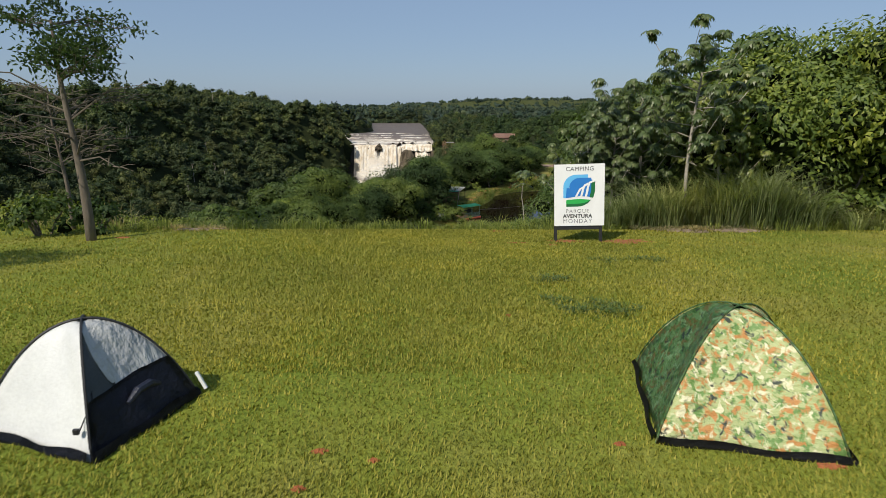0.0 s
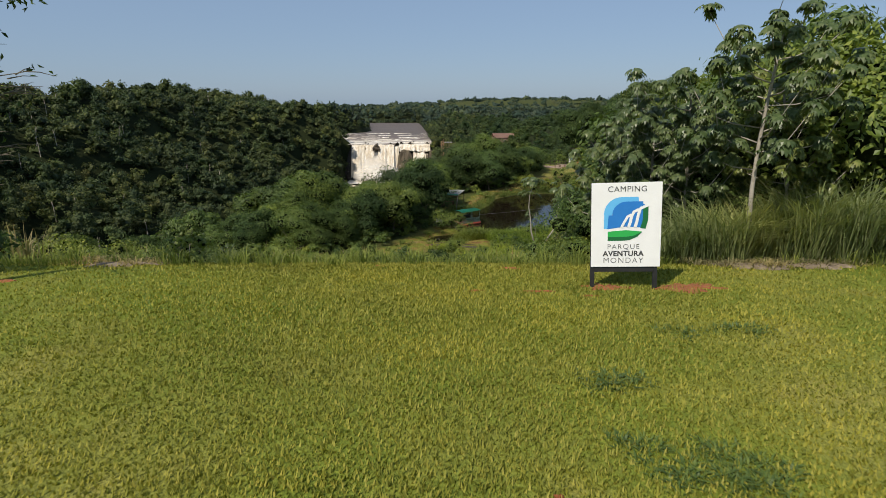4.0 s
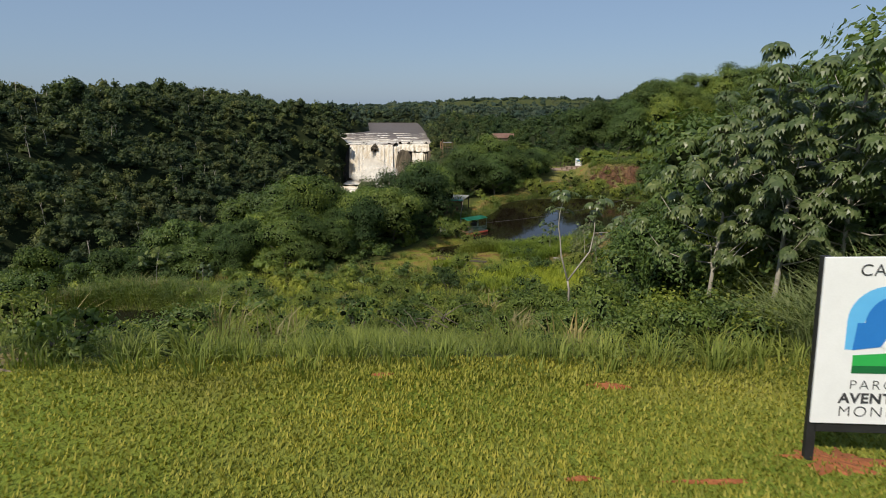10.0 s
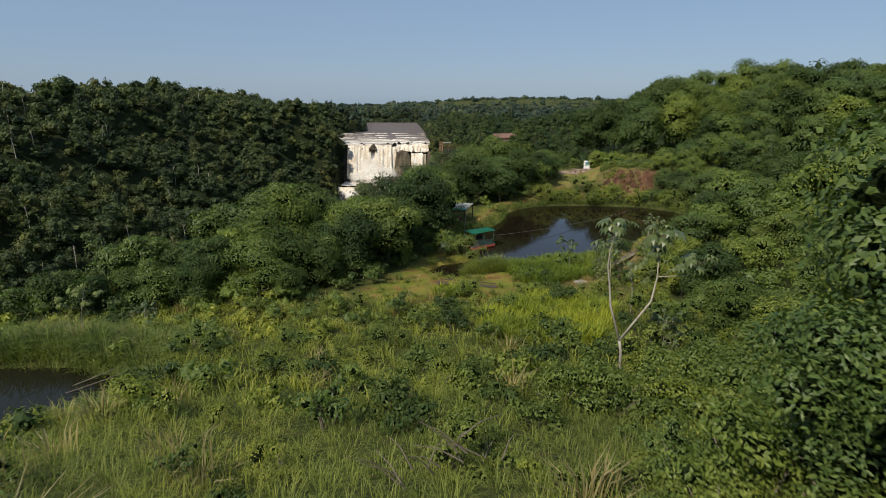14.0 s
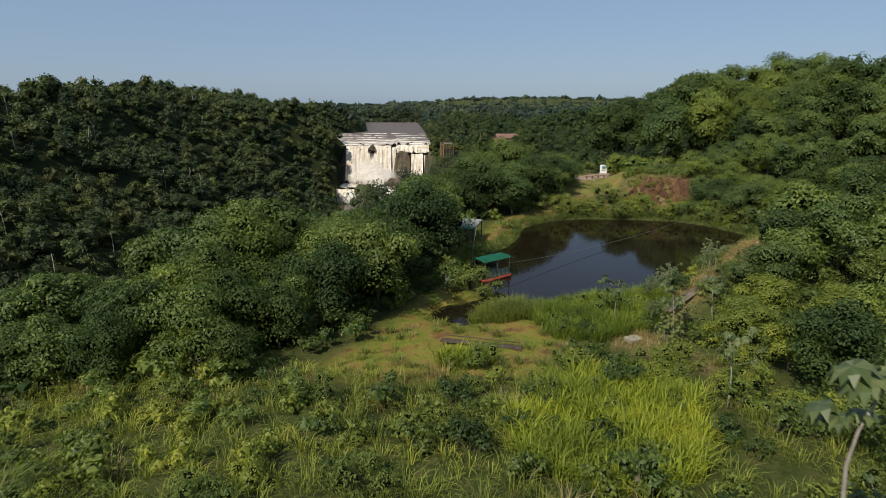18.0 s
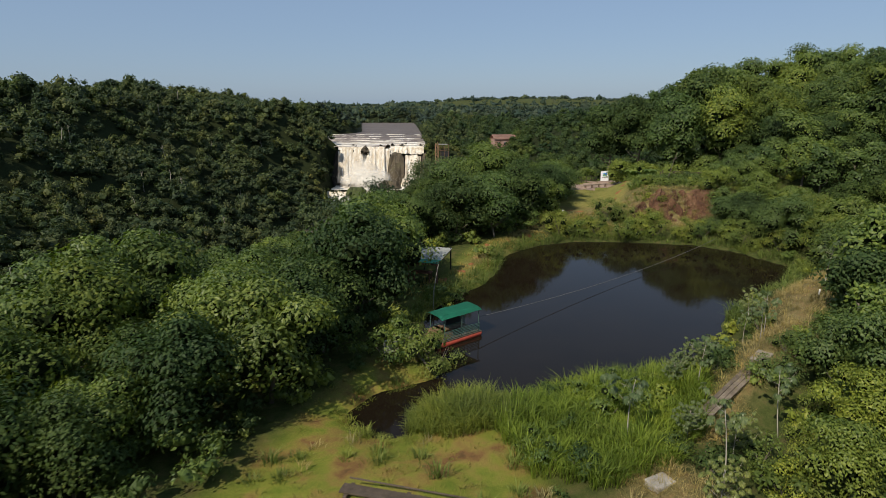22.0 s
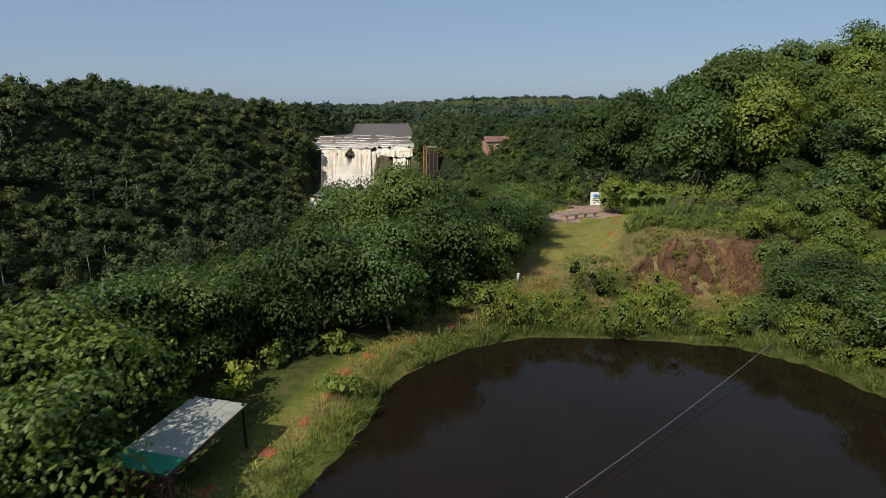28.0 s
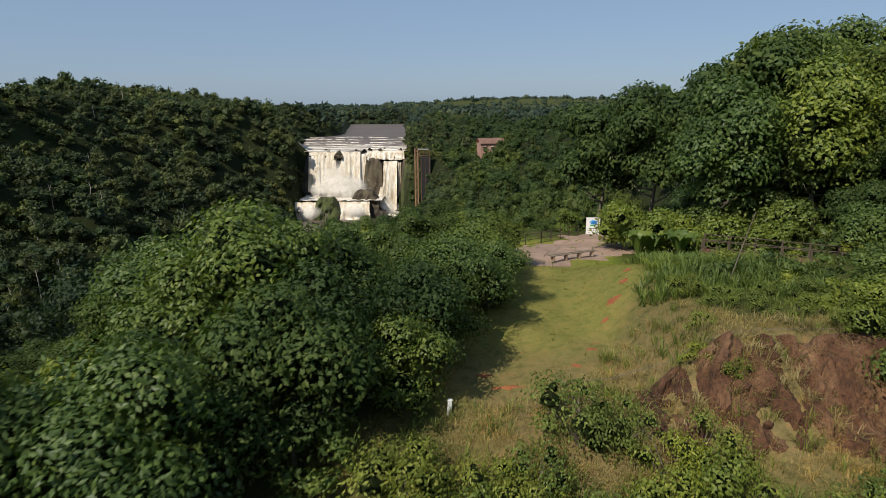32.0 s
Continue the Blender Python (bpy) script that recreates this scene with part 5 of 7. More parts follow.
rail_fence([(18.9, 127.6), (20.0, 130.4), (23.0, 132.6), (27.0, 136.2)], "dark brown wooden rail fence behind the terrace")
deckz = land1(36, 118) + 0.15
deck = thing("boardwalk", "reddish wooden boardwalk with rails on the slope", "boardwalk", pose(35.5, 118.0, deckz, 0, 0, -28))
for k in range(30):
    part("plank", solid((-4.5 + 0.31 * k, 0, 0.06), (0.28, 1.8, 0.06)), M_REDWOOD, deck)
for dy in (-0.85, 0.85):
    part("beam", solid((0, dy, -0.25), (9.4, 0.12, 0.55)), M_REDWOOD, deck)
    part("rail", bar((-4.6, dy, 1.05), (4.6, dy, 1.05), 0.03, 6), M_DARKWOOD, deck)
    part("rail", bar((-4.6, dy, 0.6), (4.6, dy, 0.6), 0.025, 6), M_DARKWOOD, deck)
    for k in range(7):
        part("post", solid((-4.5 + 1.5 * k, dy, 0.3), (0.1, 0.1, 1.6)), M_DARKWOOD, deck)
lp = thing("leaning_pole", "pale leaning bamboo pole in the bushes", "pole", pose(28.6, 110.5, land1(28.6, 110.5)))
part("shaft", tube(bmesh.new(), [(0, 0, -0.4), (0.5, 0, 1.7), (1.0, 0, 3.6)], [0.032, 0.03, 0.02], 7), M_BARK, lp)
wire = thing("fence_wire", "slack pale rope along the rocky terrace", "rope")
rp = [(19.0, 104.0, -8.75), (21.2, 104.0, -8.2), (23.4, 104.0, -7.5), (24.9, 104.0, -7.0), (25.7, 104.0, -6.7), (28.2, 104.2, -6.9), (30.4, 104.2, -6.9), (33.5, 104.6, -6.5)]
part("strand", tube(bmesh.new(), [(x, y, max(z, land1(x, y) + 0.12)) for x, y, z in rp], [0.010] * len(rp), 5), M_ROPE, wire)

# red rock face on the terrace front: a fractured wall with loose blocks at its foot
face = thing("rock_face", "reddish brown broken rock face above the pond", "rock")
for k, (x0, x1) in enumerate(((21.6, 24.4), (23.6, 27.8), (27.0, 31.6), (30.8, 36.5))):
    RX, RQ = np.meshgrid(np.arange(x0, x1, 0.16), np.linspace(0, 1, 34))
    yb = 99.7 + 0.35 * waves(RX, RX * 0, 6, k) + RQ * 4.6
    cell = np.floor(RX * 1.3 + 0.7 * np.sin(RQ * 5 + RX)) * 12.9898 + np.floor(RQ * 5 + np.sin(RX * 2.1)) * 78.233
    blk = np.mod(np.sin(cell) * 43758.5, 1.0)
    crack = np.abs(np.mod(RX * 1.3 + 0.7 * np.sin(RQ * 5 + RX), 1.0) - 0.5)
    end = np.clip(np.minimum(RX - x0, x1 - RX) / 0.8, 0, 1) * np.clip(np.minimum(RQ, 1 - RQ) / 0.12, 0, 1)
    off = (0.12 + 0.42 * blk + 0.20 * waves(RX, yb, 2.2, k) - 0.16 * (crack > 0.44)) * end - 0.30 * (1 - end) - 0.12
    RZ = land(RX, yb) + off
    n_ = RX.shape[1]
    q = (np.arange(33)[:, None] * n_ + np.arange(n_ - 1)[None, :]).ravel()
    hang("rock_slab", tri_mesh("rock_slab", np.stack([RX, yb - 0.5 * off, RZ], -1).reshape(-1, 3), np.stack([q, q + 1, q + n_ + 1, q + n_], 1), [M_REDROCK]), face)
rs = np.random.RandomState(12)
for k in range(26):
    x = rs.uniform(21.5, 35)
    y = 100.6 + rs.uniform(-1.2, 2.6)
    s = rs.uniform(0.18, 0.5)
    V, T = BALL1
    Vn = V * (1 + 0.2 * rs.normal(size=(len(V), 1))) * np.array([s, s * 0.6, s * rs.uniform(0.6, 1.0)])
    hang("rock_block", tri_mesh("rock_block", Vn + np.array([x, y, land1(x, y) + 0.08]), T, [M_REDROCK]), face)
# small bare patches and cut straw on the camp lawn


def patch_mesh(name, x, y, rx, ry, mat, h, seed, label, category, kind="structure"):
    rs = np.random.RandomState(seed)
    n, rings = 22, 5
    bm = bmesh.new()
    ang = np.linspace(0, 2 * math.pi, n, endpoint=False)
    rad = 1 + 0.28 * rs.normal(size=n)
    rows = []
    for i in range(1, rings + 1):
        f = i / rings
        row = []
        for a, r in zip(ang, rad):
            qx, qy = x + rx * f * r * math.cos(a), y + ry * f * r * math.sin(a)
            row.append(bm.verts.new((qx, qy, land1(qx, qy) + (h * (1 - f * f) + 0.012 * rs.rand() if i < rings else -0.01))))
        rows.append(row)
    c = bm.verts.new((x, y, land1(x, y) + h))
    for k in range(n):
        bm.faces.new((c, rows[0][k], rows[0][(k + 1) % n]))
        for a, b in zip(rows, rows[1:]):
            bm.faces.new((a[k], b[k], b[(k + 1) % n], a[(k + 1) % n]))
    me = bpy.data.meshes.new(name)
    bm.to_mesh(me)
    bm.free()
    me.materials.append(mat)
    return tagged(new(name, me), label, category, kind=kind)


for k, (x, y, rx, ry) in enumerate(((4.45, 14.25, 0.58, 0.40), (2.95, 14.3, 0.42, 0.30), (1.7, 13.95, 0.5, 0.06), (0.6, 14.0, 0.18, 0.08), (2.5, 13.6, 0.25, 0.06), (-1.35, 16.4, 0.2, 0.12), (1.4, 16.0, 0.25, 0.15), (3.15, 4.30, 0.16, 0.08), (-7.6, 16.6, 0.5, 0.35), (1.53, 4.62, 0.07, 0.05), (-1.07, 4.49, 0.10, 0.06), (-0.6, 4.36, 0.06, 0.05), (0.89, 7.85, 0.05, 0.05), (-1.13, 3.98, 0.09, 0.05), (3.9, 14.2, 0.25, 0.15), (-8.3, 14.8, 0.3, 0.2), (21.3, 107.6, 0.7, 0.6), (21.9, 108.9, 0.5, 0.6), (22.8, 110.9, 0.5, 0.5), (23.5, 112.2, 0.9, 0.9), (24.4, 113.5, 0.6, 0.7), (25.1, 115.0, 0.5, 0.8), (20.3, 105.9, 0.6, 0.5), (17.2, 104.2, 1.6, 0.5), (16.4, 105.6, 0.8, 0.5))):
    patch_mesh("soil_patch", x, y, rx * (0.95 if k < 2 else 0.7 if y < 100 else 0.4), ry * (0.95 if k < 2 else 0.6 if y < 100 else 0.4), M_SOIL, 0.02, k, "bare patch of red earth in the lawn", "soil")
for k, (x, y, rx, ry) in enumerate(((6.6, 16.5, 1.1, 0.5), (8.2, 16.4, 0.8, 0.45), (-7.2, 16.9, 1.0, 0.5), (7.4, 16.8, 1.0, 0.4))):
    patch_mesh("straw_heap", x, y, rx, ry, M_STRAW, 0.07, 20 + k, "low heap of dry cut grass", "straw", "stuff")

# ---- plants ----


def scatter(x0, x1, y0, y1, step, seed, ok, jitter=0.42):
    """Points on a jittered grid, kept where ok(x, y) says so (a chance from 0 to 1)."""
    rs = np.random.RandomState(seed)
    X, Y = np.meshgrid(np.arange(x0, x1, step), np.arange(y0, y1, step))
    X = X + step * jitter * rs.uniform(-1, 1, X.shape)
    Y = Y + step * jitter * rs.uniform(-1, 1, Y.shape)
    X, Y = X.ravel(), Y.ravel()
    k = rs.rand(len(X)) < ok(X, Y)
    X, Y = X[k], Y[k]
    return X, Y, land(X, Y)


def way_x(y):   # line of the flight
    return np.interp(y, [0, 30, 37, 44, 52, 65, 74, 83, 95], [-0.6, -1.1, 0.4, 3.9, 6.9, 10.0, 12.0, 14.8, 18.5])


def dry_ground(x, y, m=0.5):
    return (out_of(POND, x, y) > m) & (out_of(BAY, x, y) > m * 0.6) & (out_of(PUDDLE, x, y) > m)


def in_view(x, y, m=14):
    a = np.abs(x) < 0.80 * (y + 2) + m
    b = np.abs(x - 14.7) < 0.80 * (y - 80) + m
    return a | b


class Grove:
    """Variants of one kind of plant; each is placed once and then copied."""

    def __init__(self, variants):
        self.v, self.s = variants, [0.0] * len(variants)

    def put(self, k, x, y, z, s, turn, lean=0.0):
        k %= len(self.v)
        m = pose(x, y, z, lean, 0, turn)
        if not self.s[k]:
            self.s[k] = s
            self.v[k].matrix_basis = m @ Matrix.Diagonal((s, s, s, 1))
            return self.v[k]
        f = s / self.s[k]
        return copy_thing(self.v[k], m @ Matrix.Diagonal((f, f, f, 1)))


def tree(seed, name, label, category, group, R, H, lobes, per, L, W, leaf, bark=M_BARK, r=0.16, limbs=6, flat=0.0, droop=0.35):
    rs = np.random.RandomState(seed)
    t = thing(name, label, category, group=group)
    part("trunk", trunk_bm(rs, H, r, max(R[:2]), limbs), bark, t, smooth=True)
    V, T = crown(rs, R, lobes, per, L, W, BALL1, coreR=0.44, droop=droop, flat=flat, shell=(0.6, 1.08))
    hang("crown", tri_mesh("crown", V + np.array([0, 0, H]), T, [leaf, M_CORESHADE], np.concatenate(CORE_FACES)), t)
    return t


def bush(seed, label, group, R, lobes, per, L, W, leaf, name="shrub"):
    rs = np.random.RandomState(seed)
    t = thing(name, label, name.split("_")[-1], group=group)
    bm = bmesh.new()
    for k in range(5):
        a = rs.uniform(0, 6.28)
        q = Vector((math.cos(a) * R[0] * 0.5, math.sin(a) * R[0] * 0.5, R[2] * 0.9))
        tube(bm, [(0, 0, -0.25), q * 0.5, q], [0.035, 0.025, 0.012], 5)
    part("stem", bm, M_BARK, t)
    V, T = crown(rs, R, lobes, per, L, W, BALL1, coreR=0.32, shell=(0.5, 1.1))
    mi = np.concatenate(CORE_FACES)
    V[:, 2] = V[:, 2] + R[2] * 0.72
    hang("foliage", tri_mesh("foliage", V, T, [leaf, M_CORESHADE], mi), t)
    return t


def palmate(c, axis_, size, rs, n=9):
    """One umbrella leaf of n leaflets round the stalk's end, each bent down at its middle."""
    axis_ = axis_ / np.linalg.norm(axis_)
    u = unit(np.cross(axis_, rand_dir(1, rs)[0])[None])[0]
    w = np.cross(axis_, u)
    ang = np.linspace(0, 2 * math.pi * 0.9, n) + rs.rand() * 6
    D = unit(np.cos(ang)[:, None] * u + np.sin(ang)[:, None] * w + axis_ * 0.10 - np.array([0, 0, 0.22]))
    S = unit(np.cross(np.broadcast_to(axis_, D.shape), D))
    Lf = size * rs.uniform(0.8, 1.1, n)[:, None]
    P = np.broadcast_to(c, D.shape)
    mid = P + D * Lf * 0.58
    V = np.stack([P, mid + S * size * 0.21, P + D * Lf * 0.9 - np.array([0, 0, 0.42]) * Lf, mid - S * size * 0.21], 1).reshape(-1, 3)
    i = np.arange(n)[:, None] * 4
    return V, np.concatenate([i + [0, 1, 3], i + [1, 2, 3]], 1).reshape(-1, 3)


def cecropia(seed, H, r, arms, per, size, label, group, low=0.5, reach=0.24):
    """A slender pale tree with candelabra arms that end in tufts of umbrella leaves."""
    rs = np.random.RandomState(seed)
    t = thing("cecropia_tree", label, "tree", group=group)
    bm = bmesh.new()
    lean = rs.normal(size=2) * 0.05 * H
    trunk = [Vector((lean[0] * s * s + 0.02 * H * math.sin(4 * s), lean[1] * s * s, H * 0.9 * s - 0.3 * (s == 0))) for s in np.linspace(0, 1, 7)]
    tube(bm, trunk, [r * (1 - 0.1 * k) for k in range(7)], 8)
    tips, parts = [trunk[-1]], []
    for k in range(arms):
        f = low + (0.95 - low) * (k + rs.rand() * 0.6) / arms
        i = min(5, int(f * 6))
        p = trunk[i].lerp(trunk[i + 1], min(1.0, f * 6 - i))
        a = k * 2.4 + rs.rand()
        ln = H * reach * rs.uniform(0.6, 1.15) * (1.5 - 0.75 * f)
        q = p + Vector((math.cos(a) * ln * 0.75, math.sin(a) * ln * 0.75, ln * rs.uniform(0.1, 0.45)))
        e = q + Vector((math.cos(a + 0.5) * ln * 0.35, math.sin(a + 0.5) * ln * 0.35, ln * rs.uniform(0.3, 0.6)))
        tube(bm, [p, p.lerp(q, 0.5) - Vector((0, 0, 0.05 * ln)), q, e], [r * 0.30, r * 0.24, r * 0.18, r * 0.10], 6)
        tips += [e, q, p.lerp(q, 0.5)] if k % 2 else [e, q]
    part("trunk", bm, M_PALEBARK, t, "pale ringed trunk", smooth=True)
    stalks = bmesh.new()
    for p in tips:
        for k in range(per):
            d = rand_dir(1, rs)[0]
            d[2] = d[2] * 0.55 + 0.25
            c = np.array(p) + d * size * rs.uniform(0.7, 1.6)
            tube(stalks, [p, Vector(c)], [0.007, 0.004], 3, False)
            parts.append(palmate(c, d * 0.9 + np.array([0, 0, 0.75]), size * rs.uniform(0.75, 1.2), rs))
    tagged(part("stalks", stalks, M_BARK, t), "thin leaf stalks", kind="stuff")
    V, T = join(parts)
    hang("leaves", tri_mesh("leaves", V, T, [M_CECRO]), t)
    return t


rs = np.random.RandomState(21)
# trees close to the flight
near_trees = Grove([tree(30 + k, "broadleaf_tree", lab, "tree", "rim trees", (2.3 + 0.3 * (k % 2), 2.3, 2.7), 2.45 + 0.15 * k, 18, 400, 0.170, 0.092, lf, r=0.11, limbs=4)
                    for k, (lab, lf) in enumerate((("leafy broadleaf tree with dense mid-green crown", M_LEAF), ("dark green broadleaf tree with drooping leaves", M_LEAFD), ("yellow-green broadleaf tree with rounded crown", M_LEAFY), ("mid-green tree with uneven many-lobed crown", M_LEAF)))])
hill_trees = Grove([tree(50 + k, "hillside_tree", lab, "tree", "hillside trees", (3.0, 3.0, 3.7 + 0.3 * k), 3.5 + 0.3 * k, 19, 300, 0.270, 0.170, lf, r=0.16, limbs=4)
                    for k, (lab, lf) in enumerate((("tall dark green forest tree on the slope", M_LEAFD), ("mid-green forest tree with layered crown", M_LEAF), ("dark forest tree hung with creepers", M_LEAFD), ("bright green forest tree with broad crown", M_LEAF)))])
mid_trees = Grove([tree(60 + k, "broadleaf_tree", lab, "tree", "slope trees", (2.4, 2.3, 2.6), 2.5, 17, 230, 0.250, 0.155, lf, r=0.11, limbs=4)
                   for k, (lab, lf) in enumerate((("yellow-green broadleaf tree on the slope", M_LEAFY), ("mid-green broadleaf tree with many-lobed crown on the slope", M_LEAF), ("dark green broadleaf tree on the slope", M_LEAFD)))])
SHRUB_R = ((1.0, 1.0, 0.85), (0.9, 0.9, 0.7), (1.1, 1.0, 0.8), (0.9, 1.0, 0.55))
lawn_trees = Grove([tree(40 + k, "broadleaf_tree", lab, "tree", "trees beside the lawn", (2.6, 2.5, 2.9), 3.5, 28, 460, 0.165, 0.082, lf, r=0.14, droop=0.4)
                    for k, (lab, lf) in enumerate((("dense mid-green broadleaf tree beside the lawn", M_LEAF), ("mid-green broadleaf tree with whorled drooping leaves", M_LEAF), ("light green leafy tree with dense uneven crown", M_LEAFY)))])
tall_trees = Grove([tree(45 + k, "forest_tree", lab, "tree", "tall hillside trees", R_, H_, 26, 560, 0.245, 0.155, lf, r=0.16, limbs=4)
                    for k, (lab, lf, R_, H_) in enumerate((("tall dark green forest tree standing above the slope", M_LEAFD, (2.9, 2.9, 4.7), 5.4), ("tall mid-green forest tree with broad domed crown", M_LEAF, (3.6, 3.5, 4.5), 4.7), ("tall mid-green forest tree with narrow uneven crown", M_LEAF, (2.6, 2.6, 4.9), 5.3)))])
shrubs = Grove([bush(70 + k, lab, "slope shrubs", R, 8, 62, L * 0.72, W * 0.74, lf) for k, (lab, R, L, W, lf) in enumerate((
    ("dense mid-green shrub with small leaves", (1.0, 1.0, 0.85), 0.20, 0.10, M_LEAF), ("yellow-green shrub with broad leaves", (0.9, 0.9, 0.7), 0.24, 0.13, M_LEAFY),
    ("dark green leafy shrub", (1.1, 1.0, 0.8), 0.22, 0.11, M_LEAFD), ("low olive weed bush", (0.9, 1.0, 0.55), 0.18, 0.08, M_TALL)))])

# left rim and shore trees


def rim_ok(x, y):
    edge = np.interp(y, [52, 56, 58, 61, 64, 66, 68, 71, 76, 79, 81, 85.5, 88, 92, 98, 104, 112, 120, 128, 134], [-9.5, -6.3, -5.0, -4.0, -3.0, -2.2, -1.2, -0.4, 0.9, 0.8, -0.3, 0.2, 2.4, 5.4, 12.0, 16.4, 18.7, 20.0, 20.8, 21.0])
    return (x < edge - 1.7) & (x > rim(y) - np.interp(y, [60, 90, 110], [14, 10, 6])) & (x > edge - 28) & in_view(x, y, 6) & (np.hypot(x - 1.6, (y - 82.6) * 0.8) > 3.7)


def tree_tops(grove):
    return [float(np.quantile([v.co.z for c in t.children if c.name.startswith("crown") for v in c.data.vertices], 0.99)) for t in grove.v]


def sight_cap(x, y):
    """Highest tree top on the rim, fitted to the camera's sight lines to the foot of the falls."""
    top = 99.0
    if -11.5 - 0.16 * (y - 60) < x < -2.6 - 0.066 * (y - 60):
        top = -3.7 - 0.145 * (y - 60)
    if 76 < y < 112 and -2.4 - 0.217 * (y - 80) < x < 3.2 - 0.09 * (y - 80):
        top = min(top, -2.8 - 0.169 * (y - 80))
    return top


near_tops, hill_tops = tree_tops(near_trees), tree_tops(hill_trees)
X, Y, Z = scatter(-50, 20, 53, 136, 3.35, 1, rim_ok)
for k, (x, y, z) in enumerate(zip(X, Y, Z)):
    s = rs.uniform(0.72, 1.22) * np.interp(y, [53, 60, 66, 80, 96, 104, 115, 136], [0.75, 1.0, 1.3, 1.3, 1.25, 1.1, 0.82, 0.7])
    if abs(x - way_x(y)) < 24 and y < 118:
        kind = rs.choice(4, p=[0.10, 0.74, 0.02, 0.14])
        s = max(0.42, min(s, (sight_cap(x, y) - z + 0.2) / (near_tops[kind] - 0.35)))
        near_trees.put(kind, x, y, z - 0.2 - 0.35 * s, s, rs.uniform(0, 360), rs.uniform(-4, 4))
    else:
        kind = rs.randint(4)
        s = max(0.42, min(s, (sight_cap(x, y) - z + 0.2) / (hill_tops[kind] * 0.72 - 0.6)))
        hill_trees.put(kind, x, y, z - 0.2 - 0.6 * s, s * 0.72, rs.uniform(0, 360), rs.uniform(-4, 4))


near_trees.put(3, 7.4, 105.0, land1(7.4, 105.0) - 0.3, 1.42, 60.0)
near_trees.put(1, 10.2, 106.5, land1(10.2, 106.5) - 0.3, 1.2, 200.0)

for x, y in ((12.9, 102.6), (13.4, 104.6), (14.4, 107.2), (15.4, 110.0), (16.1, 112.8), (16.6, 115.8), (17.4, 119.0), (18.2, 122.4)):
    near_trees.put(rs.choice(4, p=[0.3, 0.5, 0.0, 0.2]), x, y, land1(x, y) - 0.5, rs.uniform(0.95, 1.12), rs.uniform(0, 360))


# right-hand slope: thick growth, taller with distance
def right_ok(x, y):
    lim = np.interp(y, [17, 22, 30, 40, 50, 60, 66, 74, 80, 86, 92, 97, 104, 112, 120, 130, 140], [9.5, 6.5, 6.0, 9.0, 12, 15.5, 19.5, 27, 28.5, 33.0, 30.8, 32.5, 35, 37, 37, 34, 31])
    return (x > lim) & (x < lim + np.interp(y, [17, 60, 110, 150], [26, 34, 34, 28])) & in_view(x, y, 2) & dry_ground(x, y, 1.5) & (np.abs(x - 35.5) + np.abs(y - 118) > 5)


X, Y, Z = scatter(4, 70, 17.5, 150, 3.9, 2, right_ok)
for k, (x, y, z) in enumerate(zip(X, Y, Z)):
    near = y < 62
    if y < 25:
        continue
    s = rs.uniform(0.75, 1.3) * np.interp(y, [17, 21, 30, 50, 62, 100, 125, 150], [1.5, 1.4, 0.8, 0.75, 0.75, 0.9, 1.0, 1.0]) * np.interp(x - east(y), [0, 20, 40], [0.75, 1.0, 1.15])
    if not near and x < east(y) + 7:
        mid_trees.put(rs.choice(3, p=[0.36, 0.50, 0.14]), x, y, z - 0.2 - 0.3 * s, s * 1.12, rs.uniform(0, 360), rs.uniform(-4, 4))
    elif near:
        near_trees.put(rs.choice(4, p=[0.22, 0.03, 0.60, 0.15]), x, y, z - 0.2 - 0.3 * s, s * 1.12, rs.uniform(0, 360), rs.uniform(-4, 4))
    else:
        hill_trees.put(rs.choice(4, p=[0.2, 0.38, 0.17, 0.25]), x, y, z - 0.3 - 0.3 * s, s * rs.uniform(0.85, 1.15), rs.uniform(0, 360), rs.uniform(-3, 3))


X, Y, Z = scatter(6, 36, 139.5, 156, 3.9, 71, lambda x, y: 1.0 * (x > rim(y) - 6))
for x, y, z in zip(X, Y, Z):
    hill_trees.put(rs.randint(4), x, y, z - 0.6, rs.uniform(0.85, 1.1) * np.interp(y, [139, 146, 156], [0.42, 0.62, 0.85]), rs.uniform(0, 360), rs.uniform(-3, 3))

# trees that stand out on the skyline of the slope: variant, place and height of the top
tops = tree_tops(tall_trees)
for k, x, y, top in ((0, 38.9, 132.0, 7.6), (0, 32.6, 133.0, 3.6), (2, 45.0, 135.0, 7.6), (2, 50.5, 138.0, 9.2), (1, 56.0, 136.0, 10.0), (1, 60.5, 138.0, 11.4), (1, 66.0, 138.0, 11.4), (0, 71.0, 136.0, 10.0), (2, 36.0, 127.5, 3.8), (2, 42.0, 126.0, 5.0), (0, 48.0, 128.0, 6.2), (0, 30.0, 140.0, 2.0), (2, 57.0, 127.0, 8.0), (1, 53.0, 121.0, 6.0), (0, 46.0, 119.0, 4.4)):
    z = land1(x, y)
    tall_trees.put(k, x, y, z - 0.3, (top + 0.3 - z) / tops[k], rs.uniform(0, 360))
# lower trees that close the wood beneath them
X, Y, Z = scatter(30, 56, 125.5, 132, 3.3, 97, lambda x, y: 0.9 * (x > 29))
for x, y, z in zip(X, Y, Z):
    mid_trees.put(rs.choice(3, p=[0.26, 0.58, 0.16]), x, y, z - 0.6, rs.uniform(0.85, 1.2), rs.uniform(0, 360))
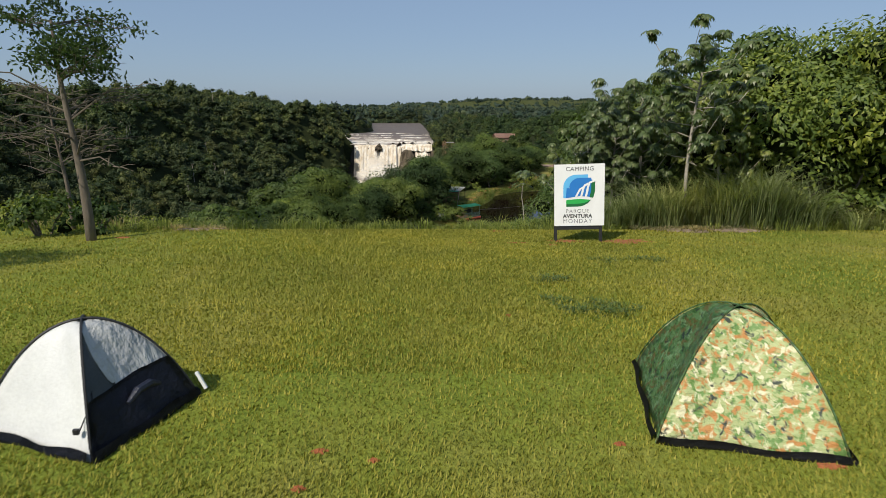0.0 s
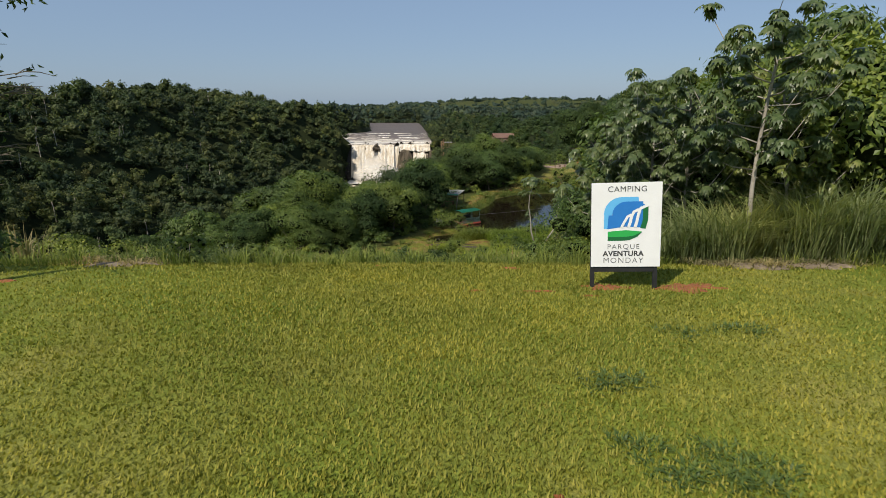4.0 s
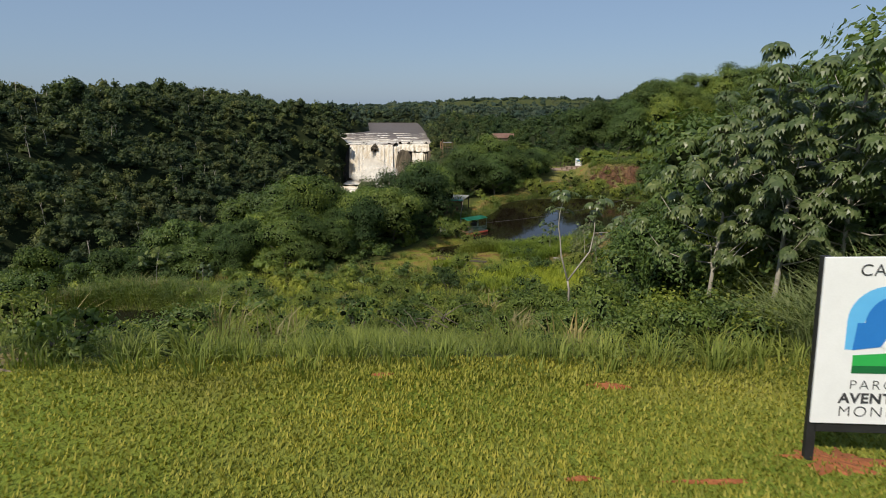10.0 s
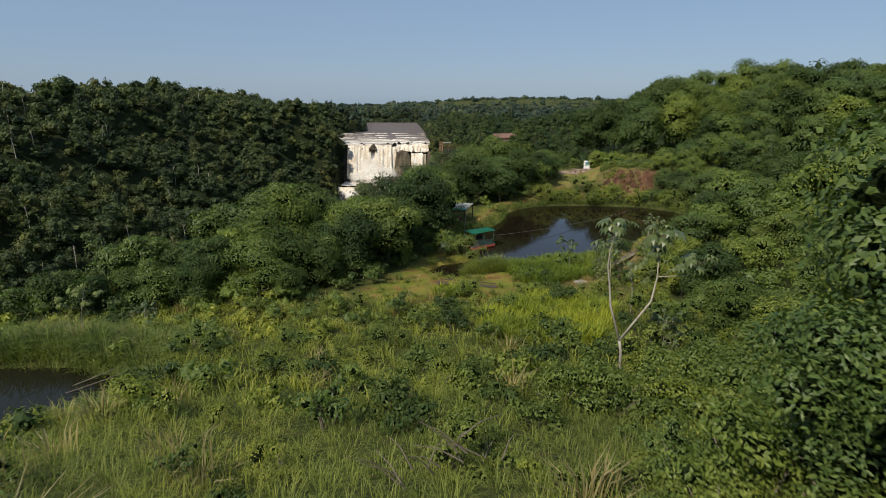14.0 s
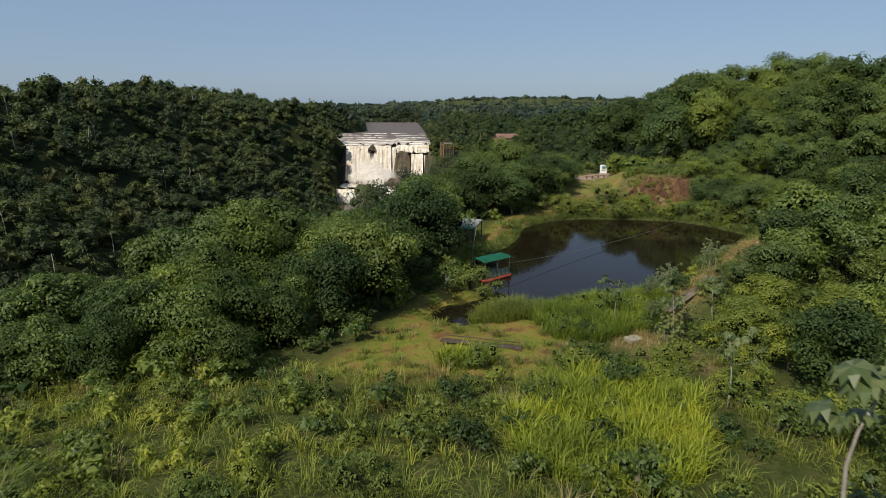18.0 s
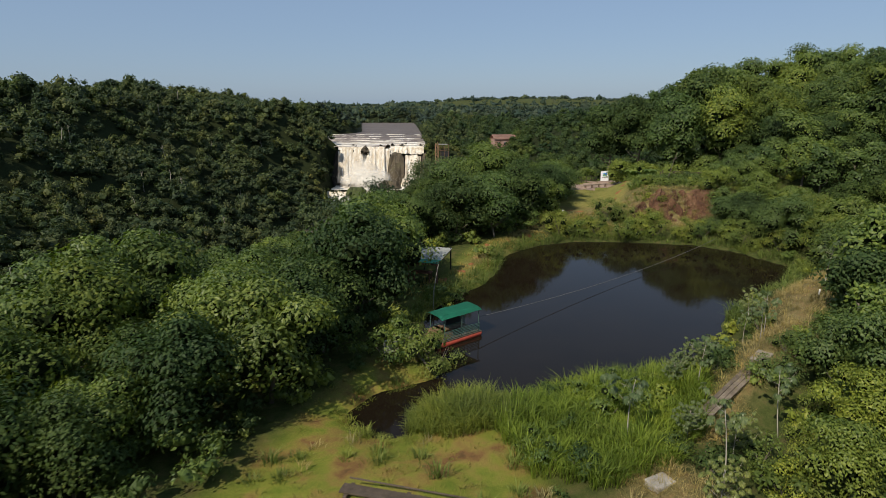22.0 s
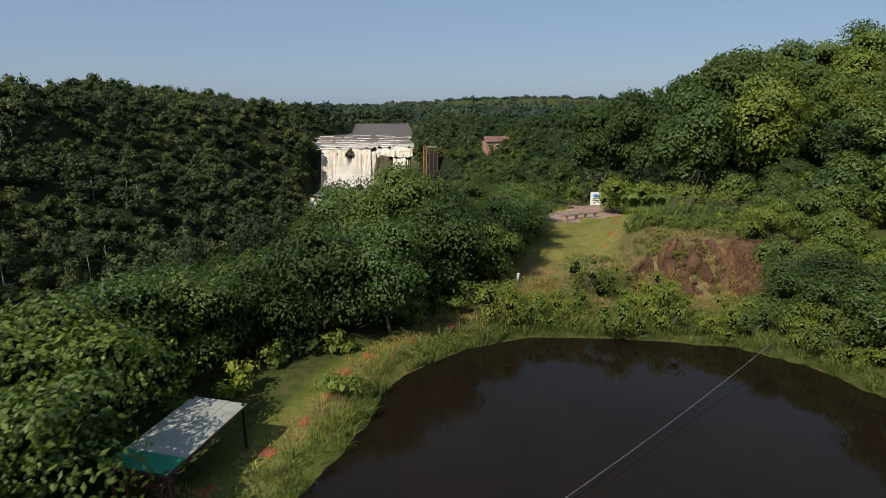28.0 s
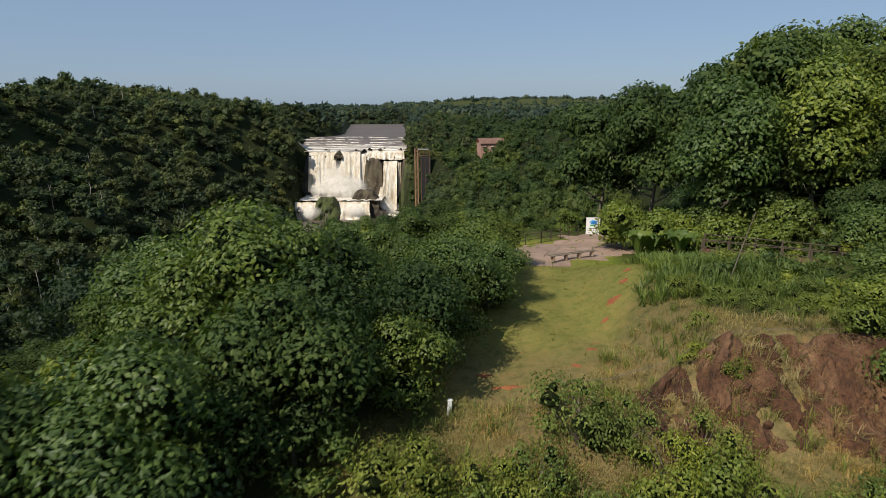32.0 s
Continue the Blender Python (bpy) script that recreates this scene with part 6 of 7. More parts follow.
# the thicket beside the lawn
tops = tree_tops(lawn_trees)
for k, (x, y, top) in enumerate(((10.1, 20.6, 4.9), (11.7, 20.2, 5.5), (13.6, 20.3, 5.6), (16.0, 20.6, 5.4), (18.5, 20.4, 5.4), (11.2, 23.2, 5.7), (13.0, 23.6, 5.9), (15.6, 23.4, 5.9), (8.9, 22.6, 3.9), (8.0, 25.0, 3.0), (18.4, 23.6, 5.8), (6.6, 22.6, 1.6), (7.8, 21.2, 2.6), (5.2, 24.2, 0.8), (6.6, 25.0, 1.6))):
    z = land1(x, y)
    lawn_trees.put(k, x, y, z - 0.3, (top + 0.3 - z) / tops[k % 3], rs.uniform(0, 360), rs.uniform(-4, 4))
# trees overhanging the pond's far corner
for k, (x, y, s) in enumerate(((31.6, 90.4, 0.95), (31.0, 94.6, 0.9), (33.4, 86.4, 1.0), (29.4, 97.2, 0.75), (33.2, 97.6, 1.0), (34.6, 92.4, 1.1), (32.0, 83.2, 0.9), (30.0, 80.2, 0.8), (36.0, 88.5, 1.2))):
    near_trees.put((3, 0, 2)[k % 3], x, y, land1(x, y) - 0.5, s, rs.uniform(0, 360), rs.uniform(-4, 4))

# shrubs over the slopes and shores
def shrub_ok(x, y):
    p = np.full(x.shape, 0.0)
    slope = (y > 18.5) & (y < 52) & (x > -30) & (x < 14)
    p = np.where(slope, 0.34 + 0.42 * sm(-2, 3, x + 3 * waves(x, y, 11, 5)) + 0.3 * (waves(x, y, 14, 2) > 0.2), p)
    bog_edge = (y >= 43) & (y < 74) & (x > -30) & (x < 18)
    p = np.where(bog_edge, np.maximum(p, 0.75 * (1 - bog_at(x, y)) * (1 - np.clip(dry_at(x, y) * 2, 0, 1))), p)
    shore = (out_of(POND, x, y) < 2.6) & (out_of(POND, x, y) > 0.35) & (y > 90)
    p = np.where(shore & (x > 9), 0.95, p)
    p = np.where((out_of(POND, x, y) > 0.3) & (out_of(POND, x, y) < 1.5) & (x < 12) & (y > 78) & (y < 94), 0.4, p)
    bank = (x > east(y) - 1) & (x < east(y) + 15) & (y > 17) & (y < 97)
    p = np.where(bank, np.maximum(p, 0.55 * (1 - np.clip(dry_at(x, y) * 1.6, 0, 1))), p)
    back = (y > 106) & (y < 128) & (x > np.interp(y, [106, 113, 120, 128], [30, 28.5, 30, 31])) & (x < 44)
    p = np.where(back, 0.85, p)
    terrace = (y > 97) & (y < 104) & (x > 13) & (x < 33)
    p = np.where(terrace, np.maximum(p, np.where(y < 100.5, 0.7, 0.16)), p)
    clear = np.abs(x - way_x(y)) < 1.6
    p = np.where(clear & (y < 30), p * 0.15, p)
    p = np.where((np.hypot(x - 35.5, y - 118) < 4.5) | (np.hypot(x - 28, y - 135) < 3), 0, p)
    return p * dry_ground(x, y, 0.35) * (bog_at(x, y) < 0.5) * (lawn_at(x, y) < 0.62) * in_view(x, y, 3)


X, Y, Z = scatter(-30, 46, 18.5, 130, 1.75, 3, shrub_ok)
spots = []
UX, UY, UZ = scatter(-34, 20, 52, 136, 2.3, 33, lambda x, y: np.where(y > 84, 0.85, 0.5) * rim_ok(x - 1.3, y) * (lawn_at(x, y) < 0.3) * dry_ground(x, y, 0.8))
for x, y, z in zip(UX, UY, UZ):
    spots.append((60.0, rs.choice(4, p=[0.5, 0.35, 0.15, 0.0]), x, y, z - 0.1, rs.uniform(1.1, 1.7), rs.uniform(0, 360)))
for k, (x, y, z) in enumerate(zip(X, Y, Z)):
    s = rs.uniform(0.55, 1.15) * (0.8 if y < 30 else 1.0) * (1.35 if x > east(y) + 4 else 1.0)
    if 93 < y < 101 and x > 9:
        continue
    kind_ = rs.choice(4, p=[0.3, 0.3, 0.15, 0.25]) if y > 90 or x < 3 else rs.choice(4, p=[0.4, 0.25, 0.25, 0.1])
    spots.append((np.hypot(x - way_x(y), max(0.0, y - 84) * 1.0) + 0.15 * y, kind_, x, y, z - 0.1, s, rs.uniform(0, 360)))
spots.sort()
for c_ in spots[:150]:
    shrubs.put(*c_[1:])
COARSE = [crown(np.random.RandomState(170 + k), R, 7, 34, 0.155, 0.085, BALL1, coreR=0.55) for k, R in enumerate(SHRUB_R)]
rest = {}
for d_, kind_, x, y, z, s, a in spots[150:]:
    V, T = COARSE[kind_]
    V = V * s + np.array([0, 0, SHRUB_R[kind_][2] * 0.72 * s])
    c, d = math.cos(radians(a)), math.sin(radians(a))
    rest.setdefault(kind_, []).append((np.stack([V[:, 0] * c - V[:, 1] * d + x, V[:, 0] * d + V[:, 1] * c + y, V[:, 2] + z], 1), T))
for kind_, lot in sorted(rest.items()):
    tagged(new("undergrowth", tri_mesh("undergrowth", *join(lot), [(M_LEAF, M_LEAFY, M_LEAFD, M_TALL)[kind_]])), "thick leafy undergrowth on the slopes and shores", "undergrowth", kind="stuff")
for x, y, s in ((1.0, 68.2, 1.35), (0.2, 69.2, 1.3), (2.3, 77.6, 0.9), (2.9, 78.8, 0.8), (3.4, 80.0, 0.7), (-0.6, 68.0, 1.3), (-9.4, 15.6, 0.9), (-10.6, 15.2, 1.1), (-6.0, 17.6, 0.7), (-4.6, 18.0, 0.6), (12.5, 17.8, 1.3), (10.8, 18.4, 1.5), (9.4, 19.2, 1.5), (7.8, 19.6, 1.3), (14.5, 18.5, 1.6)):
    shrubs.put(rs.randint(3), x, y, land1(x, y) - 0.1, s, rs.uniform(0, 360))

# broad bushes with small leaves along the far shore and terrace
bank_bush = Grove([bush(84 + k, lab, "shore bushes", (1.7, 1.5, 1.15), 10, 160, 0.12, 0.06, lf, "broad_bush") for k, (lab, lf) in enumerate((
    ("broad yellow-green bush on the pond bank", M_LEAFY), ("broad olive bush with fine leaves", M_TALL), ("wide mid-green bush on the bank", M_LEAF)))])


def bank_ok(x, y):
    d = out_of(POND, x, y)
    p = np.where((y > 90) & (d > 0.4) & (d < 3.6) & (x > 9), 0.95, 0.0)
    p = np.where((y > 96) & (y < 101.2) & (x > 15.5) & (x < 34), np.maximum(p, 0.75 * (waves(x, y, 7, 2) > -0.35)), p)
    p = np.where((y > 101.2) & (y < 107) & (x > 14) & (x < 34), 0.14, p)
    p = np.where((y > 104) & (y < 110) & (x > 23.5) & (x < 33), 0.6, p)
    return p * (lawn_at(x, y) < 0.55)


X, Y, Z = scatter(9, 40, 90, 110, 1.75, 67, bank_ok)
for x, y, z in zip(X, Y, Z):
    if x - np.interp(y, [90, 99], [10.5, 15.5]) > -2:
        bank_bush.put(rs.choice(3, p=[0.5, 0.42, 0.08]), x, y, z - 0.15, rs.uniform(0.9, 1.4) * (0.5 if y > 101.2 else 1.0), rs.uniform(0, 360))

X, Y, Z = scatter(-13, 13, 23, 53, 2.3, 92, lambda x, y: (0.36 + 0.35 * sm(-3, 4, x + 3 * waves(x, y, 9, 3))) * dry_ground(x, y, 0.6) * (np.hypot((x - 6) / 3.8, (y - 45) / 5) > 1) * in_view(x, y, 0))
for x, y, z in zip(X, Y, Z):
    bank_bush.put(rs.choice(3, p=[0.35, 0.35, 0.3]), x, y, z - 0.2, rs.uniform(0.45, 0.8), rs.uniform(0, 360))
X, Y, Z = scatter(3, 15, 23.5, 38, 1.55, 96, lambda x, y: 0.92 * (x > np.interp(y, [23.5, 30, 38], [3.2, 4.6, 7.0])) * (np.hypot(x - 5.1, y - 33.6) > 0.9))
for x, y, z in zip(X, Y, Z):
    bank_bush.put(rs.choice(3, p=[0.62, 0.28, 0.10]), x, y, z - 0.2, rs.uniform(0.75, 1.15), rs.uniform(0, 360))
for x, y, s in ((4.3, 32.6, 0.95), (5.9, 32.4, 1.0), (3.2, 33.2, 0.85), (7.4, 32.8, 1.05)):
    bank_bush.put(rs.choice(3), x, y, land1(x, y) - 0.15, s, rs.uniform(0, 360))
X, Y, Z = scatter(31.5, 39, 95.5, 106, 2.6, 94, lambda x, y: 0.9 * (out_of(POND, x, y) > 1.2))
for x, y, z in zip(X, Y, Z):
    near_trees.put(rs.choice(4, p=[0.3, 0.2, 0.3, 0.2]), x, y, z - 0.8, rs.uniform(0.75, 1.0), rs.uniform(0, 360))
X, Y, Z = scatter(9.5, 26, 53, 72, 1.7, 93, lambda x, y: 0.8 * dry_ground(x, y, 0.8) * (dry_at(x, y) < 0.25) * (x > np.interp(y, [53, 58, 66], [7, 12.5, 14.5])) * (np.abs(x - 14.6) + np.abs(y - 63.4) > 1.0))
for x, y, z in zip(X, Y, Z):
    bank_bush.put(rs.choice(3, p=[0.5, 0.3, 0.2]), x, y, z - 0.2, rs.uniform(0.5, 0.85), rs.uniform(0, 360))
for x, y, s in ((6.4, 20.8, 1.0), (8.0, 22.0, 1.2), (9.8, 21.4, 1.2), (7.2, 24.2, 1.2), (5.6, 23.8, 1.0), (11.4, 23.0, 1.3), (4.4, 22.6, 0.8), (6.4, 27.2, 1.2), (8.8, 27.0, 1.3), (11.0, 26.4, 1.3), (13.4, 22.6, 1.4), (-13.0, 19.5, 1.0), (-11.4, 20.8, 0.9), (-15.0, 21.5, 1.2), (-9.6, 21.4, 0.8), (-17.5, 23.0, 1.2), (-13.2, 24.0, 1.1), (-6.6, 22.4, 0.7), (1.75, 67.55, 1.12), (3.7, 19.4, 0.6), (4.7, 19.0, 0.7), (5.7, 18.9, 0.65), (3.0, 21.0, 0.7), (4.1, 21.2, 0.85), (5.2, 20.4, 0.85), (2.0, 22.6, 0.6), (2.8, 19.0, 0.55), (3.6, 18.6, 0.6), (4.6, 20.0, 0.75), (5.6, 19.6, 0.8), (6.6, 19.0, 0.8), (3.4, 20.0, 0.65), (5.0, 18.4, 0.6), (6.4, 18.2, 0.65), (-16.6, 28.4, 0.9), (-19.4, 29.2, 1.1), (-22.4, 31.0, 1.1), (-23.0, 34.5, 1.1), (-22.0, 38.5, 1.2), (-12.0, 29.0, 0.6)):
    bank_bush.put(rs.randint(3), x, y, land1(x, y) - 0.2, s, rs.uniform(0, 360))

# cecropias by the sign and small ones on the bank
big_cec = Grove([cecropia(90 + k, 6.0, 0.062, 24, 14, 0.165, "tall cecropia tree with drooping umbrella leaves and pale trunk", "cecropias", 0.40, 0.25) for k in range(3)])
for k, (x, y, s) in enumerate(((7.2, 17.6, 0.98), (4.88, 21.2, 0.82), (5.65, 20.3, 0.88), (6.35, 19.6, 0.90), (8.7, 19.0, 0.86), (6.6, 22.4, 0.95), (9.2, 22.4, 1.02))):
    big_cec.put(k, x, y, land1(x, y), s, rs.uniform(0, 360))
for k, (x, y, s) in enumerate(((12.9, 65.4, 0.30), (13.8, 66.2, 0.33), (12.2, 64.4, 0.27), (14.6, 66.9, 0.30), (11.2, 60.4, 0.34), (12.4, 59.2, 0.36), (10.2, 55.6, 0.36), (7.8, 38.2, 0.42))):
    big_cec.put(k, x, y, land1(x, y) - 0.15, s, rs.uniform(0, 360))
small_cec = Grove([cecropia(95 + k, 6.0, 0.055, 4, 4, 0.34, "young cecropia with thin pale forked trunk and few leaves", "young cecropias", 0.55, 0.26) for k in range(3)])
for x, y, s in ((9.9, 48.6, 0.55), (8.9, 60.0, 0.52), (11.3, 57.6, 0.50), (17.0, 66.6, 0.36), (18.9, 69.6, 0.44), (18.2, 70.2, 0.34), (19.6, 72.6, 0.36), (13.2, 64.2, 0.44), (15.0, 61.0, 0.5), (20.4, 73.8, 0.3), (-16.4, 41.0, 0.5), (-14.6, 42.6, 0.4), (24.0, 73.0, 0.5)):
    small_cec.put(rs.randint(3), x, y, land1(x, y), s, rs.uniform(0, 360), rs.uniform(-8, 8))

# young cecropia on the slope, forked low, with a side arm and few large leaves
def forked_cecropia(x, y):
    rs = np.random.RandomState(117)
    t = thing("cecropia_tree", "young cecropia with white trunk forked low above the bushes", "tree", pose(x, y, 0), group="young cecropias")
    z = land1(x, y)
    bm = bmesh.new()
    stem = [(0.1, 0, z - 0.3), (0.08, 0, -4.75), (0, 0, -4.36)]
    left = [(0, 0, -4.36), (-0.31, 0.2, -3.2), (-0.36, 0.3, -2.5), (-0.48, 0.2, -1.9), (-0.47, 0.1, -1.27), (-0.31, 0, -0.6)]
    far = [(0, 0, -4.36), (0.5, -0.1, -3.55), (0.88, -0.15, -2.95), (1.03, -0.1, -2.15), (1.06, 0, -1.6), (1.12, 0.1, -0.9)]
    arm = [(1.03, -0.1, -2.15), (1.5, -0.1, -2.12), (2.0, -0.1, -2.1), (2.4, 0, -1.75)]
    for line, r0, r1 in ((stem, 0.05, 0.045), (left, 0.042, 0.016), (far, 0.042, 0.016), (arm, 0.018, 0.010)):
        tube(bm, [Vector(p) for p in line], list(np.linspace(r0, r1, len(line))), 8)
    part("trunk", bm, M_PALEBARK, t, "white ringed trunk", smooth=True)
    stalks, leaves = bmesh.new(), []
    for tip, n in ((left[-1], 9), (left[-2], 5), (far[-1], 10), (far[-2], 6), (arm[-1], 7), (arm[-2], 3)):
        for k in range(n):
            d = rand_dir(1, rs)[0]
            d[2] = d[2] * 0.4 + 0.3
            c = np.array(tip) + d * rs.uniform(0.3, 0.62)
            tube(stalks, [Vector(tip), Vector(c)], [0.008, 0.005], 3, False)
            leaves.append(palmate(c, d * 0.6 + np.array([0, 0, 0.8]), rs.uniform(0.24, 0.36), rs, 10))
    tagged(part("stalks", stalks, M_BARK, t), "thin leaf stalks", kind="stuff")
    V, T = join(leaves)
    hang("leaves", tri_mesh("leaves", V, T, [M_CECRO]), t)


forked_cecropia(5.03, 35.0)

# tall tree beside the lawn whose lowest boughs reach over the view
tall_one = tree(98, "overhanging_tree", "tall broadleaf tree beside the lawn with spreading boughs", "tree", "", (2.7, 2.6, 0.9), 6.0, 16, 220, 0.17, 0.08, M_LEAFD, r=0.14, limbs=3)
tall_one.matrix_basis = pose(13.4, 16.3, land1(13.4, 16.3) - 0.7, 0, 0, 40)

# two sparse trees at the lawn's left edge


def sparse_tree(seed, x, y, H, r, label, leafy):
    rs = np.random.RandomState(seed)
    t = thing("sparse_tree", label, "tree", pose(x, y, land1(x, y)))
    bm = bmesh.new()
    pts = [Vector((-0.05 * H * s + 0.05 * math.sin(6 * s), 0.02 * H * s, H * s - 0.2 * (s == 0))) for s in np.linspace(0, 1, 9)]
    tube(bm, pts, [r * (1.15 - 0.11 * k) for k in range(9)], 8)
    part("trunk", bm, M_BARK, t, smooth=True)
    parts = []
    for k in range(24):
        bm = bmesh.new()
        i = 3 + k % 5
        p = pts[i].lerp(pts[i + 1], rs.rand())
        a = rs.uniform(0, 6.28)
        ln = H * rs.uniform(0.26, 0.50) * (1.1 - 0.08 * i)
        d = Vector((math.cos(a), math.sin(a), rs.uniform(-0.05, 0.6)))
        q, e = p + d * ln * 0.55 + Vector((0, 0, 0.09 * ln)), p + d * ln + Vector((0, 0, -0.10 * ln))
        tube(bm, [p, q, e], [r * 0.26, r * 0.15, r * 0.05], 5)
        for j in range(8):
            b = p.lerp(e, rs.uniform(0.35, 1)) + Vector((0, 0, 0.02))
            f = b + Vector((*(rs.normal(size=2) * 0.4 + np.array([math.cos(a), math.sin(a)]) * 0.4), rs.uniform(-0.15, 0.5))) * H * 0.13
            tube(bm, [b, b.lerp(f, 0.5) + Vector((0, 0, 0.03)), f], [0.012, 0.008, 0.003], 4)
            if leafy and (i >= 6 or rs.rand() < 0.10):
                n = 20 if i >= 6 else 8
                P = np.array(f) + rs.normal(size=(n, 3)) * 0.15 * np.array([1, 1, 0.7])
                parts.append(leaf_tris(P, unit(rand_dir(n, rs) + np.array([0, 0, -0.4])), 0.13, 0.055, rs))
        part("branch", bm, M_BARK, t)
    for dx, dz, n, sp in ((0.05, 0.35, 160, 0.20), (0.45, -0.5, 360, 0.36), (-0.1, -0.75, 260, 0.32), (1.1, -0.45, 130, 0.20), (0.9, -0.9, 130, 0.26)) if leafy else ((0.0, 0.0, 30, 0.2),):
        P = np.array(pts[8]) + np.array([dx, 0, dz]) + rs.normal(size=(n, 3)) * sp * np.array([1, 1, 0.75])
        parts.append(leaf_tris(P, unit(rand_dir(n, rs) + np.array([0, 0, -0.4])), 0.15, 0.06, rs))
    V, T = join(parts)
    hang("leaves", tri_mesh("leaves", V, T, [M_LEAFD]), t)


sparse_tree(5, -8.85, 14.35, 5.2, 0.11, "thin half-bare tree with leaves at its top", True)
sparse_tree(8, -10.7, 16.6, 4.0, 0.06, "thin almost bare tree at the lawn edge", False)
sparse_tree(9, -11.3, 8.2, 4.2, 0.10, "small half-bare tree beside the lawn", True)

# ---- grasses ----


def stuff(name, parts, mat, label, category="grass"):
    V, T = join(parts)
    return tagged(new(name, tri_mesh(name, V, T, [mat])), label, category, kind="stuff")


def clumps(X, Y, Z, n, hmin, hmax, W, spread, lean, seed):
    rs = np.random.RandomState(seed)
    m = len(X) * n
    C = np.repeat(np.stack([X, Y, Z - 0.03], 1), n, 0)
    A = rs.uniform(0, 2 * math.pi, m)
    C = C + np.stack([np.cos(A), np.sin(A), np.zeros(m)], 1) * spread * rs.rand(m)[:, None]
    Hs = np.repeat(rs.uniform(hmin, hmax, len(X)), n) * rs.uniform(0.55, 1.1, m)
    return blade_tris(C, A + rs.normal(size=m) * 0.5, Hs, W * rs.uniform(0.7, 1.3, m), rs.uniform(lean[0], lean[1], m), rs)


def tall_ok(x, y):
    p = np.where((y > 17.4) & (x < 4.5), 1.0, 0.75) * (y < 54)
    return p * dry_ground(x, y, 0.25) * in_view(x, y, 1) * (lawn_at(x, y) < 0.5) * (bog_at(x, y) < 0.6)


X, Y, Z = scatter(-24, 13, 16.8, 34, 0.62, 5, tall_ok)
stuff("tall_grass", [clumps(X, Y, Z, 44, 0.30, 0.65, 0.011, 0.32, (0.5, 1.6), 6)], M_TALL, "tall green guinea grass on the slope")
X, Y, Z = scatter(-34, 14, 33, 56, 1.0, 7, tall_ok)
stuff("tall_grass", [clumps(X, Y, Z, 44, 0.4, 0.85, 0.024, 0.5, (0.4, 1.3), 8)], M_TALL, "tall green grass on the lower slope")
X, Y, Z = scatter(-30, 2, 17.5, 52, 2.6, 9, lambda x, y: 0.7 * tall_ok(x, y) * (waves(x, y, 11, 7) > 0.0))
stuff("dry_grass", [clumps(X, Y, Z, 44, 0.7, 1.3, 0.03, 0.6, (0.1, 0.9), 10)], M_DRY, "dry straw-coloured grass among the green")
# thick grass beside the sign
X, Y, Z = scatter(4.9, 11.2, 17.1, 19.0, 0.34, 11, lambda x, y: np.full(x.shape, 0.95))
rise = np.interp(X, [4.9, 5.6, 6.4, 7.8, 8.8, 9.6, 10.6, 11.2], [0.9, 1.1, 1.25, 1.6, 1.95, 1.6, 1.2, 0.8]) + 0.2 * waves(X, Y, 2.1, 3)
stuff("tall_grass", [clumps(X[k_], Y[k_], Z[k_], 64, lo_, lo_ + 0.4, 0.024, 0.30, (0.35, 1.05), 12) for k_, lo_ in ((rise < 1.2, 1.15), ((rise >= 1.2) & (rise < 1.6), 1.65), (rise >= 1.6, 2.3))], M_TUSSOCK, "thick grey-green grass tussocks behind the sign")
X, Y, Z = scatter(12.2, 16.5, 17.0, 18.6, 0.4, 47, lambda x, y: np.full(x.shape, 0.9))
stuff("tall_grass", [clumps(X, Y, Z, 50, 0.8, 1.3, 0.022, 0.28, (0.5, 1.3), 48)], M_TUSSOCK, "grey-green grass tussocks at the lawn's edge")
X, Y, Z = scatter(-13, 14, 16.6, 17.9, 0.45, 13, lambda x, y: np.full(x.shape, 0.75))
stuff("tall_grass", [clumps(X, Y, Z, 22, 0.25, 0.6, 0.02, 0.25, (0.2, 0.9), 14)], M_TALL, "ragged grass fringe along the lawn edge")
# reeds at the pond's near end and on the slope
REEDS = [(4.6, 61.4), (5.4, 63.6), (7.0, 64.8), (9.4, 65.9), (12.0, 66.5), (13.6, 66.6), (13.4, 64.4), (12.2, 61.6), (9.6, 58.8), (7.6, 57.6), (5.4, 58.6)]
X, Y, Z = scatter(3.8, 14.0, 57.0, 67.5, 0.36, 15, lambda x, y: 1.0 * (out_of(REEDS, x, y) < 0.25 + 0.3 * waves(x, y, 2.3, 1)))
stuff("reeds", [clumps(X, Y, np.maximum(Z, POND_Z - 0.1), 34, 0.75, 1.30, 0.030, 0.30, (0.25, 0.95), 16)], M_REED, "bright green reed bed at the pond edge", "reeds")
X, Y, Z = scatter(0.4, 5.8, 60.0, 66.5, 0.26, 17, lambda x, y: 1.0 * (np.hypot((x - 3.0) / 2.3, (y - 62.7) / 1.7) < 1))
dome = 1.35 * np.sqrt(np.maximum(0.15, 1 - ((X - 3.0) / 2.4) ** 2 - ((Y - 62.7) / 1.8) ** 2))
stuff("reeds", [clumps(X[k_], Y[k_], np.maximum(Z[k_], -10.3), 26, lo_, hi_, 0.026, 0.28, (0.3, 1.1), 18) for k_, lo_, hi_ in ((dome > 1.15, 1.25, 1.5), ((dome <= 1.15) & (dome > 0.8), 0.95, 1.2), (dome <= 0.8, 0.55, 0.85))], M_SEDGE, "rounded clump of fine grey-green sedge by the inlet", "reeds")
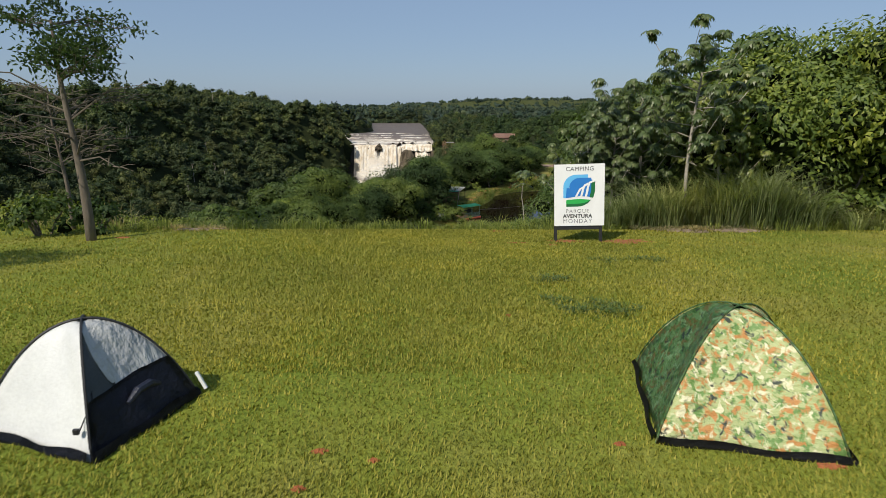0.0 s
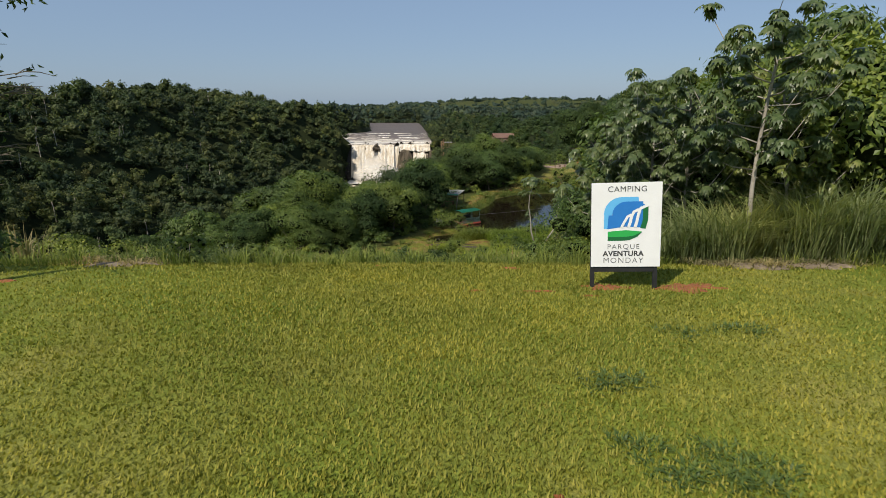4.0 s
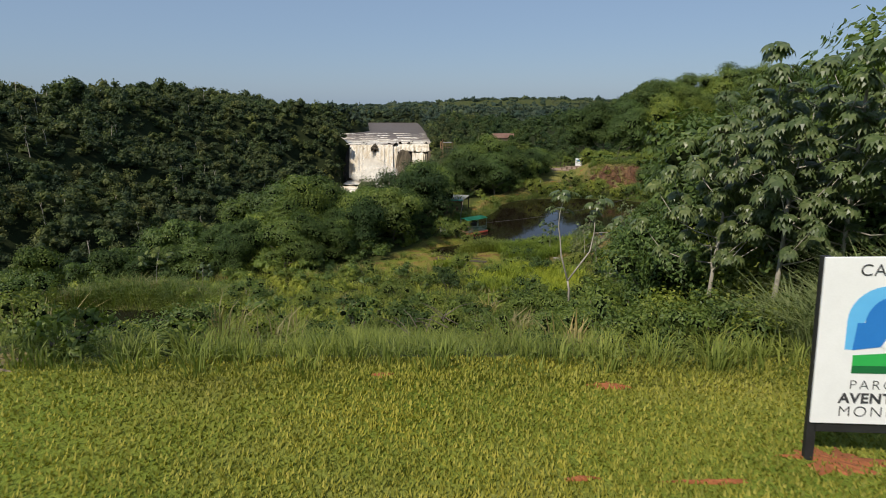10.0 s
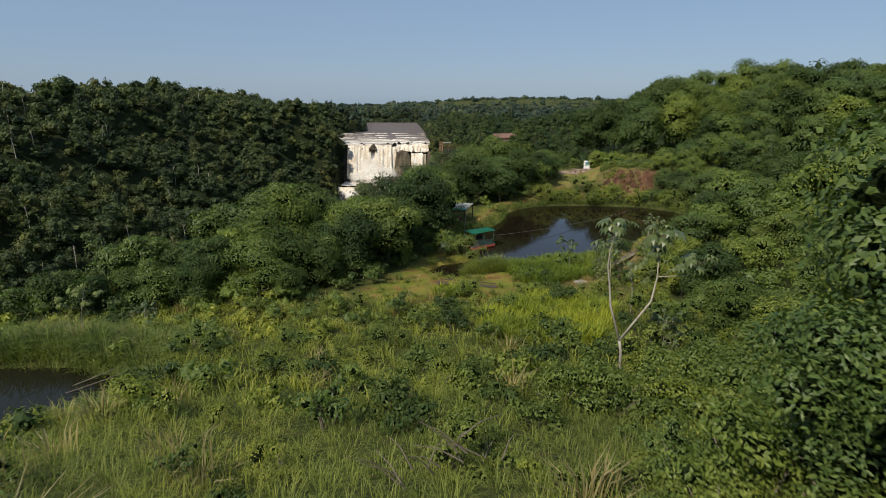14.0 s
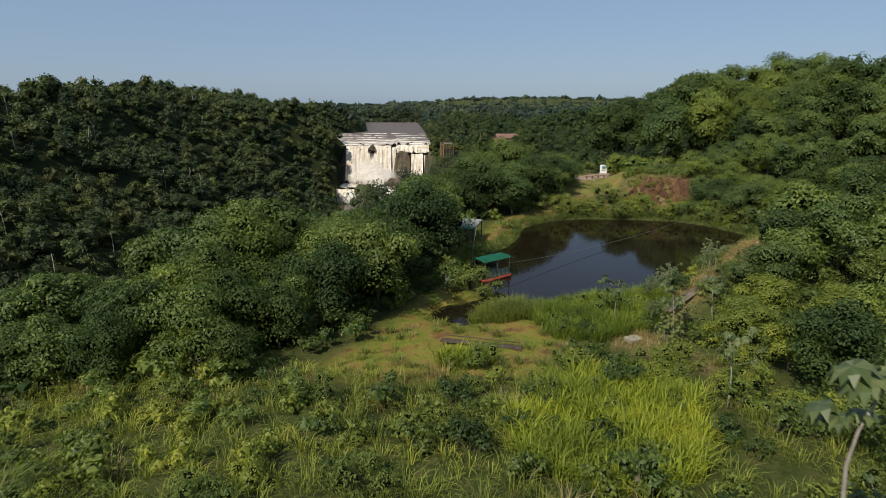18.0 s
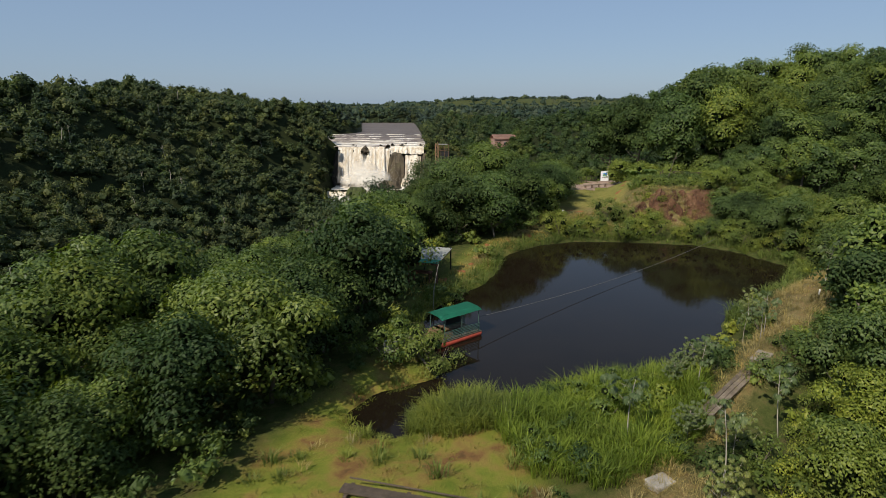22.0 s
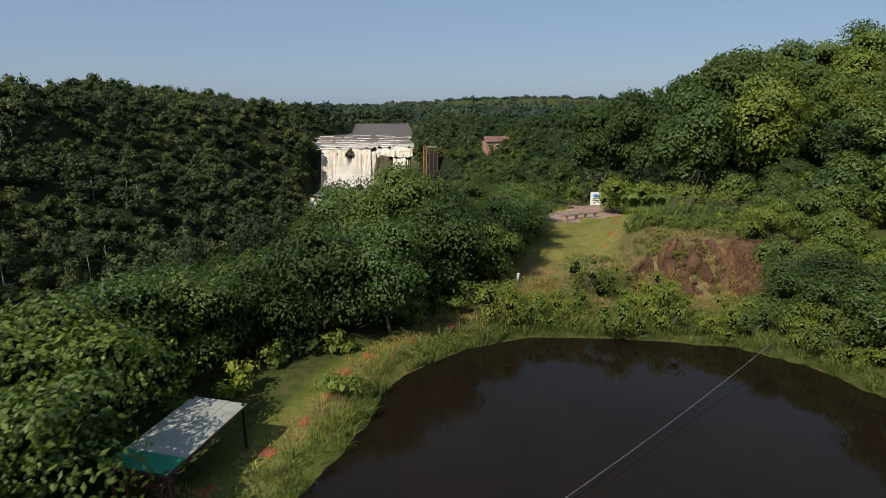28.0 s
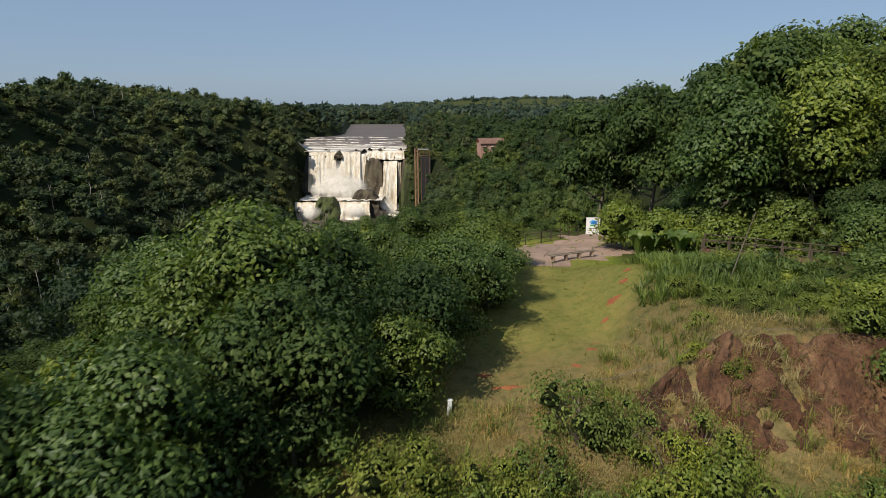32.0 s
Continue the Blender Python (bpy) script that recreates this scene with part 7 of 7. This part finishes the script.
X, Y, Z = scatter(0.6, 10.0, 41.0, 53.5, 0.42, 19, lambda x, y: 0.97 * (np.hypot((x - 5.2 - 0.25 * (y - 47.5)) / (3.6 + 0.8 * waves(x, y, 5, 2)), (y - 47.5) / 5.2) < 1))
stuff("reeds", [clumps(X, Y, Z, 34, 0.8, 1.25, 0.038, 0.32, (0.2, 0.9), 20)], M_REED, "bright green cane grass on the slope", "reeds")
X, Y, Z = scatter(-1.8, 1.6, 52.8, 56.0, 0.36, 21, lambda x, y: 1.0 * (np.hypot((x + 0.1) / 1.3, (y - 54.3) / 1.0) < 1))
stuff("reeds", [clumps(X, Y, Z, 26, 0.6, 1.0, 0.05, 0.3, (0.2, 0.8), 22)], M_REED, "small clump of reeds in the bog", "reeds")
X, Y, Z = scatter(24.5, 34, 108.5, 122, 0.6, 23, lambda x, y: 0.92 * (lawn_at(x, y) < 0.45))
stuff("tall_grass", [clumps(X, Y, Z, 30, 0.6, 1.15, 0.05, 0.4, (0.25, 1.0), 24)], M_LEAF, "lush green cane grass beside the second lawn")
X, Y, Z = scatter(-24, -9, 27, 42, 0.34, 49, lambda x, y: 0.9 * (out_of(PUDDLE, x, y) > -0.25) * (out_of(PUDDLE, x, y) < 1.9))
stuff("tall_grass", [clumps(X, Y, np.maximum(Z, PUDDLE_Z - 0.1), 24, 0.45, 0.95, 0.022, 0.3, (0.4, 1.3), 50)], M_TALL, "green grass leaning over the small pool")
X, Y, Z = scatter(-22, -12.5, 38.6, 43.0, 0.6, 57, lambda x, y: 0.8 * (out_of(PUDDLE, x, y) > 0.3))
stuff("tall_grass", [clumps(X, Y, Z, 50, 0.9, 1.7, 0.026, 0.5, (0.4, 1.3), 58)], M_TALL, "rank green grass on the bank behind the small pool")
X, Y, Z = scatter(-20, -12.5, 38.6, 43.0, 0.8, 53, lambda x, y: 0.6 * (out_of(PUDDLE, x, y) > 0.5) * (waves(x, y, 3.1, 4) > -0.2))
stuff("dry_grass", [clumps(X, Y, Z, 44, 0.8, 1.4, 0.020, 0.5, (0.4, 1.3), 54)], M_DRY, "brown dead grass bank behind the small pool")
X, Y, Z = scatter(-4, 4, 60, 69, 0.22, 55, lambda x, y: 0.75 * (out_of(BAY, x, y) > -0.25) * (out_of(BAY, x, y) < 0.55) * (out_of(POND, x, y) > 0) * (waves(x, y, 2.1, 1) > -0.5))
stuff("shore_grass", [clumps(X, Y, np.maximum(Z, POND_Z - 0.05), 20, 0.10, 0.34, 0.016, 0.2, (0.4, 1.5), 56)], M_TALL, "short grass hanging over the inlet's edge")
# short growth on the bog, banks, terrace and shores
X, Y, Z = scatter(-14, 8, 47, 72, 0.45, 25, lambda x, y: 0.6 * (waves(x, y, 6, 3) > -0.3) * bog_at(x, y) * dry_ground(x, y, 0.1))
stuff("bog_grass", [clumps(X, Y, Z, 16, 0.06, 0.20, 0.026, 0.35, (0.3, 1.1), 26)], M_BLADE2, "short yellow-green bog grass")
X, Y, Z = scatter(5, 38, 53, 108, 0.5, 27, lambda x, y: 0.85 * (dry_at(x, y) > 0.25) * dry_ground(x, y, 0.3) * (lawn_at(x, y) < 0.7))
stuff("dry_grass", [clumps(X, Y, Z, 46, 0.20, 0.60, 0.013, 0.42, (0.4, 1.5), 28)], M_DRY, "dry straw grass on the bank and terrace")
X, Y, Z = scatter(21, 37, 99.5, 105, 0.6, 68, lambda x, y: 0.75 * (waves(x, y, 3.4, 3) > 0.05))
stuff("dry_grass", [clumps(X, Y, Z + 0.18, 30, 0.25, 0.75, 0.026, 0.35, (0.3, 1.1), 69)], M_DRY, "straw tufts growing out of the rock face")
X, Y, Z = scatter(13, 37, 97, 108, 0.75, 65, lambda x, y: 0.7 * (lawn_at(x, y) < 0.6) * (waves(x, y, 6, 3) > -0.3))
stuff("tall_grass", [clumps(X, Y, Z, 26, 0.4, 0.9, 0.026, 0.4, (0.2, 1.0), 66)], M_TALL, "green grass among the straw on the rocky terrace")
X, Y, Z = scatter(0, 36, 74, 99, 0.5, 29, lambda x, y: 0.9 * (out_of(POND, x, y) < 1.3) * (out_of(POND, x, y) > 0.0))
stuff("shore_grass", [clumps(X, Y, Z, 22, 0.4, 1.1, 0.03, 0.3, (0.3, 1.1), 30)], M_TALL, "green grass along the pond shore")
X, Y, Z = scatter(0, 15, 78, 101, 0.4, 87, lambda x, y: 0.75 * (out_of(POND, x, y) < 3.0) * (out_of(POND, x, y) > 0.8) * (waves(x, y, 2.6, 5) > -0.15))
stuff("dry_grass", [clumps(X, Y, Z, 16, 0.10, 0.38, 0.028, 0.4, (0.2, 1.0), 88)], M_DRY, "short russet grass on the trodden shore path")
for k, py in enumerate((80.5, 82.0, 84.2, 86.5, 88.6, 90.8, 92.6, 94.6, 96.6, 98.2)):
    line = np.linspace(-2, 14, 161)
    px = float(line[int(np.argmin(np.abs(out_of(POND, line, np.full(161, py)) - 2.1)))])
    patch_mesh("soil_patch", px, py, 0.20 + 0.08 * (k % 3), 0.4, M_SOIL, 0.03, 60 + k, "trodden red earth on the shore path", "soil")
X, Y, Z = scatter(0, 30, 76, 136, 0.5, 31, lambda x, y: 0.8 * (lawn_at(x, y) > 0.4))
stuff("lawn_grass", [clumps(X, Y, Z, 10, 0.05, 0.13, 0.03, 0.35, (0.3, 0.9), 32)], M_BLADE2, "mown grass of the lower lawn")

# mown grass of the camp lawn: single short blades, thickest close by
NB = 210000
rs = np.random.RandomState(40)
by = np.where(np.arange(NB) % 5 < 2, 3.6 + 13.8 * rs.rand(NB) ** 1.7, 6.0 + 11.4 * rs.rand(NB))
bx = np.where(np.arange(NB) % 5 < 2, (rs.rand(NB) * 2 - 1) * (0.78 * by + 1.2), rs.normal(size=NB) * 3.4)
P = np.stack([bx, by, land(bx, by) - 0.004], 1)
a = rs.uniform(0, 6.28, NB)
hb = rs.uniform(0.022, 0.060, NB)[:, None]
side = np.stack([np.cos(a), np.sin(a), np.zeros(NB)], 1) * 0.007 * (1 + by[:, None] / 14)
tip = P + np.stack([-np.sin(a) * 0.6, np.cos(a) * 0.6, np.ones(NB)], 1) * hb
V = np.stack([P - side, P + side, tip], 1).reshape(-1, 3)
tagged(new("lawn_grass", tri_mesh("lawn_grass", V, np.arange(NB * 3).reshape(-1, 3), [M_BLADE])), "short mown sunlit lawn grass", "grass", kind="stuff")
# cut straw lying on the heaps
X, Y, Z = scatter(5.4, 9.4, 16.1, 17.2, 0.24, 43, lambda x, y: 0.8 * (np.hypot((x - 7.3) / 1.9, (y - 16.6) / 0.5) < 1))
stuff("cut_straw", [clumps(X, Y, Z + 0.05, 26, 0.10, 0.22, 0.018, 0.25, (1.0, 2.2), 44)], M_DRY, "dry cut grass heaped at the lawn edge", "straw")
X, Y, Z = scatter(-8.6, -6.0, 16.3, 17.4, 0.24, 45, lambda x, y: 0.7 * (np.hypot((x + 7.3) / 1.2, (y - 16.9) / 0.5) < 1))
stuff("cut_straw", [clumps(X, Y, Z + 0.05, 26, 0.10, 0.22, 0.018, 0.25, (1.0, 2.2), 46)], M_DRY, "dry cut grass heaped at the lawn edge", "straw")
# dark weed patches on the lawn
wx, wy = [], []
for cx, cy, r, n in ((2.1, 8.25, 0.45, 46), (1.9, 9.75, 0.30, 16), (3.3, 11.5, 0.35, 9), (4.3, 11.6, 0.35, 9), (2.5, 8.1, 0.22, 8)):
    wx += list(cx + r * rs.normal(size=n) * 0.6)
    wy += list(cy + r * rs.normal(size=n) * 0.45)
wx, wy = np.array(wx), np.array(wy)
stuff("weeds", [clumps(wx, wy, land(wx, wy), 24, 0.06, 0.14, 0.018, 0.14, (0.6, 1.3), 41)], M_LEAF, "dark green creeping weeds flat on the lawn", "weeds")

X, Y, Z = scatter(-12, 7, 50, 70, 1.5, 35, lambda x, y: 0.5 * bog_at(x, y) * dry_ground(x, y, 0.1))
stuff("bog_tussock", [clumps(X, Y, Z, 50, 0.3, 0.7, 0.03, 0.35, (0.2, 1.0), 36)], M_TALL, "taller green tussocks in the bog")
X, Y, Z = scatter(-12, 7, 50, 70, 2.1, 37, lambda x, y: 0.5 * bog_at(x, y) * dry_ground(x, y, 0.1))
stuff("dry_tussock", [clumps(X, Y, Z, 40, 0.15, 0.4, 0.03, 0.5, (0.3, 1.1), 38)], M_DRY, "dry brown tussocks in the bog")

# dead branches on the slope and poles in the small pool
dead = thing("dead_branch", "bare grey dead branches lying in the grass", "branch", pose(-0.6, 26.5, land1(-0.6, 26.5) + 0.35))
for k in range(14):
    p = Vector((rs.uniform(-1, 1), rs.uniform(-0.6, 0.6), rs.uniform(0, 0.5)))
    q = p + Vector((rs.uniform(-1, 1), rs.uniform(-0.5, 0.5), rs.uniform(0.1, 0.8)))
    part("branch", tube(bmesh.new(), [p, p.lerp(q, 0.5) + Vector((0, 0, 0.1)), q], [0.018, 0.012, 0.005], 5), M_BARK, dead)
for k, (ax, ay, bx_, by_) in enumerate(((-14.6, 36.6, -12.3, 38.0), (-14.7, 37.2, -12.9, 38.4))):
    lg = thing("pole_log", "thin pale pole lying half in the pool", "log", pose(0, 0, 0))
    part("shaft", tube(bmesh.new(), [(ax, ay, PUDDLE_Z - 0.02), ((ax + bx_) / 2, (ay + by_) / 2, PUDDLE_Z + 0.2), (bx_, by_, PUDDLE_Z + 0.5)], [0.022, 0.022, 0.015], 6), M_BARK, lg)

# big-leaved plants beside the lower lawn
for k, (x, y, s) in enumerate(((27.8, 121.5, 1.0), (29.2, 123.0, 1.1), (30.5, 121.0, 1.0), (31.5, 123.5, 0.9), (29.8, 119.6, 0.8))):
    rb = np.random.RandomState(60 + k)
    t = thing("banana_plant", "broad-leaved bright green banana plant", "plant", pose(x, y, land1(x, y)), group="banana plants")
    for j in range(8):
        a = j * 0.8 + rb.rand()
        bm = bmesh.new()
        rowv = []
        for i in range(7):
            u = i / 6
            c = Vector((math.cos(a) * (0.1 + 1.1 * u), math.sin(a) * (0.1 + 1.1 * u), 0.8 + 1.5 * math.sin(u * 2.1) * s))
            w = 0.30 * math.sin(math.pi * min(1, u * 0.9 + 0.08)) + 0.02
            sd = Vector((-math.sin(a), math.cos(a), 0)) * w
            rowv.append((bm.verts.new(c - sd + Vector((0, 0, 0.06))), bm.verts.new(c), bm.verts.new(c + sd + Vector((0, 0, 0.06)))))
        for p, q in zip(rowv, rowv[1:]):
            bm.faces.new((p[0], p[1], q[1], q[0]))
            bm.faces.new((p[1], p[2], q[2], q[1]))
        part("leaf", bm, M_LEAF, t)
    part("stalk", tube(bmesh.new(), [(0, 0, -0.2), (0, 0, 1.0)], [0.12, 0.07], 7), M_REED, t)

# ---- woods beyond ----
rs = np.random.RandomState(77)
WR = (3.1, 3.1, 4.2)


def wood_crown(seed, lobes, per, L, coreR, big):
    V, T = crown(np.random.RandomState(seed), WR, lobes, per, L, L * 0.66, BALL1, coreR=coreR, droop=0.25, shell=(0.62, 1.14), big=big, loose=0.75)
    return V, T


NEARW = [wood_crown(260 + k, 13, 125, 0.28, 0.32, 0.92) for k in range(5)]
MIDW = [wood_crown(240 + k, 11, 92, 0.31, 0.40, 0.95) for k in range(5)]
WOOD = [wood_crown(200 + k, 10, 36, 0.54, 0.58, 0.98) for k in range(5)]
WOOD2 = [wood_crown(210 + k, 9, 22, 0.78, 0.64, 1.0) for k in range(5)]
FARW = [crown(np.random.RandomState(220 + k), (5.0, 5.0, 3.2), 3, 5, 1.9, 1.2, BALL1, coreR=0.9, droop=0.1) for k in range(5)]


def woods(name, X, Y, Z, kinds, smin, smax, lift, mat, label, seed):
    rs = np.random.RandomState(seed)
    parts, sort = [], []
    for x, y, z in zip(X, Y, Z):
        far_ = math.hypot(x - 14, y - 82)
        V, T = (kinds if kinds is FARW else NEARW if far_ < 72 else MIDW if far_ < 125 else WOOD if far_ < 230 else WOOD2)[rs.randint(5)]
        s, a = rs.uniform(smin, smax), rs.uniform(0, 6.28)
        rise = lift * s + rs.uniform(-1.2, 1.6)
        if rs.rand() < 0.10:        # a tree that stands above the rest
            s, rise = s * rs.uniform(1.1, 1.3), rise + rs.uniform(0.3, 1.4) * s
        c, d = math.cos(a) * s, math.sin(a) * s
        W = np.stack([V[:, 0] * c - V[:, 1] * d + x, V[:, 0] * d + V[:, 1] * c + y, V[:, 2] * s * rs.uniform(0.8, 1.25) + z + rise], 1)
        parts.append((W, T))
        sort.append(np.full(len(W), rs.rand()))
    ob = stuff(name, parts, mat, label, "forest")
    ob.data.attributes.new("species", "FLOAT", "POINT").data.foreach_set("value", np.concatenate(sort).astype(np.float32))
    return ob


def gorge_ok(x, y):
    xg = gorge(y)
    left = (x < np.where(y < 436, np.where(y > 400, -70, xg - 14), bank_l(y) - 3)) & (x > -224) & (y < 560)
    right = (x > np.maximum(np.maximum(xg + 13, np.where(y < 330, rim(y) - 26, -99)), np.where(y > 240, 15.7 - 0.060 * (y - 82.5), -99))) & (x < rim(y) - 2) & (y < 436) & (y > 40)
    return (left | right) & in_view(x, y, 10) & ~((np.hypot(x + 1, y - 408) < 9) | ((x > -70) & (x < -8) & (y > 385)))


X, Y, Z = scatter(-225, 26, 20, 560, 6.5, 51, gorge_ok)
near_side = X > gorge(Y) + 12
woods("forest_rim", X[near_side], Y[near_side], Z[near_side], WOOD, 0.75, 1.1, 3.4, M_WOODS, "dark forest falling away below the near rim", 72)
X, Y, Z = X[~near_side], Y[~near_side], Z[~near_side]
woods("forest_gorge", X, Y, Z, WOOD, 0.9, 1.65, 2.8, M_WOODS, "dense dark rainforest covering the gorge slopes", 52)
trunks = bmesh.new()
for x, y, z in [p for p in zip(X, Y, Z) if 60 < p[1] < 300][::9]:
    d = Vector((10 - x, 60 - y)).normalized() * rs.uniform(2.6, 3.8)
    foot, top = Vector((x + d.x, y + d.y, z + rs.uniform(0.5, 2.0))), rs.uniform(3.5, 6.5)
    lean = Vector((rs.uniform(-0.9, 0.9), rs.uniform(-0.5, 0.5), top))
    tube(trunks, [foot - Vector((0, 0, 3)), foot + lean * 0.5 + Vector((0.15, 0, 0)), foot + lean], [0.16, 0.12, 0.07], 6)
    tube(trunks, [foot + lean * 0.7, foot + lean * 0.9 + Vector((0.7, 0, 0.5))], [0.07, 0.03], 5)
tagged(part("bare_trunks", trunks, M_PALEBARK, None), "pale bare trunks standing in the gorge forest", "trunks", kind="stuff")
X, Y, Z = scatter(-150, -66, 437, 600, 6.0, 73, lambda x, y: 1.0 * (x < bank_l(y) - 1))
woods("forest_headland", X, Y, Z, WOOD, 0.75, 1.2, 3.4, M_WOODS, "dark forest on the headland above the falls", 74)
X, Y, Z = scatter(-40, 30, 437, 600, 6.0, 75, lambda x, y: 1.0 * (x > bank_r(y) + 2))
woods("forest_headland", X, Y, Z, WOOD, 0.75, 1.2, 3.4, M_WOODS, "dark forest on the bank above the falls", 76)
X, Y, Z = scatter(-10, 30, 376, 446, 5.2, 78, lambda x, y: 1.0 * ((x < -4.5) | (x > 10.5) | (y > 416)) * ((x > -7.5) | (y < 425)) * (x < rim(y) + 8) * (x > np.interp(y, [376, 400, 425], [0, -4, -7])))
woods("forest_cliff", X, Y, Z, WOOD, 0.5, 0.72, 2.6, M_WOODS, "dark trees clinging to the cliff beside the falls", 79)
# trees leaning over the cliff on both sides of the falls
X, Y, Z = scatter(-84, 4, 396, 446, 4.6, 62, lambda x, y: 1.0 * (((x < -67.5) & (y > 404)) | ((x > -9) & (y > 428) & (np.hypot(x + 1, y - 410) > 7))))
woods("forest_cliff", X, Y, np.maximum(Z, -58), WOOD, 0.5, 0.75, 3.0, M_WOODS, "dark trees clinging to the cliff beside the falls", 63)


def east_ok(x, y):
    lim = np.interp(y, [30, 62, 86, 104, 140, 152, 156, 200, 300, 400, 440], [54, 54, 64, 70, 60, 36, 10, 13, 20, 12, 4])
    return (x > lim) & (x < np.interp(y, [30, 150, 300, 440, 600], [75, 98, 125, 150, 130])) & (x < east(y) + 42) & in_view(x, y, 4) & (np.hypot(x - 38.8, y - 402) > 8) & (np.hypot(x + 1, y - 410) > 9)


X, Y, Z = scatter(-4, 220, 30, 600, 6.6, 53, east_ok)
hollow = (X < 50) & (Y > 145) & (Y < 425)
woods("forest_bank", X[hollow], Y[hollow], Z[hollow], WOOD, 0.85, 1.25, 2.8, M_BANK, "green forest in the hollow before the falls", 64)
X, Y, Z = X[~hollow], Y[~hollow], Z[~hollow]
woods("forest_bank", X, Y, Z, WOOD, 0.85, 1.2, 2.6, M_BANK, "dense green forest on the slope beyond the lawn", 54)


X, Y, Z = scatter(-150, 20, 872, 930, 7.0, 81, lambda x, y: np.full(x.shape, 0.95))
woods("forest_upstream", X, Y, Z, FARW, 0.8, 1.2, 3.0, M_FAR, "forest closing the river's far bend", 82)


def up_ok(x, y):
    xl, xr = np.where(y > 874, 400.0, bank_l(y) - 2), np.where(y > 874, -400.0, bank_r(y) + 2)
    return (((x < xl - 3) & ((y > 556) | (x < -214))) | ((x > xr + 3) & ((y > 596) | (x > east(y) + 42)))) & (np.abs(x) < 0.42 * y + 40)


X, Y, Z = scatter(-420, 420, 446, 980, 13.0, 55, up_ok)
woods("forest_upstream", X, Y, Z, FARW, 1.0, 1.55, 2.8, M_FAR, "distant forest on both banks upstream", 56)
FARW = [crown(np.random.RandomState(280 + k), (5.0, 5.0, 3.2), 3, 4, 1.9, 1.2, BALL1, coreR=0.9, droop=0.1) for k in range(5)]
X, Y, Z = scatter(-1300, 1300, 985, 1700, 36.0, 57, lambda x, y: 0.85 * (np.abs(x) < 0.72 * y + 40))
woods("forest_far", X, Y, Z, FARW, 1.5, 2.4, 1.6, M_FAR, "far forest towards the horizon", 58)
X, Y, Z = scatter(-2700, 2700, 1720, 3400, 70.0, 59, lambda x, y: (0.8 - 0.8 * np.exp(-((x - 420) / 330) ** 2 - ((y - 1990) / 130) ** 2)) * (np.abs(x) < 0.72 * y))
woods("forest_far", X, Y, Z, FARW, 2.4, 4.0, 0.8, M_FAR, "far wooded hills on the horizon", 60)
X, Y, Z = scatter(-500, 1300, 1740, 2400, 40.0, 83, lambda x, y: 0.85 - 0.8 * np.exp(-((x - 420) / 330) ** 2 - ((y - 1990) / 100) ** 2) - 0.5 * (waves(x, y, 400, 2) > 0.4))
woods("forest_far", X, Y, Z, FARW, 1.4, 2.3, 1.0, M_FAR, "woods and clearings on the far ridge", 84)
# bare pale trunks that stand out of the canopy
X, Y, Z = scatter(-190, -60, 110, 420, 31, 61, lambda x, y: 0.6 * gorge_ok(x, y))
bm = bmesh.new()
for x, y, z in zip(X, Y, Z):
    top = Vector((x + rs.normal() * 0.9, y, z + rs.uniform(6.5, 9.0)))
    mid = Vector((x, y, z + 2)).lerp(top, 0.6) + Vector((rs.normal() * 0.3, 0, 0))
    tube(bm, [(x, y, z + 2), mid, top], [0.14, 0.11, 0.06], 4)
    tube(bm, [mid, mid + Vector((rs.normal() * 1.2, 0, 1.6))], [0.08, 0.04], 4)
me = bpy.data.meshes.new("pale_trunks")
bm.to_mesh(me)
bm.free()
me.materials.append(M_PALEBARK)
tagged(new("pale_trunks", me), "thin pale trunks showing between dark crowns", "trunks", kind="stuff")

# ---- flagstones of the terrace ----
rs = np.random.RandomState(90)
PATIO = [(19.6, 124.7), (22.8, 125.0), (27.6, 126.8), (30.8, 131.6), (28.8, 136.4), (27.0, 135.4), (23.0, 131.9), (19.9, 129.3)]
nxp, nyp = 9, 10
gxp = 19.2 + 1.5 * np.arange(nxp)[None, :] + 0.30 * rs.uniform(-1, 1, (nyp, nxp)) + 0.5 * (np.arange(nyp)[:, None] % 2)
gyp = 124.2 + 1.4 * np.arange(nyp)[:, None] + 0.30 * rs.uniform(-1, 1, (nyp, nxp))
for i in range(nyp - 1):
    for j in range(nxp - 1):
        q = [(gxp[i, j], gyp[i, j]), (gxp[i, j + 1], gyp[i, j + 1]), (gxp[i + 1, j + 1], gyp[i + 1, j + 1]), (gxp[i + 1, j], gyp[i + 1, j])]
        x, y = sum(p[0] for p in q) / 4, sum(p[1] for p in q) / 4
        if float(out_of(PATIO, np.array([x]), np.array([y]))[0]) > 0.35:
            continue
        bm = bmesh.new()
        z = 0.05 + rs.uniform(-0.012, 0.012)
        top = [bm.verts.new((x + (u - x) * 0.965, y + (v - y) * 0.965, land1(u, v) + z)) for u, v in q]
        low = [bm.verts.new((x + (u - x) * 0.985, y + (v - y) * 0.985, land1(u, v) - 0.25)) for u, v in q]
        bm.faces.new(top)
        for k in range(4):
            bm.faces.new((low[k], low[(k + 1) % 4], top[(k + 1) % 4], top[k]))
        part("flagstone", bm, M_STONE, patio)
